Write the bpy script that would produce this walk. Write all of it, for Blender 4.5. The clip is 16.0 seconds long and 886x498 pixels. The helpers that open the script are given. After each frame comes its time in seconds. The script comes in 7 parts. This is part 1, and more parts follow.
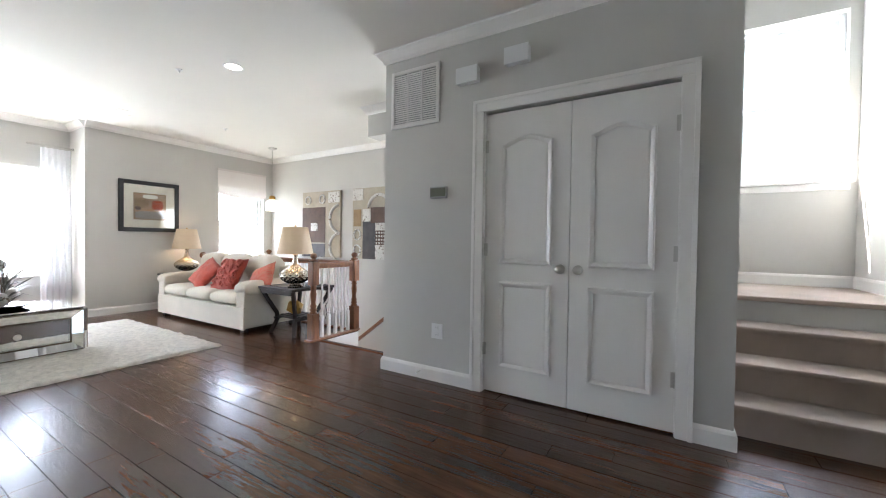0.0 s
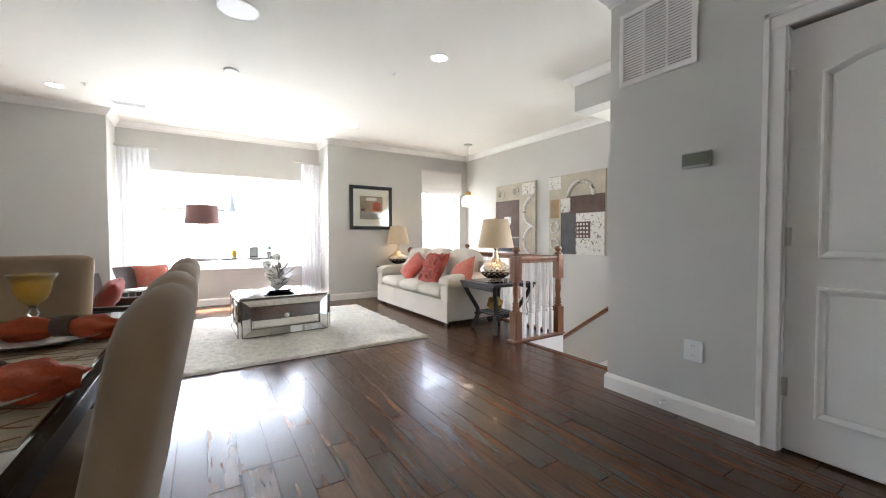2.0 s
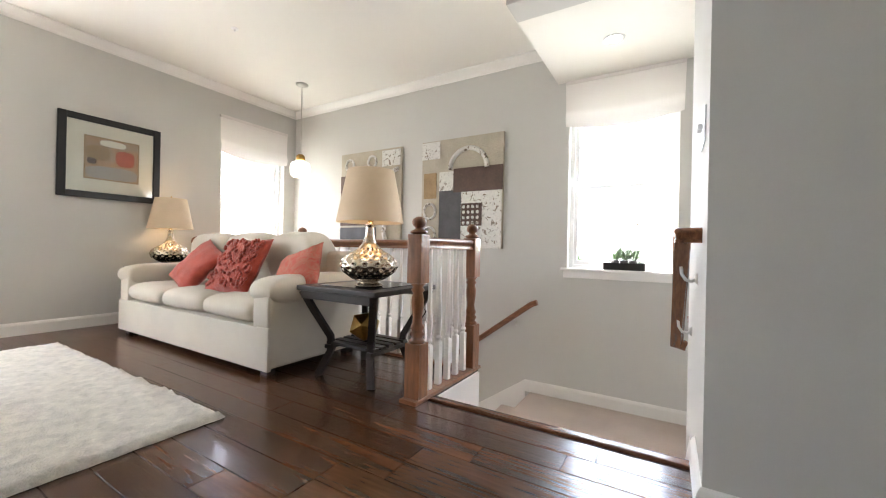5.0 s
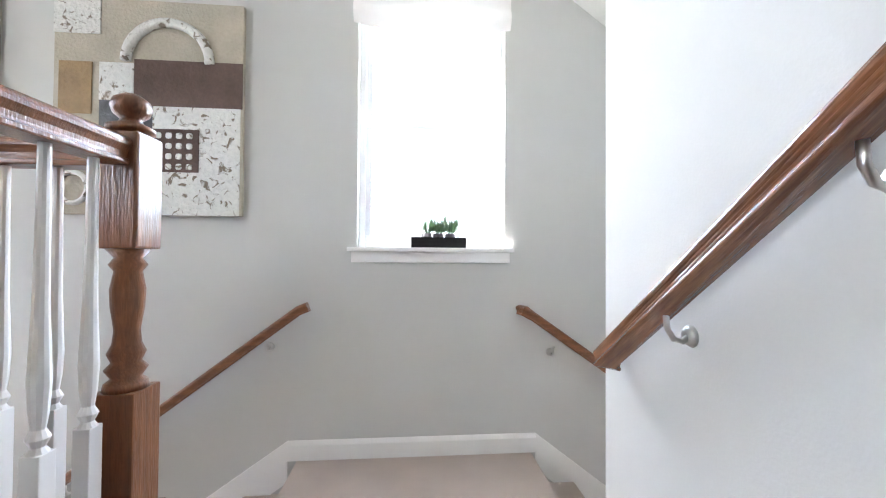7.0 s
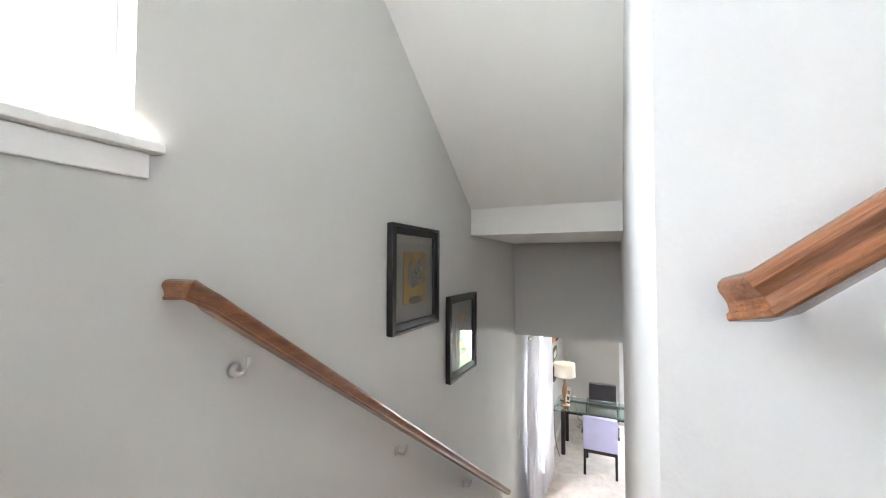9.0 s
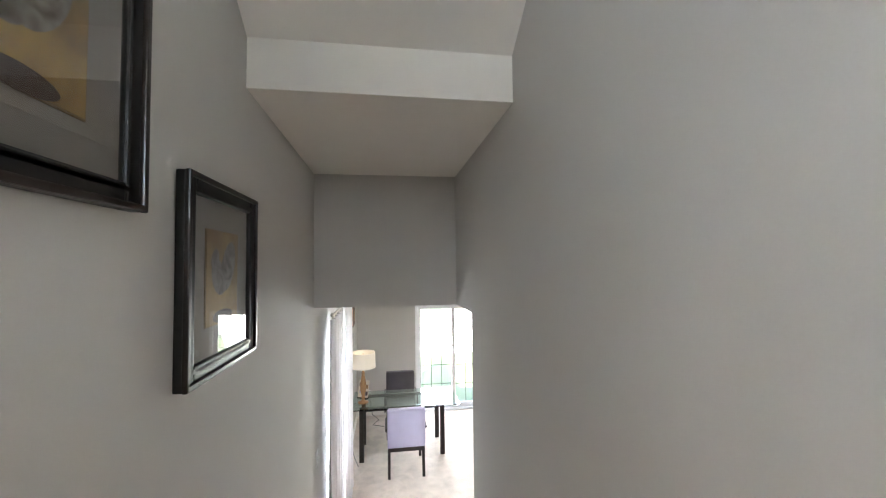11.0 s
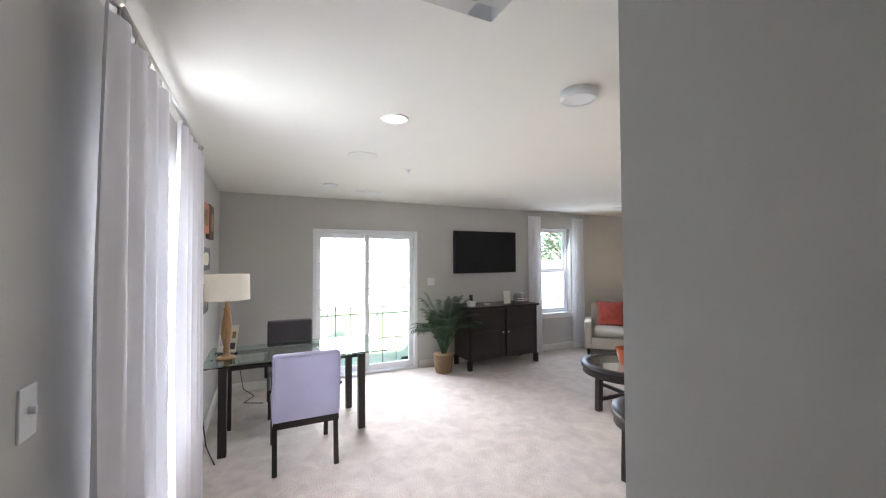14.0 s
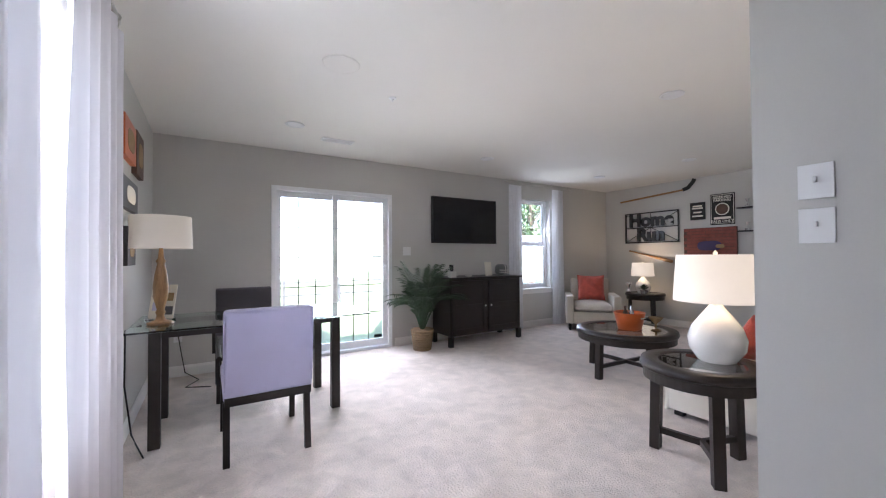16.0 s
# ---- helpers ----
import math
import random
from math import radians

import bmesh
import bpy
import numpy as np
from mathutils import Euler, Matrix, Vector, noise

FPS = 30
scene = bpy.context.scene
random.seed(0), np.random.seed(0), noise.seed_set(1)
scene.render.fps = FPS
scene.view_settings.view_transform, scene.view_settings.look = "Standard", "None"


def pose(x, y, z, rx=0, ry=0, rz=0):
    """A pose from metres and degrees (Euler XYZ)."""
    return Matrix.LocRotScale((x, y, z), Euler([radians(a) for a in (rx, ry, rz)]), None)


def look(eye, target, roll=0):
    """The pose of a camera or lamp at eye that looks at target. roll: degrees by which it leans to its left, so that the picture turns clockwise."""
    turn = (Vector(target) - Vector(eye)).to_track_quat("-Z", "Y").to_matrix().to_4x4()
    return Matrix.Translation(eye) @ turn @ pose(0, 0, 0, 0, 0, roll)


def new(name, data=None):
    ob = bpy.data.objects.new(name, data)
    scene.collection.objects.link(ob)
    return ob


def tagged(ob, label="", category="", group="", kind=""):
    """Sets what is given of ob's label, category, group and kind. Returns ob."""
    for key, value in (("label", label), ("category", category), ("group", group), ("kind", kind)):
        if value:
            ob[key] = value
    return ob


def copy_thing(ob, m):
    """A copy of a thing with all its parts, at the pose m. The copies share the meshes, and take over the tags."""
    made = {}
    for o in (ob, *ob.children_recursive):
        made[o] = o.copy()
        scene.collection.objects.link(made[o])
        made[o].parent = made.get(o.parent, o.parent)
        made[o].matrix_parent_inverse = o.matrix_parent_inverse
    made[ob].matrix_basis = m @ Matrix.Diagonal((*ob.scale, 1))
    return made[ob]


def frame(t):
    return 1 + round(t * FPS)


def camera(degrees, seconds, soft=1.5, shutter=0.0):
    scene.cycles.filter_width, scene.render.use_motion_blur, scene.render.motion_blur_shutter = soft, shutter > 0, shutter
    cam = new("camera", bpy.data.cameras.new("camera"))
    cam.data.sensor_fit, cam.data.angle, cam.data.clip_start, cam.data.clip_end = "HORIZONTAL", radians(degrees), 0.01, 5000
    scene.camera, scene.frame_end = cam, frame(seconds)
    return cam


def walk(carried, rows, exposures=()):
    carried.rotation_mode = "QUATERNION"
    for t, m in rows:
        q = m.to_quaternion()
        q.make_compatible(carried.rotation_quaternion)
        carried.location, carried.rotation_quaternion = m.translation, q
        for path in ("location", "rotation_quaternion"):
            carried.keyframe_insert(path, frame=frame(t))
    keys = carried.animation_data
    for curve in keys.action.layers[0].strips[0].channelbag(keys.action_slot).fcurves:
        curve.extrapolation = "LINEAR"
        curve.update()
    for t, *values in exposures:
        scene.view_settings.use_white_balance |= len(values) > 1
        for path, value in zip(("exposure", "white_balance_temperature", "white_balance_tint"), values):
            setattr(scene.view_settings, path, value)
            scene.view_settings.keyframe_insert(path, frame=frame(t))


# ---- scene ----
cam = camera(98.9, 16.0, soft=1.1)
PATH = [
    (0, (-0.122, -0.036, 1.099), (-1.15, 1.679, 1.063), 0.8),
    (0.5, (-0.189, -0.074, 1.088), (-1.446, 1.48, 1.042), 0.6),
    (1, (-0.29, -0.063, 1.065), (-1.732, 1.322, 1.013), 0.3),
    (1.5, (-0.44, 0.011, 1.058), (-2.026, 1.229, 1.002), 0.1),
    (2, (-0.627, 0.132, 1.048), (-2.317, 1.199, 0.989), -0.1),
    (2.5, (-0.862, 0.293, 1.02), (-2.633, 1.219, 0.962), -0.2),
    (3, (-1.158, 0.45, 0.965), (-2.935, 1.365, 0.91), -0.1),
    (3.2, (-1.273, 0.508, 0.966), (-3.05, 1.424, 0.906), -0.2),
    (5.3, (-2.443, 1.268, 0.754), (-3.248, 3.099, 0.767), 1.2),
    (5.5, (-2.509, 1.354, 0.733), (-3.168, 3.242, 0.751), 1.1),
    (6, (-2.68, 1.636, 0.701), (-2.998, 3.61, 0.721), 0.7),
    (6.5, (-2.796, 2.044, 0.659), (-2.86, 4.043, 0.673), 0.5),
    (7, (-2.819, 2.494, 0.602), (-2.652, 4.486, 0.632), 0.4),
    (7.5, (-2.826, 2.892, 0.59), (-2.174, 4.782, 0.645), 0.1),
    (8, (-2.790, 3.168, 0.577), (-1.672, 4.826, 0.606), 0.0),
    (8.5, (-2.842, 3.428, 0.509), (-1.239, 4.623, 0.566), 0.1),
    (9, (-2.78, 3.646, 0.35), (-0.962, 4.476, 0.424), 0.1),
    (9.5, (-2.559, 3.876, 0.19), (-0.606, 4.301, 0.261), -0.0),
    (10, (-2.236, 4.048, 0.076), (-0.238, 4.077, 0.149), -0.3),
    (10.2, (-2.079, 4.087, 0.054), (-0.083, 3.988, 0.125), -0.5),
    (12.3, (-0.614, 4.211, -0.584), (1.35, 3.838, -0.51), -0.4),
    (12.5, (-0.463, 4.228, -0.639), (1.501, 3.85, -0.585), 0.1),
    (13, (-0.165, 4.214, -0.851), (1.78, 3.751, -0.8), 0.0),
    (13.5, (0.173, 4.186, -1.098), (2.062, 3.53, -1.045), -0.1),
    (14, (0.448, 4.22, -1.288), (2.253, 3.362, -1.235), -0.2),
    (14.5, (0.646, 4.21, -1.441), (2.393, 3.239, -1.389), -0.3),
    (15, (0.811, 4.226, -1.576), (2.547, 3.233, -1.527), -0.2),
    (15.5, (0.92, 4.245, -1.646), (2.644, 3.232, -1.602), -0.2),
    (16, (1.052, 4.219, -1.694), (2.754, 3.169, -1.659), -0.3),
]
walk(cam, [(t, look(eye, target, roll)) for t, eye, target, roll in PATH],
     [(0, 4.35, 6100, 13), (1.5, 4.32, 6400, 13), (3, 4.25, 6100, 13), (5.5, 4.3, 6700, 14), (7, 4.5, 5900, 13), (8.5, 4.6, 6100, 12), (10.2, 4.45, 6150, 12), (12.3, 3.95, 6600, 11), (13.5, 3.85, 6250, 13), (15, 3.62, 5900, 18), (16, 3.55, 5850, 19)])

# ---- light ----
world = bpy.data.worlds.new("world")
scene.world = world
world.use_nodes = True
sky = world.node_tree.nodes.new("ShaderNodeTexSky")
sky.sky_type, sky.sun_disc = "NISHITA", False
sky.sun_elevation, sky.sun_rotation = radians(58), radians(-61.4)
sky.air_density, sky.dust_density = 1.0, 2.5
world.node_tree.nodes["Background"].inputs[1].default_value = 0.15
world.node_tree.links.new(sky.outputs[0], world.node_tree.nodes["Background"].inputs[0])
sun = new("sun", bpy.data.lights.new("sun", "SUN"))
sun.data.energy, sun.data.angle, sun.data.color = 3.2, radians(0.6), (1, 0.95, 0.88)
sun.matrix_world = look((0, 0, 0), (0.55, -0.30, -1.0))


def sky_lamp(name, eye, target, w, h, watts, col=(0.88, 0.94, 1.0)):
    """The sky's light, at a window's opening."""
    la = new(name, bpy.data.lights.new(name, "AREA"))
    la.data.shape, la.data.size, la.data.size_y, la.data.energy, la.data.color = "RECTANGLE", w, h, watts, col
    la.matrix_world = look(eye, target)
    return la


sky_lamp("bay_skylight", (-7.695, 0.50, 1.31), (-3.5, 0.50, 0.2), 2.2, 1.42, 7.0)
sky_lamp("front_skylight", (-7.125, 4.09, 1.25), (-4, 4.09, 0.4), 0.8, 1.2, 1.0)
sky_lamp("landing_skylight", (-2.70, 4.875, 1.27), (-2.70, 2.5, 0.2), 0.8, 1.2, 2.0)
# Warm fill for the closet wall, added at the unseen rear window.
sky_lamp("rear_skylight", (5.92, 0.10, 1.50), (0, 0.10, 1.50), 1.1, 1.4, 0.9, (1.0, 0.95, 0.87))
sky_lamp("upper_stair_skylight", (0.81, 4.875, 2.46), (0.81, 0, 2.46), 0.76, 1.5, 3.0)
sky_lamp("side_skylight", (2.66, 4.875, -1.58), (2.66, 2.0, -2.3), 0.94, 1.54, 3.2)
patio = sky_lamp("patio_skylight", (6.12, 2.875, -1.50), (3.6, 2.6, -3.0), 1.4, 1.15, 4.7, (1.0, 0.99, 0.96))
patio.data.spread = radians(130)
sky_lamp("lower_rear_skylight", (5.92, -0.55, -1.5), (2.5, -0.55, -2.4), 0.6, 1.4, 1.6)


def glow(name, x, y, z, watts, r=0.05):
    """The warm light of a lit lamp."""
    la = new(name, bpy.data.lights.new(name, "POINT"))
    la.data.energy, la.data.shadow_soft_size, la.data.color = watts, r, (1.0, 0.74, 0.46)
    la.location = (x, y, z)


glow("sofa_lamp_light", -3.87, 2.87, 1.17, 0.10)
glow("far_sofa_lamp_light", -6.74, 3.05, 1.17, 0.10)
glow("white_lamp_light", 2.12, 1.66, -1.80, 0.40)
glow("corner_lamp_light", 4.80, -2.12, -1.86, 0.5)
glow("desk_lamp_light", 4.28, 4.50, -1.50, 0.06)
glow("pendant_lamp_light", -6.05, 4.08, 1.575, 0.12)



# ---- materials ----
def material(name, col, rough=0.6, metal=0.0, var=0.12, scale=6.0, bump=0.0, fine=60.0, stretch=(1, 1, 1), second=None, rand=0.0,
             trans=0.0, emit=None, power=0.0, sheen=0.0, coat=0.0, distort=0.0, tilt=0.0):
    """A surface with variation at two scales, grain relief and, where asked, a change from piece to piece."""
    m = bpy.data.materials.new(name)
    m.use_nodes = True
    nt = m.node_tree
    n, ln = nt.nodes, nt.links
    b = n["Principled BSDF"]
    b.inputs["Roughness"].default_value = rough
    b.inputs["Metallic"].default_value = metal
    b.inputs["Transmission Weight"].default_value = trans
    b.inputs["Sheen Weight"].default_value = sheen
    b.inputs["Coat Weight"].default_value = coat
    tc, mp = n.new("ShaderNodeTexCoord"), n.new("ShaderNodeMapping")
    mp.inputs["Scale"].default_value = stretch
    turn = n.new("ShaderNodeMapping")
    turn.inputs["Rotation"].default_value = (radians(tilt), 0, 0)
    ln.new(tc.outputs["Object"], turn.inputs[0])
    ln.new(turn.outputs[0], mp.inputs[0])
    big, small = n.new("ShaderNodeTexNoise"), n.new("ShaderNodeTexNoise")
    big.inputs["Scale"].default_value, big.inputs["Detail"].default_value = scale, 5
    big.inputs["Distortion"].default_value = distort
    small.inputs["Scale"].default_value, small.inputs["Detail"].default_value = fine, 3
    ln.new(mp.outputs[0], big.inputs[0])
    ln.new(mp.outputs[0], small.inputs[0])
    mix = n.new("ShaderNodeMix")
    mix.data_type = "RGBA"
    dark = second if second else tuple(c * (1 - var) for c in col)
    mix.inputs[6].default_value = (*dark, 1)
    mix.inputs[7].default_value = (*[min(1, c * (1 + (0 if second else var * 0.6))) for c in col], 1)
    ramp = n.new("ShaderNodeMapRange")
    ramp.inputs[1].default_value, ramp.inputs[2].default_value = 0.3, 0.7
    ln.new(big.outputs[0], ramp.inputs[0])
    ln.new(ramp.outputs[0], mix.inputs[0])
    mul = n.new("ShaderNodeMix")
    mul.data_type, mul.blend_type = "RGBA", "MULTIPLY"
    mul.inputs[0].default_value = min(1.0, var * 1.5)
    ln.new(mix.outputs[2], mul.inputs[6])
    ln.new(small.outputs[0], mul.inputs[7])
    last = mul.outputs[2]
    if rand:
        info, hsv, mr = n.new("ShaderNodeObjectInfo"), n.new("ShaderNodeHueSaturation"), n.new("ShaderNodeMapRange")
        mr.inputs[3].default_value, mr.inputs[4].default_value = 1 - rand, 1 + rand
        ln.new(info.outputs["Random"], mr.inputs[0])
        ln.new(mr.outputs[0], hsv.inputs["Value"])
        ln.new(last, hsv.inputs["Color"])
        last = hsv.outputs[0]
    ln.new(last, b.inputs["Base Color"])
    if bump:
        bp = n.new("ShaderNodeBump")
        bp.inputs["Strength"].default_value, bp.inputs["Distance"].default_value = min(1, bump), 0.01
        ln.new(small.outputs[0], bp.inputs["Height"])
        ln.new(bp.outputs[0], b.inputs["Normal"])
    if emit:
        b.inputs["Emission Color"].default_value = (*emit, 1)
        b.inputs["Emission Strength"].default_value = power
    return m


PAINT = material("warm_grey_wall_paint", (0.60, 0.585, 0.55), 0.8, var=0.03, scale=1.2, bump=0.05, fine=180)
PAINT.node_tree.nodes["Principled BSDF"].inputs["Specular IOR Level"].default_value = 0.3
CEIL = material("white_ceiling_paint", (0.81, 0.785, 0.73), 0.85, var=0.02, scale=0.9, bump=0.04, fine=140)
TRIM = material("white_trim_paint", (0.84, 0.82, 0.785), 0.32, var=0.02, scale=3, bump=0.02, fine=90)
VINYL = material("white_vinyl_frame", (0.84, 0.85, 0.86), 0.35, var=0.02)
FLOOR = material("dark_hand_scraped_wood", (0.12, 0.047, 0.020), 0.27, var=0.4, scale=5, bump=0.16, fine=16, stretch=(0.35, 3, 3), rand=0.3, coat=0.10, distort=0.6)
FLOOR.node_tree.nodes["Principled BSDF"].inputs["Specular IOR Level"].default_value = 0.5
FLOOR2 = FLOOR.copy()
FLOOR2.name = "dark_hand_scraped_wood_field"
for nd in FLOOR2.node_tree.nodes:
    if nd.bl_idname == "ShaderNodeObjectInfo":
        geo = FLOOR2.node_tree.nodes.new("ShaderNodeNewGeometry")
        FLOOR2.node_tree.links.new(geo.outputs["Random Per Island"], nd.outputs["Random"].links[0].to_socket)
GAP = material("floor_joint", (0.03, 0.014, 0.008), 0.5)
OAK = material("chestnut_stained_oak", (0.30, 0.115, 0.045), 0.28, var=0.35, scale=7, bump=0.2, fine=40, stretch=(6, 6, 0.6), coat=0.3)
OAKD = material("chestnut_stained_oak_slope", (0.30, 0.115, 0.045), 0.26, var=0.45, scale=9, bump=0.2, fine=45, stretch=(7, 0.5, 7), coat=0.35, tilt=37.4)
OAKY = material("chestnut_stained_oak_rail", (0.30, 0.115, 0.045), 0.28, var=0.35, scale=7, bump=0.2, fine=40, stretch=(0.6, 6, 6), coat=0.3)
CARPET = material("beige_carpet", (0.78, 0.68, 0.61), 0.95, var=0.18, scale=7.0, bump=1.0, fine=85, sheen=0.3, distort=0.5)
STAIRC = material("stair_carpet", (0.60, 0.475, 0.39), 0.95, var=0.15, scale=3, bump=0.9, fine=320, sheen=0.3)
SHAG = material("ivory_shag", (0.84, 0.80, 0.72), 0.95, var=0.22, scale=22, bump=1.0, fine=150, sheen=0.4)
LINEN = material("cream_upholstery", (0.64, 0.58, 0.48), 0.85, var=0.07, scale=4, bump=0.35, fine=420, sheen=0.25)
LINEN2 = material("pale_upholstery", (0.70, 0.66, 0.58), 0.85, var=0.06, scale=4, bump=0.3, fine=420, sheen=0.2)
CORAL = material("coral_fabric", (0.58, 0.085, 0.048), 0.8, var=0.25, scale=14, bump=0.8, fine=120, sheen=0.3)
CORALP = material("coral_patterned_fabric", (0.56, 0.09, 0.065), 0.8, var=0.15, scale=15, bump=0.3, fine=300, second=(0.50, 0.22, 0.15), distort=2.5)
BROWNF = material("taupe_dining_fabric", (0.35, 0.23, 0.13), 0.75, var=0.12, scale=5, bump=0.08, fine=380, sheen=0.3)
LEATHER = material("brown_leather", (0.075, 0.035, 0.022), 0.35, var=0.3, scale=7, bump=0.25, fine=130)
ESPRESSO = material("espresso_wood", (0.020, 0.012, 0.009), 0.38, var=0.3, scale=6, bump=0.1, fine=50, stretch=(0.5, 5, 5), coat=0.05)
UMBERF = material("dark_umber_frame", (0.022, 0.013, 0.010), 0.3, var=0.25, coat=0.2)
BLACK = material("black_frame", (0.012, 0.011, 0.011), 0.35, var=0.2)
NICKEL = material("brushed_nickel", (0.62, 0.60, 0.56), 0.28, 1.0, var=0.06)
CHROME = material("chrome", (0.75, 0.75, 0.76), 0.12, 1.0, var=0.03)
MIRROR = material("bevelled_mirror", (0.86, 0.86, 0.85), 0.03, 1.0, var=0.01)
MERCURY = material("mercury_glass", (0.80, 0.77, 0.72), 0.2, 1.0, var=0.2, scale=16, bump=0.1, fine=70, second=(0.62, 0.52, 0.37), distort=1.0)
GOLD = material("aged_gold", (0.55, 0.34, 0.10), 0.3, 1.0, var=0.2, scale=12)
GLASS = material("clear_glass", (0.97, 0.99, 0.98), 0.0, trans=1.0, var=0.0)
GREENGLASS = material("green_edged_glass", (0.74, 0.92, 0.85), 0.02, trans=1.0, var=0.0)
AMBERGLASS = material("amber_glass", (0.94, 0.66, 0.20), 0.10, trans=0.85, var=0.15, scale=40, bump=0.5, fine=120)
SHADE = material("tan_lamp_shade", (0.60, 0.49, 0.36), 0.8, var=0.06, scale=8, bump=0.3, fine=300, emit=(1.0, 0.62, 0.28), power=0.005)
SHADEW = material("white_drum_shade", (0.80, 0.77, 0.70), 0.8, var=0.03, bump=0.2, fine=300, emit=(1.0, 0.80, 0.55), power=0.05)
SHADED = material("dim_drum_shade", (0.78, 0.74, 0.66), 0.8, var=0.03, bump=0.2, fine=300, emit=(1.0, 0.82, 0.6), power=0.012)
SHADEM = material("mauve_drum_shade", (0.20, 0.10, 0.095), 0.8, var=0.08, bump=0.3, fine=300)
BULB = material("lit_bulb", (1, 0.9, 0.7), 0.5, var=0, emit=(1.0, 0.72, 0.40), power=1.6)
CANLIT = material("lit_recessed_lens", (1, 0.95, 0.85), 0.5, var=0, emit=(1.0, 0.90, 0.74), power=0.9)
GLOBE = material("lit_frosted_glass", (0.85, 0.83, 0.78), 0.3, var=0.02, emit=(1.0, 0.92, 0.78), power=0.12)
CERAMIC = material("white_glazed_ceramic", (0.80, 0.78, 0.74), 0.16, var=0.03, coat=0.4)
ROMAN = material("pale_roman_shade_cloth", (0.76, 0.71, 0.68), 0.85, var=0.04, scale=9, bump=0.25, fine=300)
LILAC = material("lavender_upholstery", (0.50, 0.48, 0.66), 0.8, var=0.05, scale=5, bump=0.3, fine=400, sheen=0.2)
CHARCOAL = material("charcoal_upholstery", (0.085, 0.078, 0.088), 0.8, var=0.1, bump=0.3, fine=400, sheen=0.2)
SCREEN = material("dark_screen", (0.006, 0.006, 0.007), 0.12, var=0.05)
THERMO = material("silver_grey_plastic", (0.34, 0.34, 0.33), 0.35, var=0.05)
GREYG = material("olive_grey_display", (0.17, 0.18, 0.14), 0.25, var=0.05)
PLASTIC = material("white_plastic", (0.80, 0.80, 0.79), 0.4, var=0.01)
GREYP = material("grey_display", (0.16, 0.17, 0.16), 0.3, var=0.1)
LEAF = material("palm_leaf", (0.04, 0.085, 0.035), 0.45, var=0.35, scale=9, fine=60, bump=0.1)
LEAF2 = material("dusty_green_leaf", (0.12, 0.21, 0.10), 0.5, var=0.4, scale=30)
TREE = material("tree_leaves", (0.12, 0.19, 0.075), 0.5, var=0.45, scale=0.8, fine=5)
BARK = material("bark", (0.16, 0.12, 0.09), 0.9, var=0.3, scale=4, bump=0.8, fine=25)
GRASS = material("lawn", (0.15, 0.19, 0.085), 0.9, var=0.35, scale=0.6, bump=0.6, fine=30)
WICKER = material("woven_wicker", (0.40, 0.26, 0.14), 0.7, var=0.4, scale=40, bump=0.8, fine=90, stretch=(1, 1, 3))
HONEY = material("honey_turned_wood", (0.45, 0.24, 0.09), 0.35, var=0.3, scale=9, fine=40, stretch=(5, 5, 0.7), coat=0.3)
ORANGE = material("orange_enamel", (0.62, 0.13, 0.03), 0.35, var=0.1)
ORANGEC = material("orange_napkin_cloth", (0.50, 0.075, 0.012), 0.75, var=0.2, scale=25, bump=0.4, fine=200)
MAT = material("cream_placemat", (0.66, 0.54, 0.38), 0.85, var=0.08, bump=0.5, fine=260)
POLISHED = material("polished_espresso_wood", (0.03, 0.02, 0.016), 0.16, var=0.3, scale=6, bump=0.04, fine=50, stretch=(0.5, 5, 5), coat=0.6)
MATL = material("russet_lattice", (0.33, 0.17, 0.075), 0.85, var=0.05)
PAPER = material("cream_mat_board", (0.78, 0.74, 0.64), 0.8, var=0.03)
TAUPEMAT = material("taupe_mat_board", (0.36, 0.32, 0.28), 0.8, var=0.05)
AMBERART = material("amber_print", (0.72, 0.46, 0.13), 0.6, var=0.25, scale=5, second=(0.30, 0.16, 0.05), distort=1.0)
RUSTART = material("rust_abstract_print", (0.60, 0.30, 0.12), 0.6, var=0.3, scale=7, second=(0.42, 0.36, 0.28), distort=1.0)
CANVAS = material("taupe_canvas", (0.52, 0.46, 0.36), 0.8, var=0.15, scale=6, bump=0.5, fine=60)
CRACKLE = material("crackled_white_paint", (0.80, 0.78, 0.73), 0.75, var=0.2, scale=17, bump=0.9, fine=45, second=(0.24, 0.19, 0.14), distort=1.5)
CRACKLE.node_tree.nodes["Map Range"].inputs[1].default_value, CRACKLE.node_tree.nodes["Map Range"].inputs[2].default_value = 0.36, 0.44
SWIRL = material("sepia_swirl_print", (0.46, 0.40, 0.33), 0.6, var=0.2, scale=13, second=(0.11, 0.075, 0.05), distort=2.5)
UMBER = material("umber_paint", (0.13, 0.075, 0.055), 0.7, var=0.25, scale=9, bump=0.5, fine=60)
SLATE = material("slate_paint", (0.10, 0.095, 0.10), 0.7, var=0.2, scale=9, bump=0.5, fine=60)
OCHRE = material("ochre_paint", (0.38, 0.25, 0.12), 0.7, var=0.2, scale=9, bump=0.5, fine=60)
BRICKRED = material("red_brick_print", (0.30, 0.09, 0.07), 0.8, var=0.2, scale=12)
PURPLE = material("dark_violet_print", (0.06, 0.04, 0.12), 0.6)
SIDING = material("pale_siding", (0.62, 0.62, 0.60), 0.7, var=0.05, scale=2)
ROOFM = material("grey_shingle", (0.16, 0.16, 0.17), 0.9, var=0.2)
PANE = material("far_window_pane", (0.10, 0.12, 0.15), 0.15)


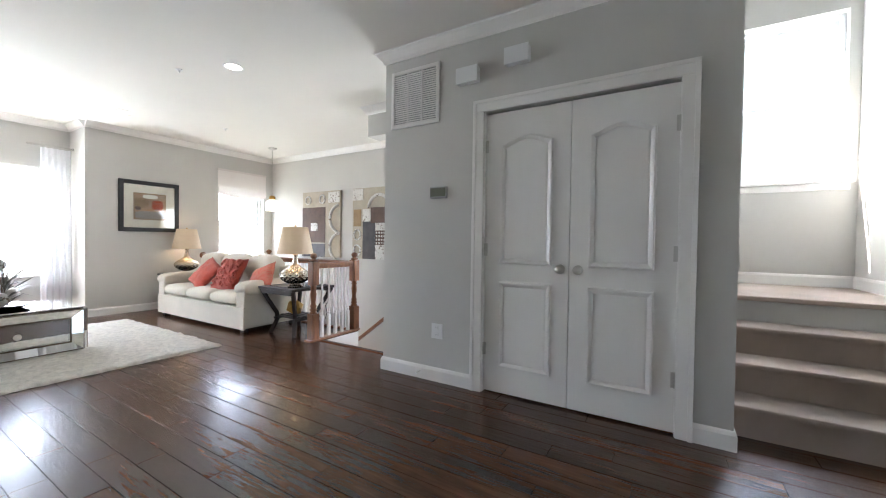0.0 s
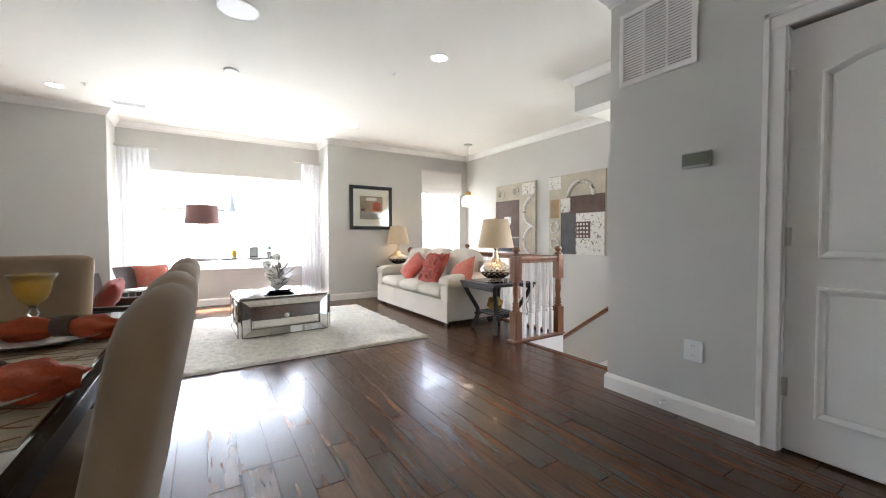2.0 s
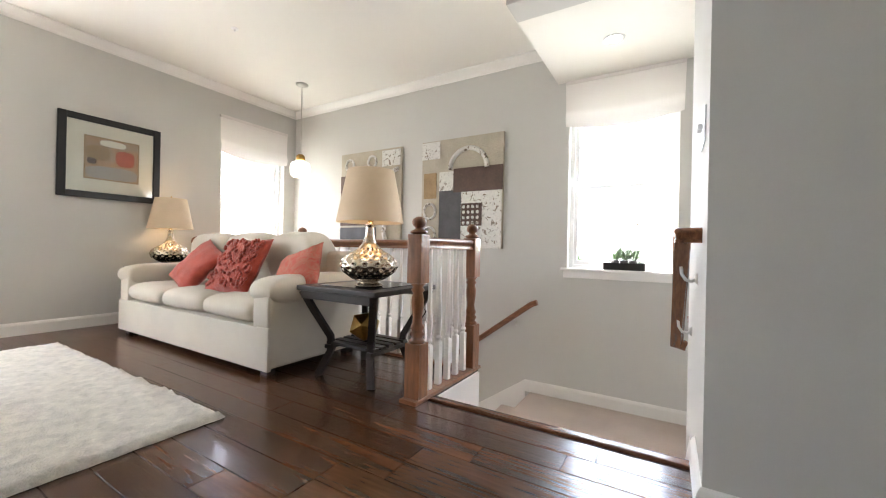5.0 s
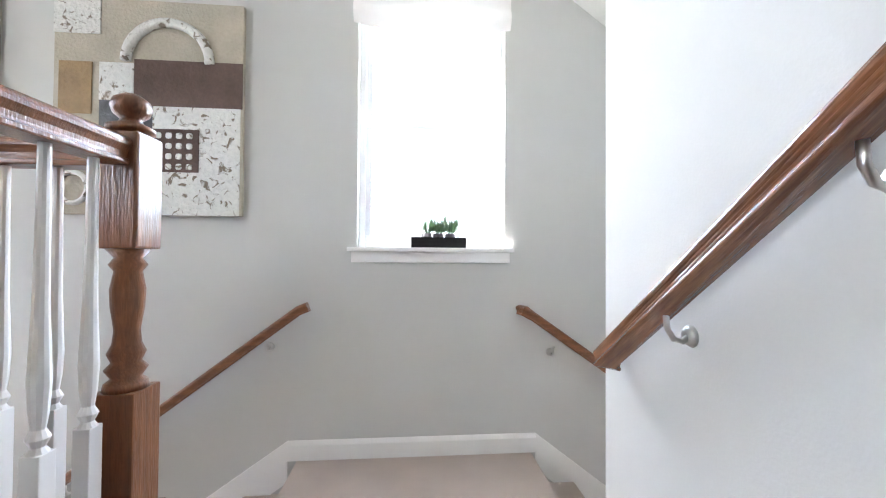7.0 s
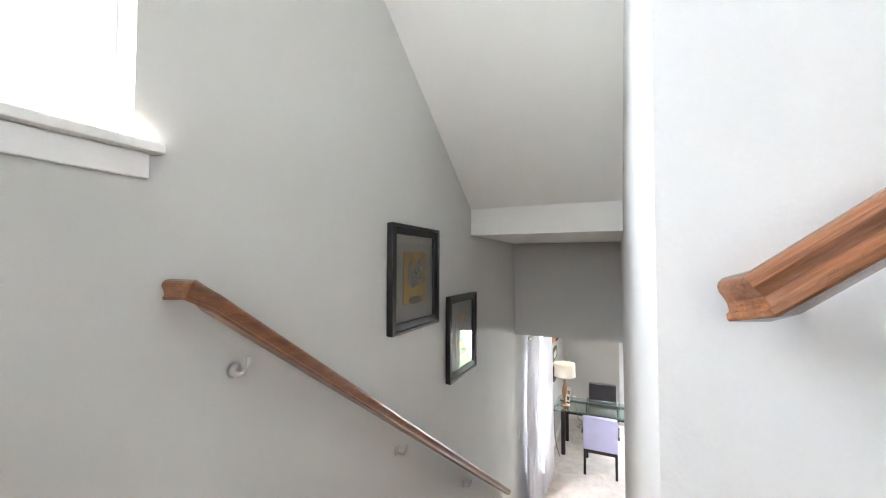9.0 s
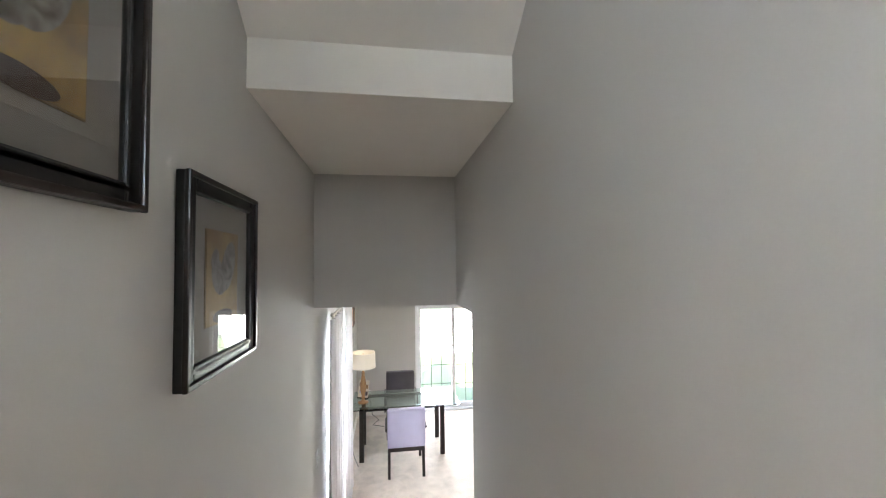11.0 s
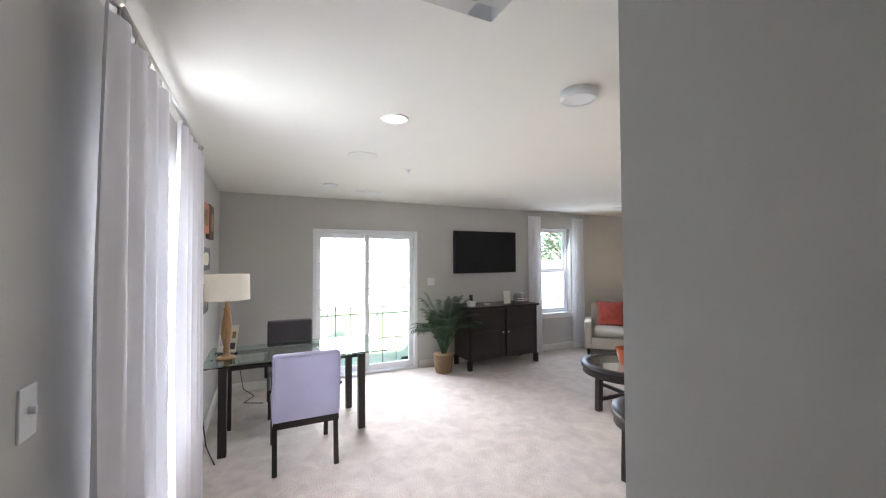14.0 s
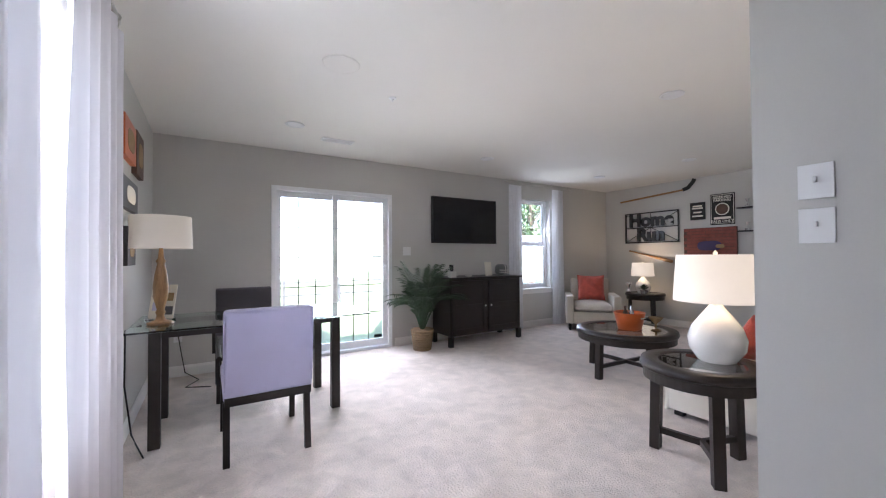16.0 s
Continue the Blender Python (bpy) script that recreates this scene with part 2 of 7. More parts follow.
# ---- building helpers ----
def part(name, bm, mat, parent=None, label="", smooth=False, kind=""):
    """Links a bmesh as one mesh object, under a thing or a part."""
    me = bpy.data.meshes.new(name)
    bmesh.ops.recalc_face_normals(bm, faces=bm.faces[:])
    if smooth:
        for f in bm.faces:
            f.smooth = True
    bm.to_mesh(me)
    bm.free()
    for mm in (mat if isinstance(mat, (list, tuple)) else (mat,)):
        me.materials.append(mm)
    ob = new(name, me)
    if parent is not None:
        ob.parent = parent
    return tagged(ob, label=label, kind=kind)


def thing(name, label, category, m=None, group=""):
    ob = new(name)
    ob.empty_display_size = 0.1
    if m is not None:
        ob.matrix_world = m
        ob.matrix_basis = m
    return tagged(ob, label=label, category=category, group=group)


def add_box(bm, x0, x1, y0, y1, z0, z1, bev=0.0, m=None, seg=2):
    mm = Matrix.Translation(((x0 + x1) / 2, (y0 + y1) / 2, (z0 + z1) / 2)) @ Matrix.Diagonal((abs(x1 - x0), abs(y1 - y0), abs(z1 - z0), 1))
    if m is not None:
        mm = m @ mm
    vs = bmesh.ops.create_cube(bm, size=1, matrix=mm)["verts"]
    if bev:
        es = list({e for v in vs for e in v.link_edges})
        bmesh.ops.bevel(bm, geom=es, offset=bev, segments=seg, profile=0.6, affect="EDGES")
    return bm


def box(*a, **k):
    return add_box(bmesh.new(), *a, **k)


def lathe(profile, seg=32, m=None, bm=None):
    """A turned shape from (radius, height) pairs."""
    bm = bm or bmesh.new()
    rings = []
    for r, z in profile:
        ring = []
        for i in range(seg):
            a = 2 * math.pi * i / seg
            v = Vector((max(r, 0.0004) * math.cos(a), max(r, 0.0004) * math.sin(a), z))
            ring.append(bm.verts.new(m @ v if m is not None else v))
        rings.append(ring)
    for a, b in zip(rings, rings[1:]):
        for i in range(seg):
            bm.faces.new((a[i], a[(i + 1) % seg], b[(i + 1) % seg], b[i]))
    if profile[0] != profile[-1]:
        bm.faces.new(rings[0][::-1])
        bm.faces.new(rings[-1])
    return bm


def tube(points, r, seg=10, bm=None, taper=1.0):
    """A round bar along points."""
    bm = bm or bmesh.new()
    pts = [Vector(p) for p in points]
    rings = []
    for i, p in enumerate(pts):
        d = (pts[min(i + 1, len(pts) - 1)] - pts[max(i - 1, 0)]).normalized()
        q = d.to_track_quat("Z", "Y")
        rr = r * (1 + (taper - 1) * i / max(1, len(pts) - 1))
        rings.append([bm.verts.new(p + q @ Vector((rr * math.cos(2 * math.pi * k / seg), rr * math.sin(2 * math.pi * k / seg), 0))) for k in range(seg)])
    for a, b in zip(rings, rings[1:]):
        for k in range(seg):
            bm.faces.new((a[k], a[(k + 1) % seg], b[(k + 1) % seg], b[k]))
    bm.faces.new(rings[0][::-1])
    bm.faces.new(rings[-1])
    return bm


def sweep(profile, points, bm=None, up=(0, 0, 1)):
    """A profile of (side, height) pairs drawn along a straight or bent line of points."""
    bm = bm or bmesh.new()
    pts = [Vector(p) for p in points]
    rings = []
    for i, p in enumerate(pts):
        d1 = (pts[i] - pts[i - 1]).normalized() if i else (pts[1] - pts[0]).normalized()
        d2 = (pts[i + 1] - pts[i]).normalized() if i < len(pts) - 1 else d1
        d = (d1 + d2).normalized()
        side = d.cross(Vector(up)).normalized()
        k = 1 / max(0.35, d.dot(d1))
        u = side.cross(d).normalized()
        rings.append([bm.verts.new(p + side * a * k + u * h) for a, h in profile])
    n = len(profile)
    for a, b in zip(rings, rings[1:]):
        for k in range(n):
            bm.faces.new((a[k], a[(k + 1) % n], b[(k + 1) % n], b[k]))
    bm.faces.new(rings[0][::-1])
    bm.faces.new(rings[-1])
    return bm


def cushion(sx, sy, sz, m=None, e=0.35, sag=0.0, seed=0, bm=None, nu=28, nv=16):
    """A stuffed, rounded block: half sizes sx, sy, sz."""
    bm = bm or bmesh.new()

    def sp(v, k):
        return math.copysign(abs(v) ** k, v)
    rings = []
    for j in range(nv + 1):
        ph = -math.pi / 2 + math.pi * j / nv
        ring = []
        for i in range(nu):
            th = 2 * math.pi * i / nu
            c = sp(math.cos(ph), 0.55)
            v = Vector((sx * c * sp(math.cos(th), e), sy * c * sp(math.sin(th), e), sz * sp(math.sin(ph), 0.75)))
            n = noise.noise(v * 5 + Vector((seed * 7.1, seed * 3.3, 0)))
            v *= 1 + 0.035 * n
            v.z -= sag * (1 - (v.x / sx) ** 2) * (1 - (v.y / sy) ** 2)
            ring.append(bm.verts.new(m @ v if m is not None else v))
        rings.append(ring)
    for a, b in zip(rings, rings[1:]):
        for i in range(nu):
            bm.faces.new((a[i], a[(i + 1) % nu], b[(i + 1) % nu], b[i]))
    bmesh.ops.remove_doubles(bm, verts=bm.verts[:], dist=1e-5)
    return bm


def pillow(s, t, m, seed=0):
    """A square throw pillow with pinched corners."""
    bm = bmesh.new()
    n = 14
    grid = {}
    for side in (1, -1):
        for i in range(n + 1):
            for j in range(n + 1):
                u, v = 2 * i / n - 1, 2 * j / n - 1
                edge = max(0.0, (1 - u * u) * (1 - v * v))
                th = side * t * edge ** 0.42
                pinch = 1 - 0.07 * (1 - abs(u * v)) * 1.0
                w = 0.012 * noise.noise(Vector((u * 2.5 + seed, v * 2.5, side)))
                grid[side, i, j] = bm.verts.new(m @ Vector((u * s * (0.93 + 0.07 * v * v), v * s * (0.93 + 0.07 * u * u), th + w)))
        for i in range(n):
            for j in range(n):
                bm.faces.new((grid[side, i, j], grid[side, i + 1, j], grid[side, i + 1, j + 1], grid[side, i, j + 1]))
    bmesh.ops.remove_doubles(bm, verts=bm.verts[:], dist=0.004)
    return bm


def wall(name, axis, p0, p1, a0, a1, z0, z1, holes=(), mat=None):
    """A wall slab from p0 to p1 across, along the other axis from a0 to a1, with openings (a0, a1, z0, z1) through it."""
    bm = bmesh.new()
    cuts = sorted({a0, a1, *[h[0] for h in holes], *[h[1] for h in holes]})
    for u0, u1 in zip(cuts, cuts[1:]):
        spans, z = [], z0
        for h in sorted((h for h in holes if h[0] <= u0 + 1e-6 and h[1] >= u1 - 1e-6), key=lambda h: h[2]):
            if h[2] > z + 1e-6:
                spans.append((z, h[2]))
            z = h[3]
        if z1 > z + 1e-6:
            spans.append((z, z1))
        for s0, s1 in spans:
            if axis == "x":
                add_box(bm, p0, p1, u0, u1, s0, s1)
            else:
                add_box(bm, u0, u1, p0, p1, s0, s1)
    bmesh.ops.remove_doubles(bm, verts=bm.verts[:], dist=1e-5)
    return part(name, bm, mat or PAINT, kind="structure")


def slab(name, x0, x1, y0, y1, z0, z1, mat, label=""):
    return part(name, box(x0, x1, y0, y1, z0, z1), mat, kind="structure", label=label)


def prism(pts, y0, y1, bm=None):
    """A solid from a polygon in the x-z plane, drawn from y0 to y1."""
    bm = bm or bmesh.new()
    a = [bm.verts.new((x, y0, z)) for x, z in pts]
    b = [bm.verts.new((x, y1, z)) for x, z in pts]
    n = len(pts)
    for i in range(n):
        bm.faces.new((a[i], a[(i + 1) % n], b[(i + 1) % n], b[i]))
    bm.faces.new(a[::-1])
    bm.faces.new(b)
    return bm


BASEP = [(0, 0), (0.016, 0), (0.016, 0.085), (0.010, 0.10), (0.004, 0.108), (0, 0.108)]
CROWN = [(0, 0), (0.0, -0.085), (0.012, -0.085), (0.02, -0.062), (0.045, -0.035), (0.062, -0.012), (0.075, -0.010), (0.075, 0)]


def trim(name, profile, points, mat=None):
    return part(name, sweep(profile, points), mat or TRIM, kind="structure")


def window(name, axis, face, depth, a0, a1, z0, z1, sill=True, rows=0, cols=0, casing=0.0, split=True):
    """A double-hung window in a wall whose room side lies at face; depth points outdoors."""
    w = tagged(new(name), kind="structure")
    s = 1 if depth > 0 else -1

    def bx(u0, u1, d0, d1, h0, h1, bev=0.004):
        d0, d1 = face + s * d0, face + s * d1
        return box(min(d0, d1), max(d0, d1), u0, u1, h0, h1, bev=bev) if axis == "x" else box(u0, u1, min(d0, d1), max(d0, d1), h0, h1, bev=bev)
    f, mid = 0.035, (z0 + z1) / 2
    for u0, u1, h0, h1 in ((a0, a0 + f, z0, z1), (a1 - f, a1, z0, z1), (a0 + f, a1 - f, z0, z0 + f), (a0 + f, a1 - f, z1 - f, z1)):
        part("window_frame", bx(u0, u1, 0.085, 0.15, h0, h1), VINYL, w)
    halves = ((z0 + f, mid), (mid, z1 - f)) if split else ((z0 + f, z1 - f),)
    for k, (h0, h1) in enumerate(halves):
        d = 0.095 + 0.025 * k
        sash = part("sash", bx(a0 + f, a1 - f, d, d + 0.03, h0, h0 + 0.04), VINYL, w)
        part("rail", bx(a0 + f, a1 - f, d, d + 0.03, h1 - 0.035, h1), VINYL, sash)
        for u0, u1 in ((a0 + f, a0 + f + 0.035), (a1 - f - 0.035, a1 - f)):
            part("stile", bx(u0, u1, d, d + 0.03, h0 + 0.04, h1 - 0.035), VINYL, sash)
        g = part("pane", bx(a0 + f + 0.03, a1 - f - 0.03, d + 0.012, d + 0.016, h0 + 0.03, h1 - 0.03, bev=0), GLASS, w)
        g.visible_shadow = False
        for c in range(1, cols):
            u = a0 + f + (a1 - a0 - 2 * f) * c / cols
            part("muntin", bx(u - 0.006, u + 0.006, d + 0.02, d + 0.027, h0 + 0.04, h1 - 0.035, bev=0), VINYL, w)
        for r in range(1, rows):
            h = h0 + (h1 - h0) * r / rows
            part("muntin", bx(a0 + f, a1 - f, d + 0.02, d + 0.027, h - 0.006, h + 0.006, bev=0), VINYL, w)
    if sill:
        part("window_sill", bx(a0 - 0.05, a1 + 0.05, -0.045, 0.085, z0 - 0.022, z0 + 0.002), TRIM, w)
        part("apron", bx(a0 - 0.03, a1 + 0.03, -0.016, -0.001, z0 - 0.085, z0 - 0.023), TRIM, w)
    return w


# ---- structure: main floor at 0, lower floor at LF ----
CZ, LF, LC, LZ = 2.68, -2.905, -0.455, -0.555
FX, BX, EY, PY = -6.95, -7.52, 4.70, -2.03
EZ = 4.6
RISE, RUN, X0 = 0.1808, 0.259, -2.13

# exterior side wall, with its four windows
W2 = (-3.13, -2.27, 0.64, 2.16)
W5 = (0.42, 1.20, 1.70, 3.22)
W6 = (2.18, 3.14, -2.36, -0.80)
wall("wall_side", "y", EY, EY + 0.18, FX - 0.18, 5.93, LF - 0.2, EZ, [W2, W5, W6])
window("window_landing", "y", EY, 1, *W2, rows=2, cols=3)
window("window_upper_stair", "y", EY, 1, *W5)
window("window_lower_side", "y", EY, 1, *W6)
# front wall and the shallow bay
W1 = (3.66, 4.52, 0.62, 2.12)
wall("wall_front_side", "x", FX - 0.18, FX, 1.88, EY, LF - 0.2, CZ, [W1])
window("window_front", "x", FX, -1, *W1, rows=2, cols=3)
wall("wall_front_left", "x", FX - 0.18, FX, PY - 0.18, -0.88, LF - 0.2, CZ)
BAY = (-0.62, 1.62, 0.58, 2.04)
wall("wall_bay", "x", BX - 0.18, BX, -0.88, 1.88, LF - 0.2, CZ, [BAY])
wall("wall_bay_return_a", "y", 1.88, 1.98, BX - 0.18, FX - 0.18, LF - 0.2, CZ)
wall("wall_bay_return_b", "y", -0.98, -0.88, BX - 0.18, FX - 0.18, LF - 0.2, CZ)
bw = (BAY[1] - BAY[0]) / 3
for k in range(3):
    window("window_bay", "x", BX, -1, BAY[0] + bw * k, BAY[0] + bw * (k + 1), BAY[2], BAY[3], sill=False)
part("window_sill", box(BX - 0.08, BX + 0.05, BAY[0] - 0.05, BAY[1] + 0.05, BAY[2] - 0.025, BAY[2], bev=0.004), TRIM, kind="structure")
wall("wall_party", "y", PY - 0.18, PY, FX, 5.75, 0.004, CZ)
# Unseen rear window, added to bring light to the closet wall.
W8 = (-0.5, 0.7, 0.78, 2.22)
wall("wall_rear", "x", 5.75, 5.93, PY - 0.18, 2.6, LC + 0.26, CZ, [W8])
window("window_rear", "x", 5.75, 1, *W8, sill=False)
wall("wall_closet", "y", 2.50, 2.60, -2.23, 0.19, 0, CZ, [(-1.30, -0.08, 0, 2.05)])
wall("wall_closet_back", "y", 3.14, 3.2, -2.13, 0.09, 0, CZ)
wall("wall_stair_side", "x", -2.23, -2.13, 2.60, 3.60, LF, CZ)
wall("wall_stair_up", "x", 0.09, 0.19, 2.60, 3.497, 0.0, CZ)
wall("wall_stair_up_end", "x", 0.09, 0.19, 3.497, 3.60, 0.703, CZ)
wall("wall_stair_up_top", "x", 0.09, 0.19, 2.40, 3.60, CZ + 0.001, EZ)
wall("wall_stair_up_front", "y", 2.40, 2.5, 0.19, 1.40, CZ + 0.001, EZ)
wall("wall_flight", "y", 3.50, 3.60, -2.13, 0.09, LF, 2.32)
wall("wall_flight_low", "y", 3.50, 3.60, 0.09, 0.955, LF, 0.70)
wall("wall_flight_header", "y", 3.50, 3.60, 0.955, 1.49, LC, 0.70)
# Unseen wall, added to shut out light where the upper flight would open.
wall("wall_upper_well", "x", 0.09, 0.19, 3.60, EY, 1.6, EZ)
wall("wall_stair_right", "x", 1.28, 1.40, 2.50, 3.50, 0.0, EZ)
wall("wall_stair_right_back", "x", 1.28, 1.40, 3.50, EY, 0.705, EZ)
wall("wall_kitchen", "y", 2.50, 2.60, 1.40, 5.75, 0, CZ)
wall("wall_bulkhead", "x", 1.49, 1.56, 3.60, EY, LC, 0.572)
wall("wall_hall", "y", 2.38, 2.48, -2.0, 1.65, LF, LC)
wall("wall_hall_end", "x", -2.1, -2.0, 2.38, 3.5, LF, LC)
# lower room
SD = (2.13, 3.62, LF, -0.875)
W7 = (-0.89, -0.22, -2.26, -0.74)
wall("wall_far", "x", 5.75, 5.93, -2.67, EY, LF - 0.2, LC + 0.25, [SD, W7])
window("window_lower_rear", "x", 5.75, 1, *W7, rows=0, cols=0)
wall("wall_sign", "y", -2.67, -2.49, 1.0, 5.75, LF - 0.2, LC + 0.25)
wall("wall_lower_west", "x", 0.9, 1.0, -2.67, 2.38, LF - 0.2, LC)
# foyer end, below the front stair
wall("wall_foyer", "y", 3.40, 3.47, FX, -3.47, LF, -0.26)

# ceilings
bm = add_box(bmesh.new(), BX, -3.24, PY, EY, CZ, CZ + 0.12)
add_box(bm, -3.24, 5.75, PY, 2.5, CZ, CZ + 0.12)
add_box(bm, -3.24, 0.09, 2.5, 3.39, CZ, CZ + 0.12)
part("ceiling_main", bm, CEIL, kind="structure")
part("ceiling_soffit", prism([(-3.24, 2.34), (-2.12, 2.34), (0.066, 0.78), (0.066, 0.572), (1.49, 0.572), (1.49, 0.70), (0.2, 0.70), (0.2, 1.75),
                              (-1.0, 2.8), (-3.24, 2.8)], 3.60, EY), CEIL, kind="structure")
slab("ceiling_soffit_edge", -3.24, -2.13, 3.39, 3.60, 2.34, 2.80, PAINT)
slab("ceiling_stair_top", 0.0, 1.4, 2.4, EY + 0.1, EZ, EZ + 0.1, CEIL)
slab("ceiling_lower", 1.56, 5.75, 2.38, EY, LC, LC + 0.13, CEIL)
slab("ceiling_lower_b", 0.9, 5.75, -2.49, 2.38, LC, LC + 0.13, CEIL)
slab("ceiling_lower_hall", -2.1, 1.56, 2.48, 3.5, LC, LC + 0.13, CEIL)

# floors
slab("floor_deck", BX, FX, -0.88, 1.88, -0.30, -0.012, GAP)
slab("floor_deck_main", FX, 5.75, PY, 2.85, -0.30, -0.012, GAP)
slab("floor_deck_sofa", FX, -3.40, 2.85, 3.40, -0.30, -0.012, GAP)
slab("floor_deck_closet", -2.13, 0.09, 2.85, 3.14, -0.30, -0.012, GAP)
slab("floor_lower", -3.4, 5.75, -2.49, EY, LF - 0.15, LF, CARPET)
slab("floor_foyer", FX, -3.4, 3.47, EY, -2.05, -1.98, CARPET)

# stairs: three risers down to the landing, thirteen on to the lower floor
st = tagged(new("staircase_lower"), kind="structure")


def tread(x0, x1, y0, y1, ztop, zbot, nose, parent):
    """One carpeted step; nose is the side on which its edge is rounded out."""
    bm = add_box(bmesh.new(), x0, x1, y0, y1, zbot, ztop - 0.03)
    ax, sg = nose
    if ax == "y":
        add_box(bm, x0, x1, y0 - (0.025 if sg < 0 else 0), y1 + (0.025 if sg > 0 else 0), ztop - 0.036, ztop, bev=0.012)
    else:
        add_box(bm, x0 - (0.025 if sg < 0 else 0), x1 + (0.025 if sg > 0 else 0), y0, y1, ztop - 0.036, ztop, bev=0.012)
    return part("step", bm, STAIRC, parent)


for k in range(2):
    tread(-3.38, -2.23, 2.865 + 0.265 * k, 3.13 + 0.265 * k, -0.185 * (k + 1), -0.9, ("y", 1), st)
tread(-3.45, X0, 3.395, EY, LZ, -0.9, ("x", 1), st)
for k in range(12):
    tread(X0 + RUN * k, X0 + RUN * (k + 1), 3.60, EY, LZ - RISE * (k + 1), LF, ("x", 1), st)
for k in range(7):
    tread(-3.45 - RUN * (k + 1), -3.45 - RUN * k, 3.47, EY, LZ - RISE * (k + 1), -1.98, ("x", -1), st)
up = tagged(new("staircase_upper"), kind="structure")
for k in range(3):
    tread(0.19, 1.28, 2.72 + 0.26 * k, 2.98 + 0.26 * k, 0.185 * (k + 1), -0.0, ("y", -1), up)
tread(0.19, 1.28, 3.50, EY, 0.74, 0.702, ("y", -1), up)
part("stair_nosing", box(-3.40, -2.23, 2.83, 2.885, -0.035, 0.004, bev=0.01), FLOOR, kind="structure")

# trim: crowns, bases, stair skirts
trim("crown_closet", CROWN, [(-2.23, 3.39, CZ), (-2.23, 2.5, CZ), (0.19, 2.5, CZ)])
trim("crown_side", CROWN, [(FX, 1.88, CZ), (FX, EY, CZ), (-3.24, EY, CZ)])
trim("crown_bay", CROWN, [(FX, PY, CZ), (FX, -0.88, CZ), (BX, -0.88, CZ), (BX, 1.88, CZ), (FX, 1.88, CZ)])
trim("crown_party", CROWN, [(5.75, PY, CZ), (FX, PY, CZ)])
trim("crown_soffit", CROWN, [(-3.24, EY, CZ), (-3.24, 3.39, CZ), (-2.23, 3.39, CZ)])
trim("baseboard_closet_left", BASEP, [(-2.23, 2.86, 0), (-2.23, 2.5, 0), (-1.385, 2.5, 0)])
trim("baseboard_closet_right", BASEP, [(0.005, 2.5, 0), (0.19, 2.5, 0), (0.19, 2.70, 0)])
trim("baseboard_front", BASEP, [(BX, 1.88, 0), (FX, 1.88, 0), (FX, 3.40, 0)])
trim("baseboard_bay", BASEP, [(FX, PY, 0), (FX, -0.88, 0), (BX, -0.88, 0), (BX, 1.88, 0)])
trim("baseboard_party", BASEP, [(5.75, PY, 0), (FX, PY, 0)])
trim("baseboard_landing", BASEP, [(-3.5, EY, LZ), (-2.08, EY, LZ)])
trim("baseboard_upper_landing", BASEP, [(0.19, EY, 0.74), (1.28, EY, 0.74), (1.28, 3.5, 0.74)])
part("stair_skirt", prism([(-2.08, LZ + 0.108), (-2.08, LZ - 0.1), (0.98, LF), (1.15, LF), (1.15, LF + 0.108), (1.02, LF + 0.108)], EY - 0.016, EY - 0.001), TRIM, kind="structure")
part("stair_skirt_inner", prism([(X0, LZ + 0.108), (X0, LZ - 0.1), (0.95, LF), (0.955, LF + 0.12)], 3.601, 3.616), TRIM, kind="structure")
part("stair_skirt_front", prism([(-3.5, LZ + 0.108), (-3.5, LZ - 0.12), (-5.2, -1.86), (-5.2, -1.62)], EY - 0.016, EY - 0.001), TRIM, kind="structure")
bm = bmesh.new()
vs = [bm.verts.new((x, y, z)) for x in (-2.246, -2.231) for y, z in ((2.86, 0.108), (3.52, -0.36), (3.60, -0.40), (3.60, -0.56), (2.86, -0.20))]
for i in range(5):
    bm.faces.new((vs[i], vs[(i + 1) % 5], vs[5 + (i + 1) % 5], vs[5 + i]))
bm.faces.new(vs[:5])
bm.faces.new(vs[5:])
part("stair_skirt_short", bm, TRIM, kind="structure")
slab("stringer_face", -3.40, -3.385, 2.86, 3.40, LZ - 0.1, -0.012, TRIM)
slab("stringer_face_rear", -6.95, -3.385, 3.401, 3.415, -0.30, -0.012, TRIM)
trim("baseboard_far_a", BASEP, [(5.75, 1.99 + 0.10, LF), (5.75, -2.49, LF), (1.0, -2.49, LF)])
trim("baseboard_far_b", BASEP, [(1.15, EY, LF), (5.75, EY, LF), (5.75, 3.66, LF)])
trim("baseboard_hall", BASEP, [(-1.9, 2.48, LF), (1.65, 2.48, LF), (1.65, 2.38, LF)][::-1])


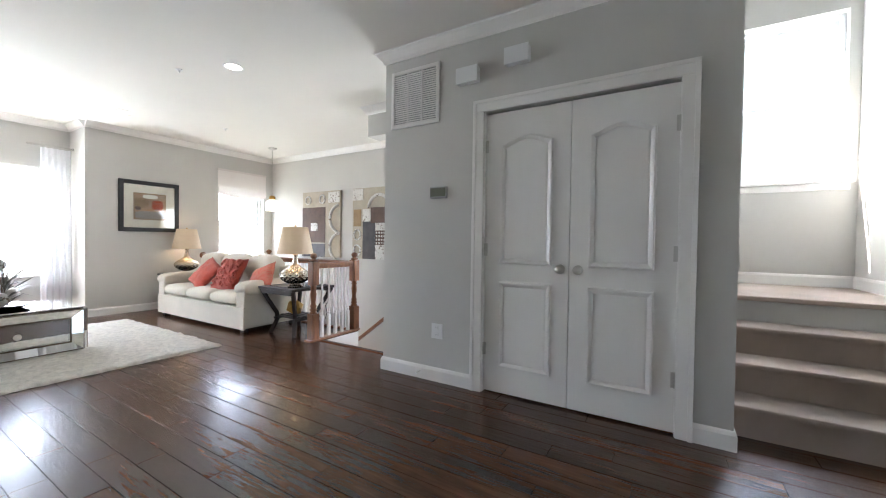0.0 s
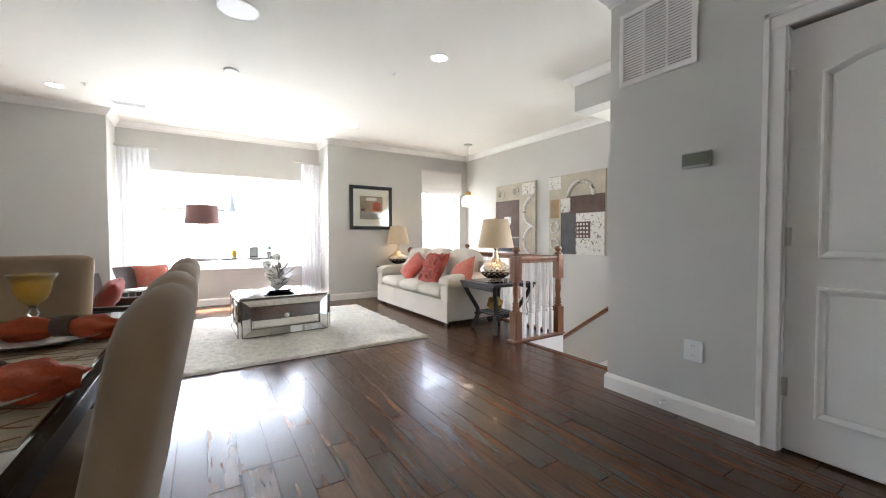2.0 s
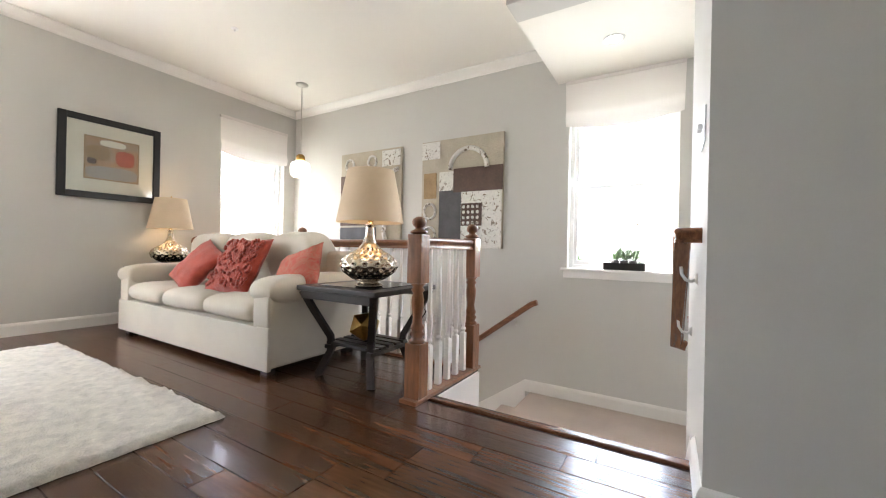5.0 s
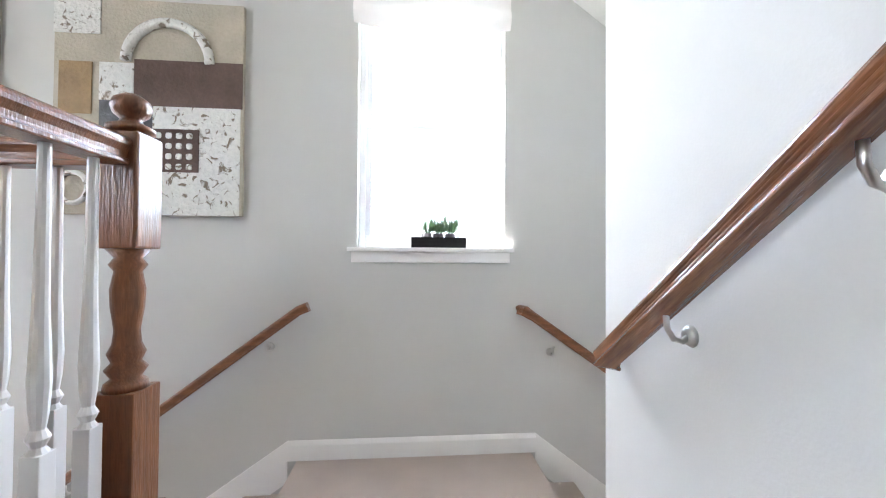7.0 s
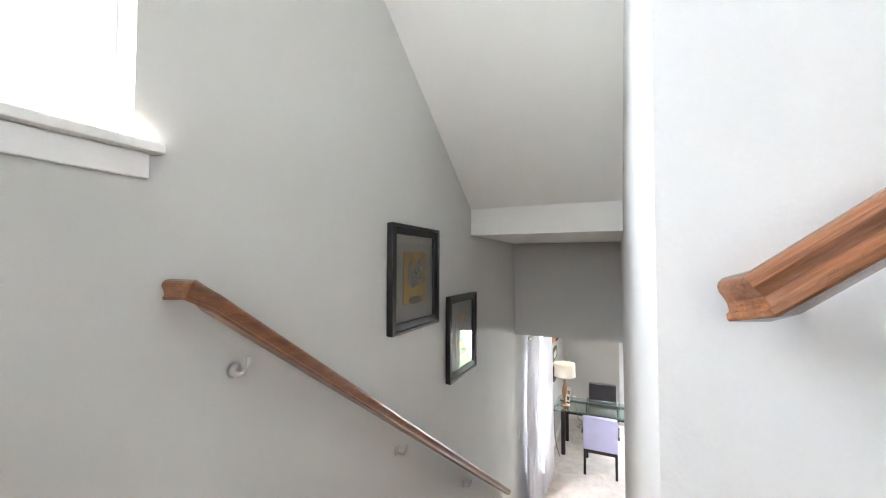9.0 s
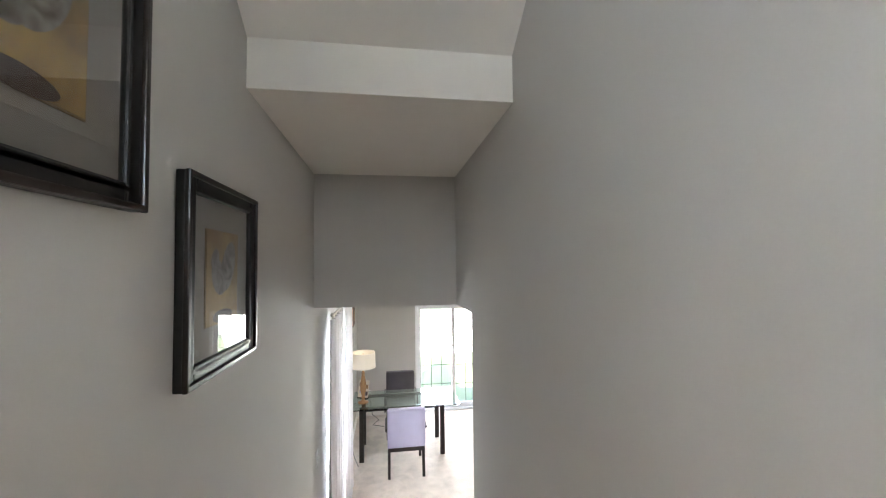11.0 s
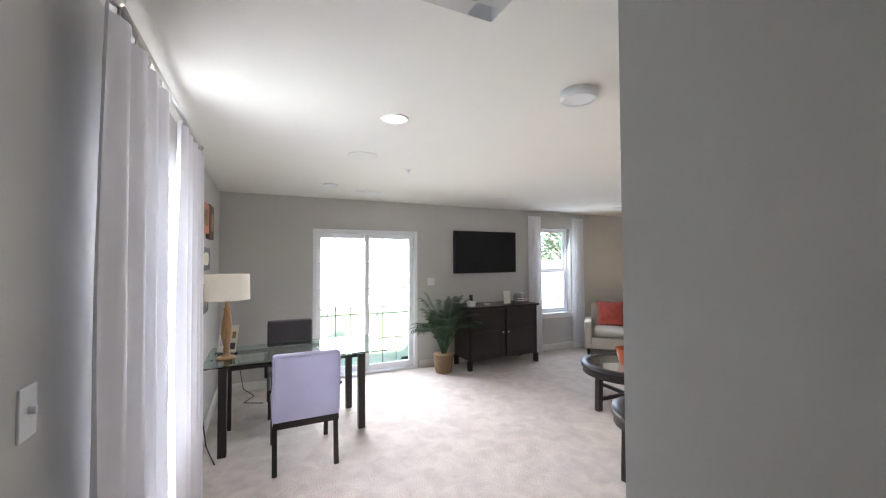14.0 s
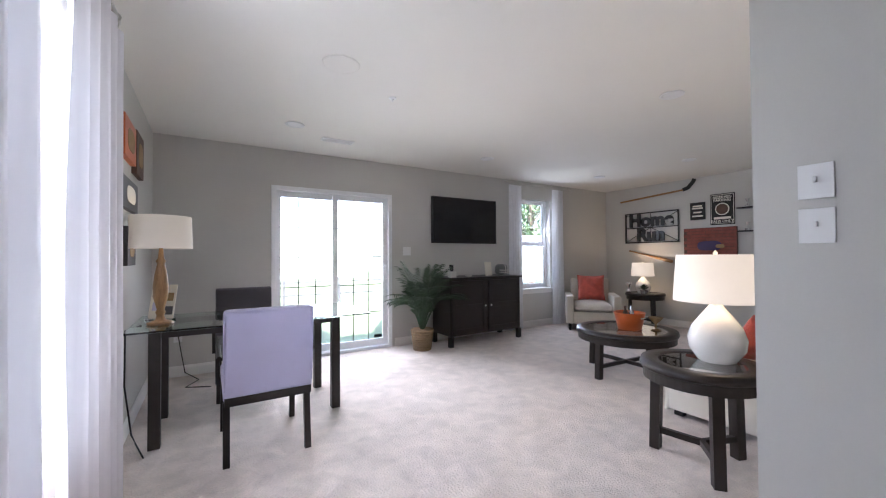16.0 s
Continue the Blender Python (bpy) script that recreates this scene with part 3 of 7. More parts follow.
# ---- closet double door ----
def panel_door(parent, x0, x1, hinge):
    """A moulded two-panel door leaf with an arched upper panel."""
    leaf = part("door_leaf", box(x0, x1, 2.525, 2.56, 0.012, 2.035, bev=0.003), TRIM, parent)
    w = x1 - x0
    for z0, z1, arch in ((0.20, 0.82, 0.0), (0.95, 1.86, 0.055)):
        a, b = x0 + 0.115, x1 - 0.115
        n = 12
        loop = [(a, z0), (b, z0)] + [(b + (a - b) * i / n, z1 - arch + arch * math.sin(math.pi * i / n) ** 1.3) for i in range(n + 1)]
        c = Vector(((a + b) / 2, 0, (z0 + z1) / 2))
        bm = bmesh.new()
        rings = []
        for inset, y in ((0, 2.526), (0.004, 2.512), (0.012, 2.511), (0.022, 2.516), (0.034, 2.5245), (0.044, 2.5225)):
            ring = []
            for x, z in loop:
                dx, dz = x - c.x, z - c.z
                ring.append(bm.verts.new((c.x + dx * (1 - inset / abs(b - a) * 2), y, c.z + dz * (1 - inset / (z1 - z0) * 2))))
            rings.append(ring)
        for r0, r1 in zip(rings, rings[1:]):
            for i in range(len(loop)):
                bm.faces.new((r0[i], r0[(i + 1) % len(loop)], r1[(i + 1) % len(loop)], r1[i]))
        bm.faces.new(rings[-1])
        part("door_panel", bm, TRIM, leaf)
    kx = x1 - 0.055 if hinge < 0 else x0 + 0.055
    k = part("door_knob", lathe([(0.0, -0.058), (0.018, -0.057), (0.027, -0.045), (0.027, -0.036), (0.012, -0.026), (0.010, -0.008), (0.03, -0.006), (0.032, 0.0)], 20,
                                Matrix.Translation((kx, 2.525, 0.93)) @ Matrix.Rotation(radians(-90), 4, "X")), NICKEL, leaf, "brushed nickel knob", smooth=True)
    hx = x0 if hinge < 0 else x1
    for z in (0.32, 1.05, 1.80):
        part("hinge", add_box(box(hx - 0.02, hx + 0.02, 2.518, 2.524, z - 0.045, z + 0.045), hx - 0.005, hx + 0.005, 2.508, 2.52, z - 0.045, z + 0.045, bev=0.002), NICKEL, leaf)


door = tagged(new("door_closet"), kind="structure", label="pair of white moulded closet doors, shut")
panel_door(door, -1.295, -0.692, -1)
panel_door(door, -0.688, -0.085, 1)
bm = box(-1.375, -1.30, 2.480, 2.4995, 0.0, 2.05, bev=0.004)
add_box(bm, -0.08, -0.005, 2.480, 2.4995, 0.0, 2.05, bev=0.004)
add_box(bm, -1.375, -0.005, 2.480, 2.4995, 2.05, 2.125, bev=0.004)
for x0, x1 in ((-1.385, -1.360), (-0.020, 0.005)):
    add_box(bm, x0, x1, 2.472, 2.481, 0.0, 2.135, bev=0.003)
add_box(bm, -1.385, 0.005, 2.472, 2.481, 2.11, 2.135, bev=0.003)
part("casing", bm, TRIM, door)
part("jamb", add_box(box(-1.30, -1.296, 2.50, 2.60, 0, 2.05), -0.084, -0.08, 2.50, 2.60, 0, 2.05), TRIM, door)


# ---- sliding patio door ----
sd = tagged(new("door_patio"), kind="structure", label="white vinyl sliding glass patio door, shut")
y0, y1, zt = SD[0], SD[1], SD[3]
for a in ((y0, y0 + 0.05, LF, zt), (y1 - 0.05, y1, LF, zt), (y0 + 0.05, y1 - 0.05, zt - 0.05, zt), (y0 + 0.05, y1 - 0.05, LF, LF + 0.035)):
    part("door_frame", box(5.735, 5.88, *a, bev=0.004), VINYL, sd)
ym = (y0 + y1) / 2
for k, (a, b) in enumerate(((y0 + 0.05, ym + 0.035), (ym - 0.035, y1 - 0.05))):
    x = 5.785 + 0.045 * k
    panel = part("sliding_panel", box(x, x + 0.035, a, a + 0.065, LF + 0.04, zt - 0.05, bev=0.004), VINYL, sd)
    part("stile", box(x, x + 0.035, b - 0.065, b, LF + 0.04, zt - 0.05, bev=0.004), VINYL, panel)
    part("rail", box(x, x + 0.035, a + 0.065, b - 0.065, LF + 0.04, LF + 0.125, bev=0.004), VINYL, panel)
    part("rail", box(x, x + 0.035, a + 0.065, b - 0.065, zt - 0.115, zt - 0.05, bev=0.004), VINYL, panel)
    g = part("pane", box(x + 0.014, x + 0.019, a + 0.06, b - 0.06, LF + 0.12, zt - 0.11), GLASS, panel)
    g.visible_shadow = False
    for j in range(1, 3):
        yy = a + 0.065 + (b - a - 0.13) * j / 3
        part("muntin", box(x + 0.012, x + 0.013, yy - 0.006, yy + 0.006, LF + 0.12, zt - 0.11), GREYP, panel)
    for j in range(1, 5):
        zz = LF + 0.12 + (zt - 0.11 - LF - 0.12) * j / 5
        part("muntin", box(x + 0.010, x + 0.011, a + 0.06, b - 0.06, zz - 0.006, zz + 0.006), GREYP, panel)
part("door_handle", tube([(5.78, y0 + 0.085, LF + 0.90), (5.745, y0 + 0.085, LF + 0.92), (5.745, y0 + 0.085, LF + 1.08), (5.78, y0 + 0.085, LF + 1.10)], 0.009), VINYL, sd)
part("sticker", box(5.783, 5.7845, y0 + 0.13, y0 + 0.24, LF + 0.14, LF + 0.18), BLACK, sd)


# ---- fixtures on walls and ceilings ----
def plate(m, kind, label, w=0.072, h=0.117):
    """A wall plate; local x is across, z is up, -y is towards the room."""
    t = thing(kind, label, "light switch" if kind == "light_switch" else "outlet", m)
    part("cover_plate", box(-w / 2, w / 2, -0.006, 0, -h / 2, h / 2, bev=0.002), PLASTIC, t)
    n = max(1, round(w / 0.07))
    for i in range(n):
        x = (i - (n - 1) / 2) * 0.046
        if kind == "light_switch":
            part("toggle", box(x - 0.005, x + 0.005, -0.02, -0.006, -0.004, 0.014, bev=0.002), PLASTIC, t)
        else:
            for z in (-0.028, 0.028):
                s = part("socket", box(x - 0.017, x + 0.017, -0.009, -0.006, z - 0.014, z + 0.014, bev=0.002), PLASTIC, t)
                for dx in (-0.006, 0.006):
                    part("slot", box(x + dx - 0.001, x + dx + 0.001, -0.0095, -0.0088, z - 0.004, z + 0.006), GREYP, s)
    return t


plate(pose(-1.685, 2.5, 0.398), "wall_outlet", "white plastic wall outlet on the grey wall", w=0.10, h=0.12)
plate(pose(-2.23, 2.70, 1.215, 0, 0, -90), "light_switch", "white triple light switch plate beside the stairs", w=0.165)
plate(pose(1.63, EY, -1.63), "light_switch", "white light switch at the stair foot")
plate(pose(5.75, 1.905, -1.63, 0, 0, -90), "light_switch", "white switch plate beside the patio door", w=0.115)
plate(pose(1.475, 2.48, -1.45, 0, 0, 180), "light_switch", "white dimmer switch plate on the grey wall", w=0.092)
plate(pose(1.475, 2.48, -1.60, 0, 0, 180), "light_switch", "white toggle switch plate on the grey wall", w=0.092)
plate(pose(5.75, 4.485, -2.5, 0, 0, -90), "wall_outlet", "white wall outlet with black plugs, under the desk")

v = thing("return_air_vent", "white louvred return air grille on the grey wall", "air vent", pose(-1.925, 2.5, 2.272))
part("backing", box(-0.21, 0.21, -0.003, 0, -0.21, 0.21), GREYP, v)
for a in ((-0.235, -0.205, -0.235, 0.235), (0.205, 0.235, -0.235, 0.235), (-0.205, 0.205, 0.205, 0.235), (-0.205, 0.205, -0.235, -0.205)):
    part("frame", box(a[0], a[1], -0.014, 0, a[2], a[3], bev=0.003), TRIM, v)
for x in (-0.07, 0.07):
    part("mullion", box(x - 0.006, x + 0.006, -0.012, -0.003, -0.205, 0.205), TRIM, v)
me = None
for k in range(24):
    z = -0.197 + 0.0171 * k
    if me is None:
        s = part("slat", box(-0.205, 0.205, -0.011, -0.009, -0.006, 0.006, m=Matrix.Rotation(radians(35), 4, "X")), TRIM, v)
        me = s.data
        s.location.z = z
    else:
        s = new("slat", me)
        s.parent, s.location = v, (0, 0, z)

t = thing("thermostat", "white wall thermostat with grey display", "thermostat", pose(-1.68, 2.5, 1.484))
part("case", box(-0.075, 0.075, -0.028, 0, -0.045, 0.045, bev=0.006), THERMO, t)
part("display", box(-0.068, 0.068, -0.0295, -0.028, -0.030, 0.036), GREYG, t)
for x, z in ((-1.43, 2.33), (-1.05, 2.39)):
    t = thing("door_chime" if x < -1.2 else "alarm_siren", "small white plastic box high on the wall", "chime", pose(x, 2.5, z))
    part("case", box(-0.085, 0.085, -0.055, 0, -0.055, 0.055, bev=0.006), PLASTIC, t)
    part("cover", box(-0.088, 0.088, -0.06, -0.055, -0.058, 0.058, bev=0.002), PLASTIC, t)
t = thing("motion_sensor", "small white corner motion sensor", "sensor", pose(FX, -1.87, 2.2, 0, 0, 90))
part("case", box(-0.03, 0.03, -0.045, 0, -0.05, 0.05, bev=0.01), PLASTIC, t)
t = thing("door_stop", "brass spring door stop on the baseboard", "door stop", pose(-1.83, 2.484, 0.06))
part("spring", tube([(0, 0, 0), (0, -0.06, 0)], 0.006), NICKEL, t)
part("tip", tube([(0, -0.06, 0), (0, -0.075, 0)], 0.009), PLASTIC, t)


def downlight(x, y, z, lit, r=0.085):
    t = thing("recessed_light", "white recessed ceiling light, lit" if lit else "white recessed ceiling light, unlit", "ceiling light", pose(x, y, z), "recessed ceiling lights")
    part("trim_ring", lathe([(r, 0), (r, -0.006), (r - 0.008, -0.009), (r - 0.02, -0.005), (r - 0.022, 0)], 32), PLASTIC, t, smooth=True)
    part("lens", lathe([(0.0, -0.0035), (r - 0.02, -0.0035), (r - 0.02, -0.001)], 32), CANLIT if lit else PLASTIC, t)


for x, y in ((-3.59, 1.97), (-6.05, 2.0), (-6.28, -1.18)):
    downlight(x, y, CZ, True)
downlight(-2.70, 4.12, 2.34, True, 0.075)
for x, y, lit in ((2.58, 3.52, True), (2.6, 1.17, False), (3.56, -1.12, False), (4.86, 1.2, False), (4.86, -1.06, False), (4.79, 3.54, False)):
    downlight(x, y, LC, lit)


def disc(name, label, cat, x, y, z, r, h=0.012, mat=PLASTIC):
    t = thing(name, label, cat, pose(x, y, z))
    part("rim", lathe([(r, 0), (r, -h * 0.6), (r - 0.008, -h), (r - 0.012, -h), (r - 0.012, 0)], 32), mat, t, smooth=True)
    part("grille", lathe([(0.0, -h * 0.8), (r - 0.012, -h * 0.8), (r - 0.012, -0.001)], 32), mat, t)


disc("ceiling_speaker", "round white in-ceiling speaker grille", "speaker", -3.73, 0.37, CZ, 0.14)
disc("ceiling_speaker", "round white in-ceiling speaker grille", "speaker", -6.16, 0.45, CZ, 0.12)
disc("ceiling_speaker", "round white in-ceiling speaker grille", "speaker", 3.46, 3.5, LC, 0.12, 0.004, CEIL)
disc("smoke_detector", "white round smoke detector on the ceiling", "smoke detector", -4.88, 0.39, CZ, 0.065, 0.018)
disc("smoke_detector", "white round smoke detector on the ceiling", "smoke detector", 1.85, 2.8, LC, 0.09, 0.045)
for x, y, z in ((-5.62, 3.03, CZ), (-4.1, 1.75, CZ), (3.77, 3.0, LC), (-6.05, -0.9, CZ)):
    t = thing("fire_sprinkler", "small white ceiling sprinkler head", "sprinkler", pose(x, y, z))
    part("escutcheon", lathe([(0.03, 0), (0.03, -0.004), (0.012, -0.008), (0.008, -0.02), (0.004, -0.03)], 16), PLASTIC, t)
for x, y, z in ((-6.6, -0.6, CZ), (5.09, 3.05, LC)):
    t = thing("ceiling_register", "white ceiling air register", "air vent", pose(x, y, z))
    part("frame", box(-0.06, 0.06, -0.17, 0.17, -0.008, 0, bev=0.002), PLASTIC, t)
    for k in range(5):
        part("slat", box(-0.04 + 0.018 * k, -0.036 + 0.018 * k, -0.15, 0.15, -0.014, -0.008), PLASTIC, t)


# ---- railings ----
RAILH = [(0.026, 0.0), (0.028, 0.003), (0.028, 0.010), (0.024, 0.013), (0.0235, 0.018), (0.0245, 0.026), (0.028, 0.034), (0.0315, 0.040), (0.0325, 0.047), (0.030, 0.054), (0.023, 0.060), (0.012, 0.0635)]
RAILP = RAILH + [(0.0, 0.0645)] + [(-a, h) for a, h in RAILH[::-1]]



def newel(name_parent, x, y, half=False):
    """A box newel with a turned waist and a ball finial."""
    n = part("newel_post", box(x - 0.045, x + 0.045, y - 0.045, y + 0.045, 0.0, 0.30, bev=0.004), OAK, name_parent)
    m = Matrix.Translation((x, y, 0))
    part("turned_waist", lathe([(0.043, 0.30), (0.040, 0.315), (0.028, 0.325), (0.040, 0.345), (0.028, 0.36), (0.036, 0.38), (0.027, 0.40), (0.024, 0.43), (0.031, 0.48),
                                (0.033, 0.52), (0.026, 0.56), (0.036, 0.575), (0.026, 0.59), (0.042, 0.61)], 24, m), OAK, n, smooth=True)
    part("upper_block", box(x - 0.043, x + 0.043, y - 0.043, y + 0.043, 0.61, 0.865, bev=0.006), OAK, n)
    part("finial", lathe([(0.03, 0.865), (0.046, 0.872), (0.046, 0.882), (0.024, 0.892), (0.02, 0.90), (0.034, 0.912), (0.039, 0.928), (0.034, 0.944), (0.018, 0.956), (0.0, 0.96)], 24, m),
         OAK, n, smooth=True)
    return n


def spindle_mesh():
    bm = box(-0.016, 0.016, -0.016, 0.016, 0.02, 0.26, bev=0.002)
    lathe([(0.016, 0.26), (0.010, 0.27), (0.017, 0.285), (0.010, 0.30), (0.014, 0.33), (0.0165, 0.38), (0.012, 0.50), (0.010, 0.66), (0.0095, 0.79)], 12, bm=bm)
    return bm


rail = thing("stair_balustrade", "chestnut oak balustrade with white turned spindles beside the stairs", "railing", pose(0, 0, 0))
for x, y in ((-3.45, 2.78), (-3.45, 3.40), (-5.14, 3.40)):
    newel(rail, x, y)
part("shoe_rail", box(-3.50, -3.395, 2.70, 3.46, 0.0, 0.02, bev=0.005), OAKY, rail)
part("shoe_rail", box(-6.95, -3.50, 3.35, 3.45, 0.0, 0.02, bev=0.005), OAKY, rail)
part("handrail", sweep(RAILP, [(-3.45, 2.825, 0.79), (-3.45, 3.357, 0.79)]), OAK, rail)
part("handrail", sweep(RAILP, [(-3.493, 3.40, 0.79), (-5.095, 3.40, 0.79)]), OAKY, rail)
part("handrail", sweep(RAILP, [(-5.185, 3.40, 0.79), (-6.93, 3.40, 0.79)]), OAKY, rail)
part("wall_rosette", lathe([(0.055, 0), (0.055, 0.012), (0.045, 0.02)], 24, Matrix.Translation((-6.95, 3.40, 0.82)) @ Matrix.Rotation(radians(90), 4, "Y")), OAK, rail, smooth=True)
sp = part("spindle", spindle_mesh(), TRIM, rail, "white turned spindle")
sp.location = (-3.45, 2.90, 0)
for k in range(1, 5):
    s = new("spindle", sp.data)
    s.parent, s.location = rail, (-3.45, 2.90 + 0.1 * k, 0)
for k in range(30):
    x = -3.60 - 0.108 * k
    if abs(x + 5.14) > 0.07:
        s = new("spindle", sp.data)
        s.parent, s.location = rail, (x, 3.40, 0)


def handrail(name, label, pts, out, brackets, mat):
    """A wall handrail with curved nickel brackets; out points from the wall to the rail."""
    t = thing(name, label, "handrail", pose(0, 0, 0))
    part("rail", sweep([(a * 0.86, h * 0.82 - 0.025) for a, h in RAILP], pts), mat, t)
    o = Vector(out)
    for p in brackets:
        p = Vector(p)
        w = p - o
        part("bracket", tube([w + Vector((0, 0, -0.078)) + o * 0.05, w + Vector((0, 0, -0.09)) + o * 0.35, w + Vector((0, 0, -0.084)) + o * 0.7, w + Vector((0, 0, -0.062)) + o * 0.95,
                              p + Vector((0, 0, -0.033))], 0.0065), NICKEL, t, "brushed nickel bracket", smooth=True)
        part("rosette", tube([w + Vector((0, 0, -0.078)), w + Vector((0, 0, -0.078)) + o * 0.18], 0.024, 20, taper=0.7), NICKEL, t, smooth=True)


handrail("wall_handrail", "chestnut oak handrail on the white side wall of the short flight",
         [(-2.231, 2.70, 0.855), (-2.285, 2.70, 0.855), (-2.285, 2.80, 0.855), (-2.285, 3.50, 0.32), (-2.25, 3.515, 0.31)], (-0.055, 0, 0), [(-2.285, 2.90, 0.775), (-2.285, 3.25, 0.512)], OAKD)
handrail("wall_handrail", "long chestnut oak handrail beside the framed prints",
         [(-2.175, EY - 0.002, 0.28), (-2.16, EY - 0.06, 0.28), (-2.105, EY - 0.06, 0.242), (0.95, EY - 0.06, 0.25 - 3.07 * RISE / RUN)], (0, -0.063, 0),
         [(-1.99, EY - 0.065, 0.105), (-1.05, EY - 0.065, -0.55), (-0.1, EY - 0.065, -1.21), (0.7, EY - 0.065, -1.77)], OAKY)
handrail("wall_handrail", "chestnut oak handrail going down to the foyer",
         [(-3.38, EY - 0.065, 0.31), (-3.43, EY - 0.065, 0.29), (-5.2, EY - 0.065, 0.29 - 1.77 * 0.745)], (0, -0.063, 0), [(-3.6, EY - 0.065, 0.16), (-4.6, EY - 0.065, -0.58)], OAKY)


# ---- lamps ----
def add_shade(t, r0, r1, z0, z1, mat):
    part("shade", lathe([(r0, z0), (r1, z1), (r1 - 0.004, z1), (r0 - 0.004, z0), (r0, z0)], 48), mat, t, smooth=True)
    part("bulb", lathe([(0.0, z0 + 0.02), (0.02, z0 + 0.03), (0.028, z0 + 0.06), (0.022, z0 + 0.09), (0.0, z0 + 0.11)], 16), BULB if mat in (SHADE, SHADEW) else CERAMIC, t, smooth=True)
    part("harp", tube([(0, 0, z0 - 0.02), (0.03, 0, z0 + 0.02), (0.05, 0, (z0 + z1) / 2), (0.0, 0, z1 - 0.01)], 0.003, 6), GOLD, t)
    for a in range(3):
        an = a * 2.094
        part("spider", tube([(0, 0, z1 - 0.012), (r1 * math.cos(an), r1 * math.sin(an), z1 - 0.006)], 0.002, 5), NICKEL, t)


def mercury_lamp(m, s=1.0):
    t = thing("table_lamp", "hammered mercury glass gourd lamp with a lit tan shade", "table lamp", m, "pair of sofa lamps")
    prof = [(0.075, 0), (0.085, 0.012), (0.07, 0.024), (0.05, 0.03), (0.10, 0.05), (0.155, 0.09), (0.175, 0.125), (0.165, 0.16), (0.125, 0.195), (0.075, 0.225), (0.042, 0.26), (0.028, 0.31),
            (0.024, 0.36), (0.03, 0.372), (0.02, 0.385)]
    bm = bmesh.new()
    # dimpled body
    rings, nu = [], 64
    fine = []
    for (r0, z0), (r1, z1) in zip(prof, prof[1:]):
        for q in range(6):
            fine.append((r0 + (r1 - r0) * q / 6, z0 + (z1 - z0) * q / 6))
    fine.append(prof[-1])
    for j, (r, z) in enumerate(fine):
        ring = []
        for i in range(nu * 2):
            a = math.pi * i / nu
            d = 0.0
            if 0.06 < z < 0.235:
                d = -0.019 * max(0, math.cos(a * 16 + (math.pi if int((z - 0.06) / 0.022) % 2 else 0))) * abs(math.sin((z - 0.06) / 0.022 * math.pi))
            ring.append(bm.verts.new(((r + d) * math.cos(a), (r + d) * math.sin(a), z)))
        rings.append(ring)
    for a, b in zip(rings, rings[1:]):
        for i in range(nu * 2):
            bm.faces.new((a[i], a[(i + 1) % (nu * 2)], b[(i + 1) % (nu * 2)], b[i]))
    bm.faces.new(rings[0][::-1])
    bm.faces.new(rings[-1])
    part("base", bm, MERCURY, t, "dimpled silver and gold glass base", smooth=True)
    part("neck", lathe([(0.012, 0.385), (0.012, 0.42), (0.018, 0.425), (0.018, 0.45)], 16), GOLD, t, smooth=True)
    add_shade(t, 0.20, 0.138, 0.385, 0.695, SHADE)
    part("finial", lathe([(0.006, 0.68), (0.012, 0.70), (0.0, 0.725)], 12), GOLD, t)
    return t


ETZ = 0.555
mercury_lamp(pose(-3.87, 2.87, ETZ))
mercury_lamp(pose(-6.74, 3.05, ETZ))


# ---- end tables by the sofa ----
def end_table(m):
    t = thing("end_table", "espresso wood end table with bowed legs and a slatted shelf", "end table", m, "pair of sofa end tables")
    part("tabletop", box(-0.31, 0.31, -0.30, 0.30, ETZ - 0.03, ETZ, bev=0.005), ESPRESSO, t)
    part("glass_inset", box(-0.22, 0.22, -0.21, 0.21, ETZ, ETZ + 0.004, bev=0.001), SCREEN, t)
    for sx in (-1, 1):
        for sy in (-1, 1):
            pts = [(sx * 0.285, sy * 0.275, ETZ - 0.03), (sx * 0.235, sy * 0.225, 0.40), (sx * 0.165, sy * 0.155, 0.24), (sx * 0.155, sy * 0.15, 0.17), (sx * 0.19, sy * 0.18, 0.07), (sx * 0.215, sy * 0.205, 0.0)]
            part("leg", sweep([(-0.013, -0.02), (0.013, -0.02), (0.013, 0.02), (-0.013, 0.02)], pts, up=(1, 0.3, 0)), ESPRESSO, t)
    for k in range(5):
        y = -0.14 + 0.07 * k
        part("shelf_slat", box(-0.19, 0.19, y - 0.024, y + 0.024, 0.19, 0.208, bev=0.003), ESPRESSO, t)
    for x in (-0.17, 0.17):
        part("shelf_rail", box(x - 0.02, x + 0.02, -0.18, 0.18, 0.165, 0.19, bev=0.003), ESPRESSO, t)
    for y in (-0.285, 0.285):
        part("apron", box(-0.27, 0.27, y - 0.01, y + 0.01, ETZ - 0.075, ETZ - 0.03), ESPRESSO, t)
    return t


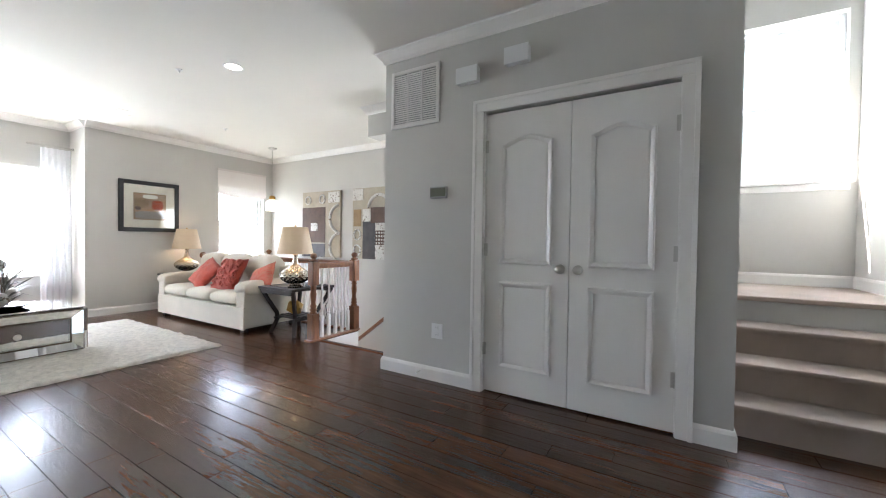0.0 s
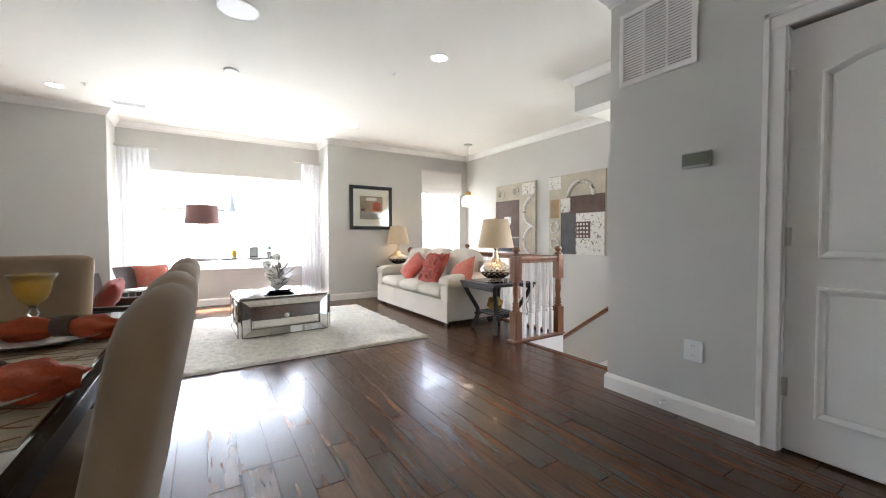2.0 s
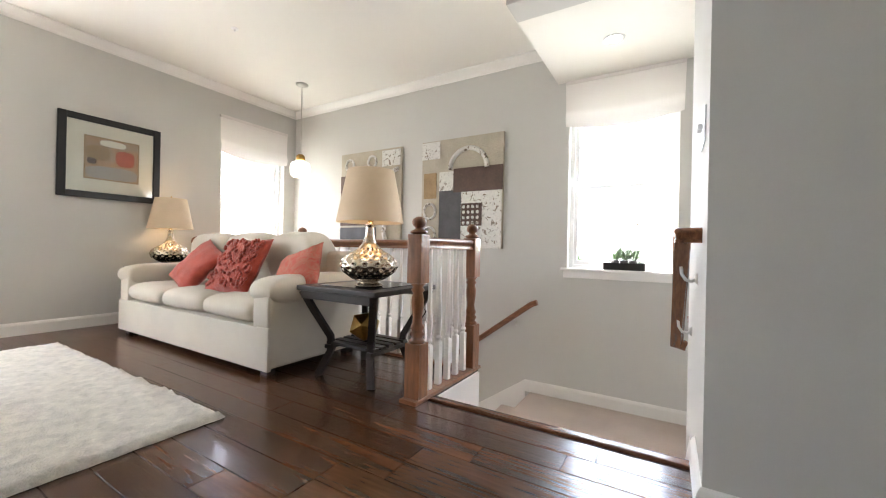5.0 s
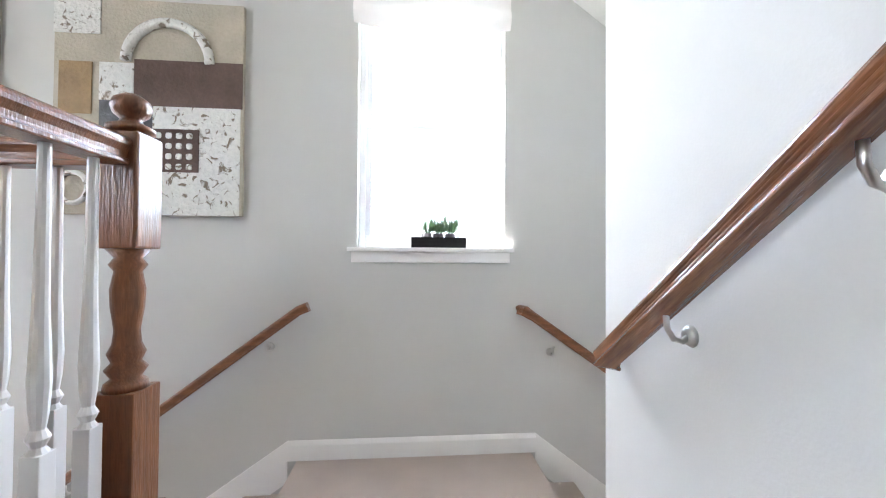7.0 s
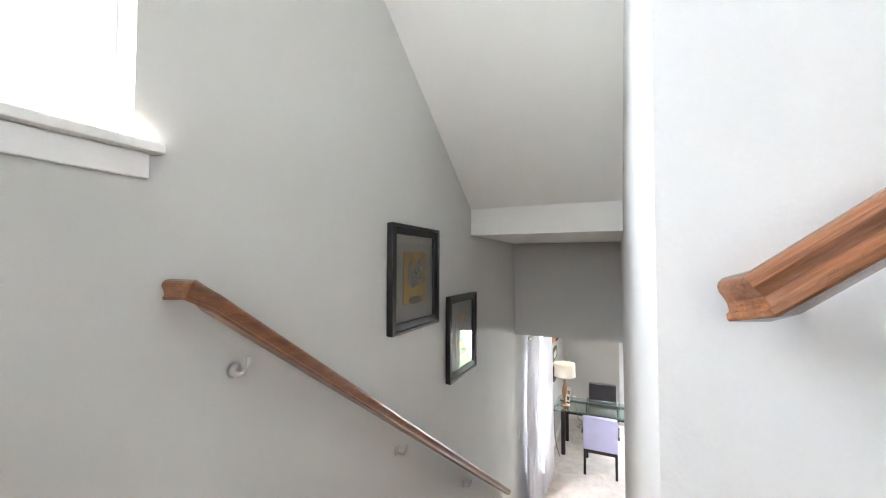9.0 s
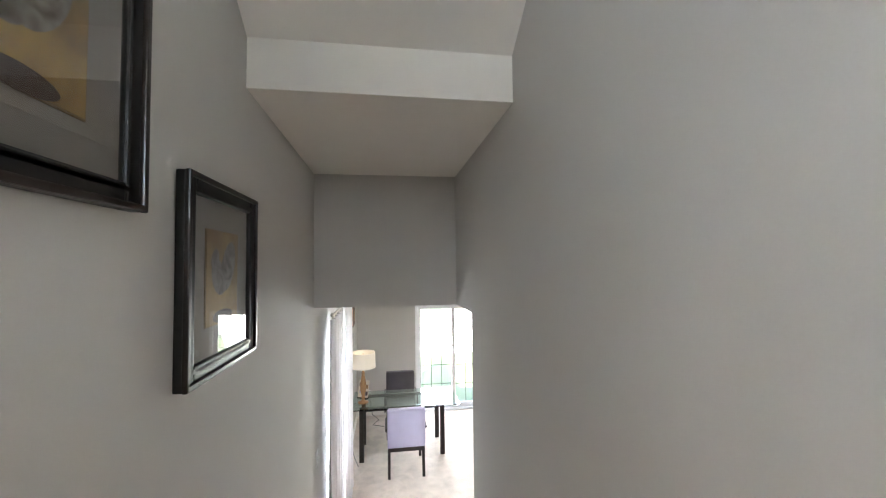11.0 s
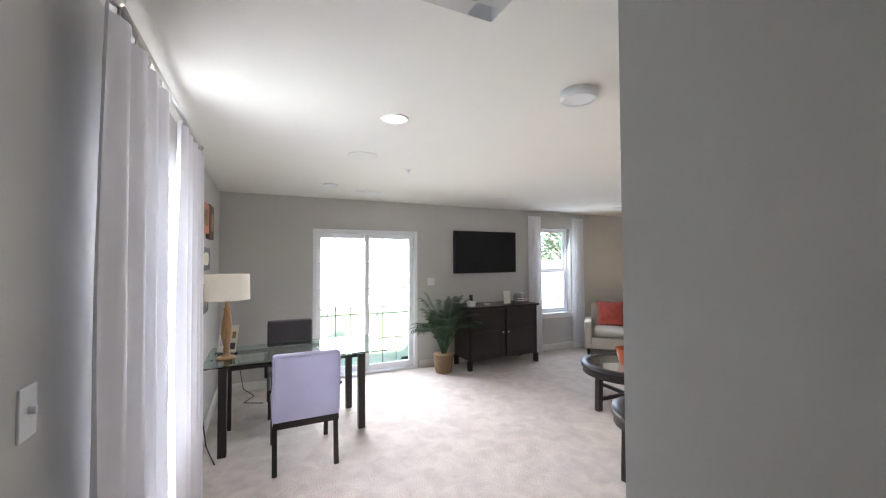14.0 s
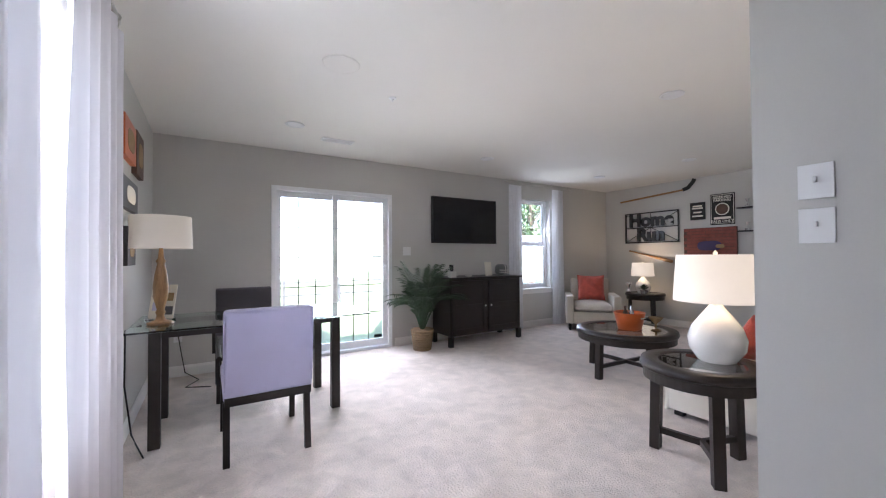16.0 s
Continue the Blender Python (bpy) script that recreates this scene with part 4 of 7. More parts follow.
end_table(pose(-3.95, 2.96, 0))
end_table(pose(-6.62, 3.02, 0))
t = thing("geometric_ornament", "faceted gold glass polyhedron on the table shelf", "ornament", pose(-3.95, 2.93, 0.208))
bm = bmesh.new()
bmesh.ops.create_icosphere(bm, subdivisions=1, radius=0.10, matrix=Matrix.Translation((0, 0, 0.09)) @ Matrix.Rotation(0.5, 4, "Y"))
part("faceted_shell", bm, GOLD, t)
t = thing("lamp_cord", "black lamp cord hanging behind the end table", "cord", pose(-3.70, 3.20, 0))
part("cord", tube([(0, 0, 0.55), (-0.02, 0.0, 0.45), (0.02, 0.01, 0.38), (-0.03, 0.0, 0.30), (0.0, 0.0, 0.22), (-0.06, 0.01, 0.1), (-0.1, 0.02, 0.01)], 0.004, 6), BLACK, t)


# ---- sofa ----
def sofa(m, length, name="sofa", label="cream three-seat sofa with rolled arms", seats=3, mat=LINEN, deep=0.80, seatz=0.46, backz=0.88, armz=0.60, mask=("l", "r")):
    t = thing(name, label, "sofa", m)
    h = length / 2
    part("base", box(-h + 0.02, h - 0.02, -deep + 0.03, -0.02, 0.05, 0.30, bev=0.02), mat, t)
    part("skirt", box(-h, h, -deep, -deep + 0.028, 0.04, 0.30, bev=0.008), mat, t)
    aw = 0.17
    for sx in (-1, 1):
        x0 = sx * (h - aw / 2)
        part("arm", add_box(cushion(aw / 2 + 0.018, deep / 2 + 0.005, 0.095, pose(x0, -deep / 2, armz - 0.085), e=0.18),
                            x0 - aw / 2 + 0.004, x0 + aw / 2 - 0.004, -deep + 0.008, -0.03, 0.05, armz - 0.075, bev=0.02), mat, t, smooth=True)
    part("back_frame", box(-h + 0.05, h - 0.05, -0.22, 0.0, 0.30, backz - 0.12, bev=0.05, seg=4), mat, t)
    w = (length - 2 * aw) / seats
    for k in range(seats):
        x = -h + aw + w * (k + 0.5)
        part("seat_cushion", cushion(w / 2 + 0.012, (deep - 0.18) / 2, 0.088, pose(x, -deep + (deep - 0.18) / 2 - 0.01, seatz - 0.085), e=0.22, seed=k), mat, t, smooth=True)
        part("back_cushion", cushion(w / 2 + 0.01, 0.125, 0.235, pose(x, -0.20, backz - 0.215, 12), e=0.35, seed=k + 4), mat, t, smooth=True)
    for sx in (-1, 1):
        for y in (-deep + 0.07, -0.07):
            part("foot", box(sx * (h - 0.09) - 0.03, sx * (h - 0.09) + 0.03, y - 0.03, y + 0.03, 0.0, 0.05), BLACK, t)
    return t


sofa(pose(-5.39, 3.33, 0), 2.10)


def throw(label, x, y, z, s, rx, rz, mat, name="throw_pillow", ry=0, ruffle=False):
    t = thing(name, label, "pillow", pose(x, y, z))
    m = Euler((radians(rx), radians(ry), radians(rz))).to_matrix().to_4x4()
    bm = pillow(s, 0.075, m, seed=x)
    part("cover", bm, mat, t, smooth=True)
    if ruffle:
        rb = bmesh.new()
        rng = random.Random(4)
        for k in range(150):
            u, v = rng.uniform(-0.85, 0.85) * s, rng.uniform(-0.85, 0.85) * s
            th = 0.075 * max(0.0, (1 - (u / s) ** 2) * (1 - (v / s) ** 2)) ** 0.42
            cushion(0.018, 0.011, 0.010, m @ Matrix.Translation((u, v, th + 0.003)) @ Matrix.Rotation(rng.uniform(0, 3), 4, "Z"), e=0.8, bm=rb, nu=7, nv=4)
        part("ruffle_cover", rb, mat, t, smooth=True, kind="stuff")


throw("coral woven throw pillow leaning on the sofa arm", -5.73, 2.82, 0.61, 0.22, 50, -10, CORAL, ry=18)
throw("ruffled coral throw pillow on the sofa", -5.10, 2.80, 0.635, 0.235, 60, 6, CORAL, ruffle=True)
throw("coral and sand patterned throw pillow on the sofa", -4.50, 2.86, 0.61, 0.19, 54, 14, CORALP, ry=-22)

# ---- rug ----
t = tagged(new("area_rug"), label="ivory shag rug under the seating group", category="rug")
bm = bmesh.new()
nx, ny = 110, 140
RX0, RX1, RY0, RY1 = -6.30, -4.05, -0.95, 2.13
g = [[bm.verts.new((RX0 + (RX1 - RX0) * i / nx + 0.012 * noise.noise(Vector((i * 0.3, j * 0.3, 3))), RY0 + (RY1 - RY0) * j / ny + 0.012 * noise.noise(Vector((i * 0.31, j * 0.3, 9))),
                    0.003 if i in (0, nx) or j in (0, ny) else 0.026 + 0.013 * noise.noise(Vector((i * 0.55, j * 0.55, 1))) + 0.006 * noise.noise(Vector((i * 1.7, j * 1.7, 5)))))
      for j in range(ny + 1)] for i in range(nx + 1)]
for i in range(nx):
    for j in range(ny):
        bm.faces.new((g[i][j], g[i + 1][j], g[i + 1][j + 1], g[i][j + 1]))
part("shag", bm, SHAG, t, smooth=True)

# ---- mirrored coffee table with an arrangement ----
t = thing("coffee_table", "silver mirrored coffee table standing on the ivory rug", "coffee table", pose(-5.28, 0.86, 0.025, 0, 0, 2))
part("body", box(-0.345, 0.345, -0.435, 0.435, 0.0, 0.395, bev=0.004, seg=1), MIRROR, t)
part("tabletop", box(-0.36, 0.36, -0.45, 0.45, 0.395, 0.415, bev=0.006, seg=1), MIRROR, t)


def mitred_side(t, m, hw, z0, z1):
    """Four sloping mirror strips mitred round a recessed panel; local -y faces out."""
    out = [(-hw, z0), (hw, z0), (hw, z1), (-hw, z1)]
    inn = [(-hw + 0.085, z0 + 0.075), (hw - 0.085, z0 + 0.075), (hw - 0.085, z1 - 0.075), (-hw + 0.085, z1 - 0.075)]
    for i in range(4):
        j = (i + 1) % 4
        bm = bmesh.new()
        vs = [bm.verts.new(m @ Vector(v)) for v in ((out[i][0], -0.030, out[i][1]), (out[j][0], -0.030, out[j][1]), (inn[j][0], -0.010, inn[j][1]), (inn[i][0], -0.010, inn[i][1]),
                                                   (out[i][0], 0.0, out[i][1]), (out[j][0], 0.0, out[j][1]), (inn[j][0], 0.0, inn[j][1]), (inn[i][0], 0.0, inn[i][1]))]
        for q in ((0, 1, 2, 3), (4, 7, 6, 5), (0, 4, 5, 1), (2, 6, 7, 3), (1, 5, 6, 2), (0, 3, 7, 4)):
            bm.faces.new([vs[k] for k in q])
        part("bevel_strip", bm, MIRROR, t)
        part("beaded_edge", tube([m @ Vector((inn[i][0], -0.012, inn[i][1])), m @ Vector((inn[j][0], -0.012, inn[j][1]))], 0.005, 6), BRONZE, t)
        part("beaded_edge", tube([m @ Vector((out[i][0], -0.029, out[i][1])), m @ Vector((out[j][0], -0.029, out[j][1]))], 0.004, 6), BRONZE, t)
    return m


BRONZE = material("dark_bronze_bead", (0.20, 0.16, 0.11), 0.35, 1.0, var=0.2)
for m, hw in ((Matrix.Translation((0.345, 0, 0)) @ Matrix.Rotation(radians(90), 4, "Z"), 0.43), (Matrix.Translation((-0.345, 0, 0)) @ Matrix.Rotation(radians(-90), 4, "Z"), 0.43),
              (Matrix.Translation((0, -0.435, 0)), 0.34), (Matrix.Translation((0, 0.435, 0)) @ Matrix.Rotation(radians(180), 4, "Z"), 0.34)):
    mitred_side(t, m, hw, 0.012, 0.388)
d = part("drawer", box(0.345, 0.353, -0.33, 0.33, 0.10, 0.30, bev=0.003, seg=1), MIRROR, t)
part("ring_pull", lathe([(0.02, 0), (0.026, 0.006), (0.018, 0.016), (0.0, 0.02)], 16, Matrix.Translation((0.353, 0, 0.20)) @ Matrix.Rotation(radians(90), 4, "Y")), NICKEL, d, smooth=True)
o = thing("floral_centerpiece", "dark leaf and white ball arrangement on the mirrored table", "centerpiece", pose(-5.30, 0.86, 0.44))
part("bowl", lathe([(0.0, 0.0), (0.12, 0.004), (0.17, 0.03), (0.175, 0.035), (0.12, 0.02), (0.0, 0.016)], 24), SCREEN, o, smooth=True)
rng = random.Random(11)
for k, (x, y, z, r) in enumerate(((0.04, -0.03, 0.085, 0.065), (0.02, -0.085, 0.205, 0.065), (0.0, -0.125, 0.315, 0.05), (0.0, -0.03, 0.395, 0.05), (-0.06, 0.06, 0.12, 0.055))):
    bm = bmesh.new()
    bmesh.ops.create_icosphere(bm, subdivisions=3, radius=r, matrix=Matrix.Translation((x, y, z)))
    for v in bm.verts:
        v.co += v.normal * 0.004 * noise.noise(v.co * 90)
    part("ball", bm, CRACKLE, o, smooth=True)
bm = bmesh.new()
for k in range(90):
    a, tilt, L = rng.uniform(0, 6.28), rng.uniform(-0.05, 0.9), rng.uniform(0.10, 0.24)
    b0 = Vector((0.03 * math.cos(a), 0.03 * math.sin(a), 0.03 + rng.uniform(0, 0.24)))
    d = Vector((math.cos(a) * math.cos(tilt), math.sin(a) * math.cos(tilt), math.sin(tilt)))
    s = d.cross(Vector((0, 0, 1))).normalized() * 0.012
    p = [b0, b0 + d * L * 0.5 + s, b0 + d * L + Vector((0, 0, -0.03)), b0 + d * L * 0.5 - s]
    bm.faces.new([bm.verts.new(q) for q in p])
part("leaves", bm, material("silvered_leaf", (0.13, 0.13, 0.11), 0.4, var=0.4), o)
for k in range(7):
    a = k * 0.9
    part("twig", tube([(0, 0, 0.02), (0.03 * math.cos(a), 0.03 * math.sin(a) - 0.02, 0.2), (0.05 * math.cos(a), 0.05 * math.sin(a) - 0.05, 0.34 + 0.015 * k)], 0.005, 6, taper=0.5), BARK, o)


# ---- swivel armchairs and drum table ----
def swivel_chair(m):
    """Local +y is the front."""
    t = thing("swivel_armchair", "brown leather swivel armchair with riveted metal sides on a chrome pedestal", "armchair", m @ Matrix.Scale(0.88, 4), "pair of leather armchairs")
    part("base_disc", lathe([(0.0, 0.0), (0.25, 0.0), (0.255, 0.008), (0.19, 0.02), (0.10, 0.05), (0.055, 0.085), (0.036, 0.10), (0.034, 0.25), (0.0, 0.26)], 40), CHROME, t, smooth=True)
    part("seat_pan", box(-0.30, 0.30, -0.33, 0.20, 0.25, 0.34, bev=0.035, seg=3), LEATHER, t, smooth=True)
    part("seat_cushion", cushion(0.272, 0.30, 0.07, pose(0, 0.01, 0.385), e=0.45, seed=2), LEATHER, t, smooth=True)
    # a splayed, gently bowed back
    bm, rows = bmesh.new(), []
    for j in range(9):
        v = j / 8
        ring = []
        for side in (0, 1):
            for i in range(13):
                u = (i / 12 * 2 - 1) * (1 if side == 0 else -1)
                hw = 0.25 + 0.085 * v
                y = -0.30 - 0.15 * v + 0.07 * u * u + (0.0 if side == 0 else -0.055 + 0.02 * v)
                ring.append(bm.verts.new((u * hw, y, 0.34 + 0.47 * v + 0.012 * math.sin(math.pi * v) * (1 - u * u))))
        rows.append(ring)
    for a, b in zip(rows, rows[1:]):
        for q in range(26):
            bm.faces.new((a[q], a[(q + 1) % 26], b[(q + 1) % 26], b[q]))
    bm.faces.new(rows[0][::-1])
    bm.faces.new(rows[-1])
    part("backrest", bm, LEATHER, t)
    part("back_shell", box(-0.24, 0.24, -0.40, -0.392, 0.36, 0.60, m=Matrix.Rotation(radians(0), 4, "X"), bev=0.002), NICKEL, t)
    for s in (-1, 1):
        x0, x1 = sorted((s * 0.275, s * 0.345))
        arm = part("arm", box(x0, x1, -0.36, 0.17, 0.30, 0.555, bev=0.012, seg=2), LEATHER, t)
        xs = s * 0.345
        part("side_panel", box(min(xs, xs + s * 0.006), max(xs, xs + s * 0.006), -0.35, 0.13, 0.31, 0.525, bev=0.002), GUNMETAL, arm, "riveted dark metal side panel")
        nb = bmesh.new()
        for yy in (-0.335, -0.21, 0.115):
            for k in range(9):
                bmesh.ops.create_icosphere(nb, subdivisions=1, radius=0.006, matrix=Matrix.Translation((xs + s * 0.007, yy, 0.325 + 0.0235 * k)))
        for k in range(20):
            bmesh.ops.create_icosphere(nb, subdivisions=1, radius=0.006, matrix=Matrix.Translation((xs + s * 0.007, -0.335 + 0.0237 * k, 0.322)))
        part("nailheads", nb, NICKEL, arm)
    return t


GUNMETAL = material("dark_brushed_gunmetal", (0.20, 0.19, 0.19), 0.42, 0.9, var=0.25, scale=8)
CH1, CH2 = (-4.80, -0.42), (-6.17, -0.31)
swivel_chair(pose(CH1[0], CH1[1], 0.022, 0, 0, -14))
swivel_chair(pose(CH2[0], CH2[1], 0.0, 0, 0, -55))
throw("coral pillow in the leather armchair", CH1[0] - 0.02, CH1[1] - 0.13, 0.56, 0.155, 62, -2, CORAL, ry=8)
throw("coral and sand patterned pillow in the leather armchair", CH2[0] - 0.15, CH2[1] - 0.08, 0.57, 0.18, 66, 118, CORALP)
t = thing("drum_table", "chrome wire drum side table between the armchairs", "side table", pose(-5.62, -0.50, 0.025))
part("top", lathe([(0.0, 0.49), (0.20, 0.49), (0.205, 0.50), (0.20, 0.51), (0.0, 0.51)], 40), MIRROR, t, smooth=True)
for z in (0.012, 0.26):
    part("ring", lathe([(0.19, z - 0.008), (0.20, z - 0.008), (0.20, z + 0.008), (0.19, z + 0.008), (0.19, z - 0.008)], 40), CHROME, t)
for k in range(22):
    a = k * 2 * math.pi / 22
    c, s = math.cos(a), math.sin(a)
    part("wire", tube([(0.195 * c, 0.195 * s, 0.0), (0.165 * c, 0.165 * s, 0.25), (0.195 * c, 0.195 * s, 0.49)], 0.005, 6), CHROME, t)

# ---- console in the bay ----
t = thing("console_table", "slim chrome and glass console under the bay window", "console table", pose(-7.14, 0.52, 0))
for x in (-0.14, 0.14):
    for y in (-0.62, 0.62):
        part("leg", box(x - 0.011, x + 0.011, y - 0.011, y + 0.011, 0, 0.74), CHROME, t)
    part("rail", box(x - 0.011, x + 0.011, -0.609, 0.609, 0.72, 0.74), CHROME, t)
part("tabletop", box(-0.17, 0.17, -0.66, 0.66, 0.742, 0.758, bev=0.003), MIRROR, t)
for y in (-0.62, 0.62):
    part("cross_rail", box(-0.129, 0.129, y - 0.008, y + 0.008, 0.10, 0.116), CHROME, t)
l = thing("table_lamp", "slender chrome lamp with a mauve drum shade", "table lamp", pose(-7.14, 0.12, 0.758))
part("base", lathe([(0.0, 0), (0.10, 0), (0.10, 0.012), (0.02, 0.02), (0.0, 0.02)], 32), CHROME, l, smooth=True)
for y in (-0.05, 0.05):
    part("rod", tube([(0, y * 0.6, 0.015), (0, y * 1.3, 0.12), (0, y * 0.9, 0.35), (0, y * 0.5, 0.52)], 0.006, 8), CHROME, l)
add_shade(l, 0.215, 0.205, 0.50, 0.76, SHADEM)
for y, hgt, mat, nm, lab in ((0.52, 0.12, GOLD, "votive_holder", "small gold votive holder on the console"), (0.78, 0.15, GREYP, "photo_frame", "small dark photo frame on the console"),
                        (0.32, 0.08, CERAMIC, "ornament_bowl", "small pale ornament on the console")):
    q = thing(nm, lab, nm.replace("_", " "), pose(-7.14, y, 0.758))
    if nm == "photo_frame":
        part("frame", box(-0.008, 0.008, -0.06, 0.06, 0, hgt, bev=0.003), BLACK, q)
        part("picture", box(0.008, 0.010, -0.045, 0.045, 0.015, hgt - 0.015), GREYP, q)
    else:
        part("body", lathe([(0.0, 0), (0.03, 0), (0.045, hgt * 0.4), (0.035, hgt), (0.03, hgt), (0.0, 0.02)], 20), mat, q, smooth=True)


q = thing("bud_vase", "dark vase with a small leafy sprig on the console", "vase", pose(-7.05, 0.99, 0.758))
part("vase", lathe([(0.0, 0), (0.03, 0), (0.036, 0.05), (0.034, 0.09), (0.028, 0.09), (0.0, 0.03)], 20), SLATE, q, smooth=True)
bm = bmesh.new()
rng = random.Random(8)
for k in range(40):
    a, el = rng.uniform(0, 6.28), rng.uniform(0.4, 1.5)
    b0 = Vector((0.012 * math.cos(a), 0.012 * math.sin(a), 0.09 + rng.uniform(0, 0.06)))
    d = Vector((math.cos(a) * math.cos(el), math.sin(a) * math.cos(el), math.sin(el)))
    s = d.cross(Vector((0.3, 0.1, 1))).normalized() * 0.008
    bm.faces.new([bm.verts.new(v) for v in (b0, b0 + d * 0.03 + s, b0 + d * 0.065, b0 + d * 0.03 - s)])
part("sprig", bm, LEAF2, q)


# ---- curtains and shades ----
def curtain(m, w, h, folds, depth, seed, label, kind="curtain", cloth=None):
    """A hanging pleated panel: local x across, z up from the hem, -y towards the room."""
    t = thing(kind, label, "curtain", m, "sheer curtains")
    bm = bmesh.new()
    nx, nz = folds * 8, 14
    rng = random.Random(seed)
    ph = [rng.uniform(0.7, 1.3) for _ in range(folds + 2)]
    rows = []
    for j in range(nz + 1):
        z = h * j / nz
        row = []
        for i in range(nx + 1):
            u = i / nx
            k = ph[int(u * folds)]
            a = depth * k * (0.55 + 0.45 * (1 - j / nz)) * math.sin(u * folds * 2 * math.pi + 0.35 * math.sin(3 * z + seed))
            row.append(bm.verts.new(((u - 0.5) * w * (1 + 0.05 * (1 - j / nz)), a, z)))
        rows.append(row)
    for a, b in zip(rows, rows[1:]):
        for i in range(nx):
            bm.faces.new((a[i], a[i + 1], b[i + 1], b[i]))
    part("panel", bm, cloth or SHEERT, t, smooth=True)
    for i in range(folds):
        x = (i + 0.5) / folds * w - w / 2
        part("ring", tube([(x, 0, h), (x, -0.004, h + 0.03)], 0.004, 6), NICKEL, t)


SHEERT = bpy.data.materials.new("translucent_sheer")
SHEERT.use_nodes = True
nt = SHEERT.node_tree
pb = nt.nodes["Principled BSDF"]
pb.inputs["Base Color"].default_value = (0.85, 0.85, 0.86, 1)
pb.inputs["Roughness"].default_value = 0.9
tl, mx = nt.nodes.new("ShaderNodeBsdfTranslucent"), nt.nodes.new("ShaderNodeMixShader")
tl.inputs[0].default_value = (0.85, 0.85, 0.87, 1)
wv = nt.nodes.new("ShaderNodeTexNoise")
wv.inputs["Scale"].default_value = 14
mr = nt.nodes.new("ShaderNodeMapRange")
mr.inputs[3].default_value, mr.inputs[4].default_value = 0.24, 0.38
nt.links.new(wv.outputs[0], mr.inputs[0])
nt.links.new(mr.outputs[0], mx.inputs[0])
nt.links.new(pb.outputs[0], mx.inputs[1])
nt.links.new(tl.outputs[0], mx.inputs[2])
nt.links.new(mx.outputs[0], nt.nodes["Material Output"].inputs[0])

LINED = SHEERT.copy()
LINED.name = "lined_white_curtain"
LINED.node_tree.nodes["Map Range"].inputs[3].default_value, LINED.node_tree.nodes["Map Range"].inputs[4].default_value = 0.02, 0.05
LINED.node_tree.nodes["Principled BSDF"].inputs["Base Color"].default_value = (0.84, 0.82, 0.86, 1)


def rod(a, b, label="brushed nickel curtain rod with finials"):
    t = thing("curtain_rod", label, "curtain rod", pose(0, 0, 0))
    a, b = Vector(a), Vector(b)
    d = (b - a).normalized()
    part("pole", tube([a, b], 0.011, 12), NICKEL, t, smooth=True)
    for p, s in ((a, -1), (b, 1)):
        part("finial", tube([p + d * s * 0.0, p + d * s * 0.01, p + d * s * 0.035, p + d * s * 0.06], 0.02, 12, taper=0.5), NICKEL, t, smooth=True)


curtain(pose(BX + 0.16, -0.68, 0.02, 0, 0, 90), 0.36, 2.28, 6, 0.03, 1, "white sheer curtain panel in the bay")
curtain(pose(BX + 0.16, 1.70, 0.02, 0, 0, 90), 0.30, 2.28, 5, 0.03, 2, "white sheer curtain panel in the bay")
rod((BX + 0.16, -0.86, 2.325), (BX + 0.16, -0.46, 2.325))
rod((BX + 0.16, 1.48, 2.325), (BX + 0.16, 1.86, 2.325))
curtain(pose(2.06, EY - 0.10, LF + 0.01, 0, 0, 0), 0.66, 2.31, 4, 0.04, 3, "white curtain panel beside the lower window", cloth=LINED)
curtain(pose(3.10, EY - 0.10, LF + 0.01, 0, 0, 0), 0.78, 2.31, 5, 0.04, 4, "white curtain panel beside the lower window", cloth=LINED)
rod((1.80, EY - 0.10, LF + 2.355), (3.38, EY - 0.10, LF + 2.355))
curtain(pose(5.65, 0.00, LF + 0.01, 0, 0, 90), 0.27, 2.34, 5, 0.025, 5, "white curtain panel at the rear window")
curtain(pose(5.65, -0.98, LF + 0.01, 0, 0, 90), 0.27, 2.34, 5, 0.025, 6, "white curtain panel at the rear window")
rod((5.65, 0.16, LF + 2.385), (5.65, -1.28, LF + 2.385))


def roman(m, w, z0, z1):
    """A soft roman shade with a sagging hem."""
    t = thing("roman_shade", "pale cloth roman shade with a relaxed hem", "window shade", m, "roman shades")
    bm = bmesh.new()
    nx, nz = 24, 22
    rows = []
    for j in range(nz + 1):
        v = j / nz
        row = []
        for i in range(nx + 1):
            u = i / nx * 2 - 1
            sag = 0.055 * (1 - u * u) * (1 - v) ** 2
            bulge = 0.03 * max(0, math.sin((1 - v) * 3.0 * math.pi)) * (1 - v) ** 1.2 * (1 if v < 0.45 else 0.2)
            row.append(bm.verts.new((u * w / 2 * (1 - 0.02 * (1 - v)), -0.022 - bulge, z0 + (z1 - z0) * v - sag)))
        rows.append(row)
    for a, b in zip(rows, rows[1:]):
        for i in range(nx):
            bm.faces.new((a[i], a[i + 1], b[i + 1], b[i]))
    part("cloth", bm, ROMANT, t, smooth=True)
    part("headrail", box(-w / 2, w / 2, -0.03, -0.001, z1 - 0.02, z1 + 0.012), ROMAN, t)


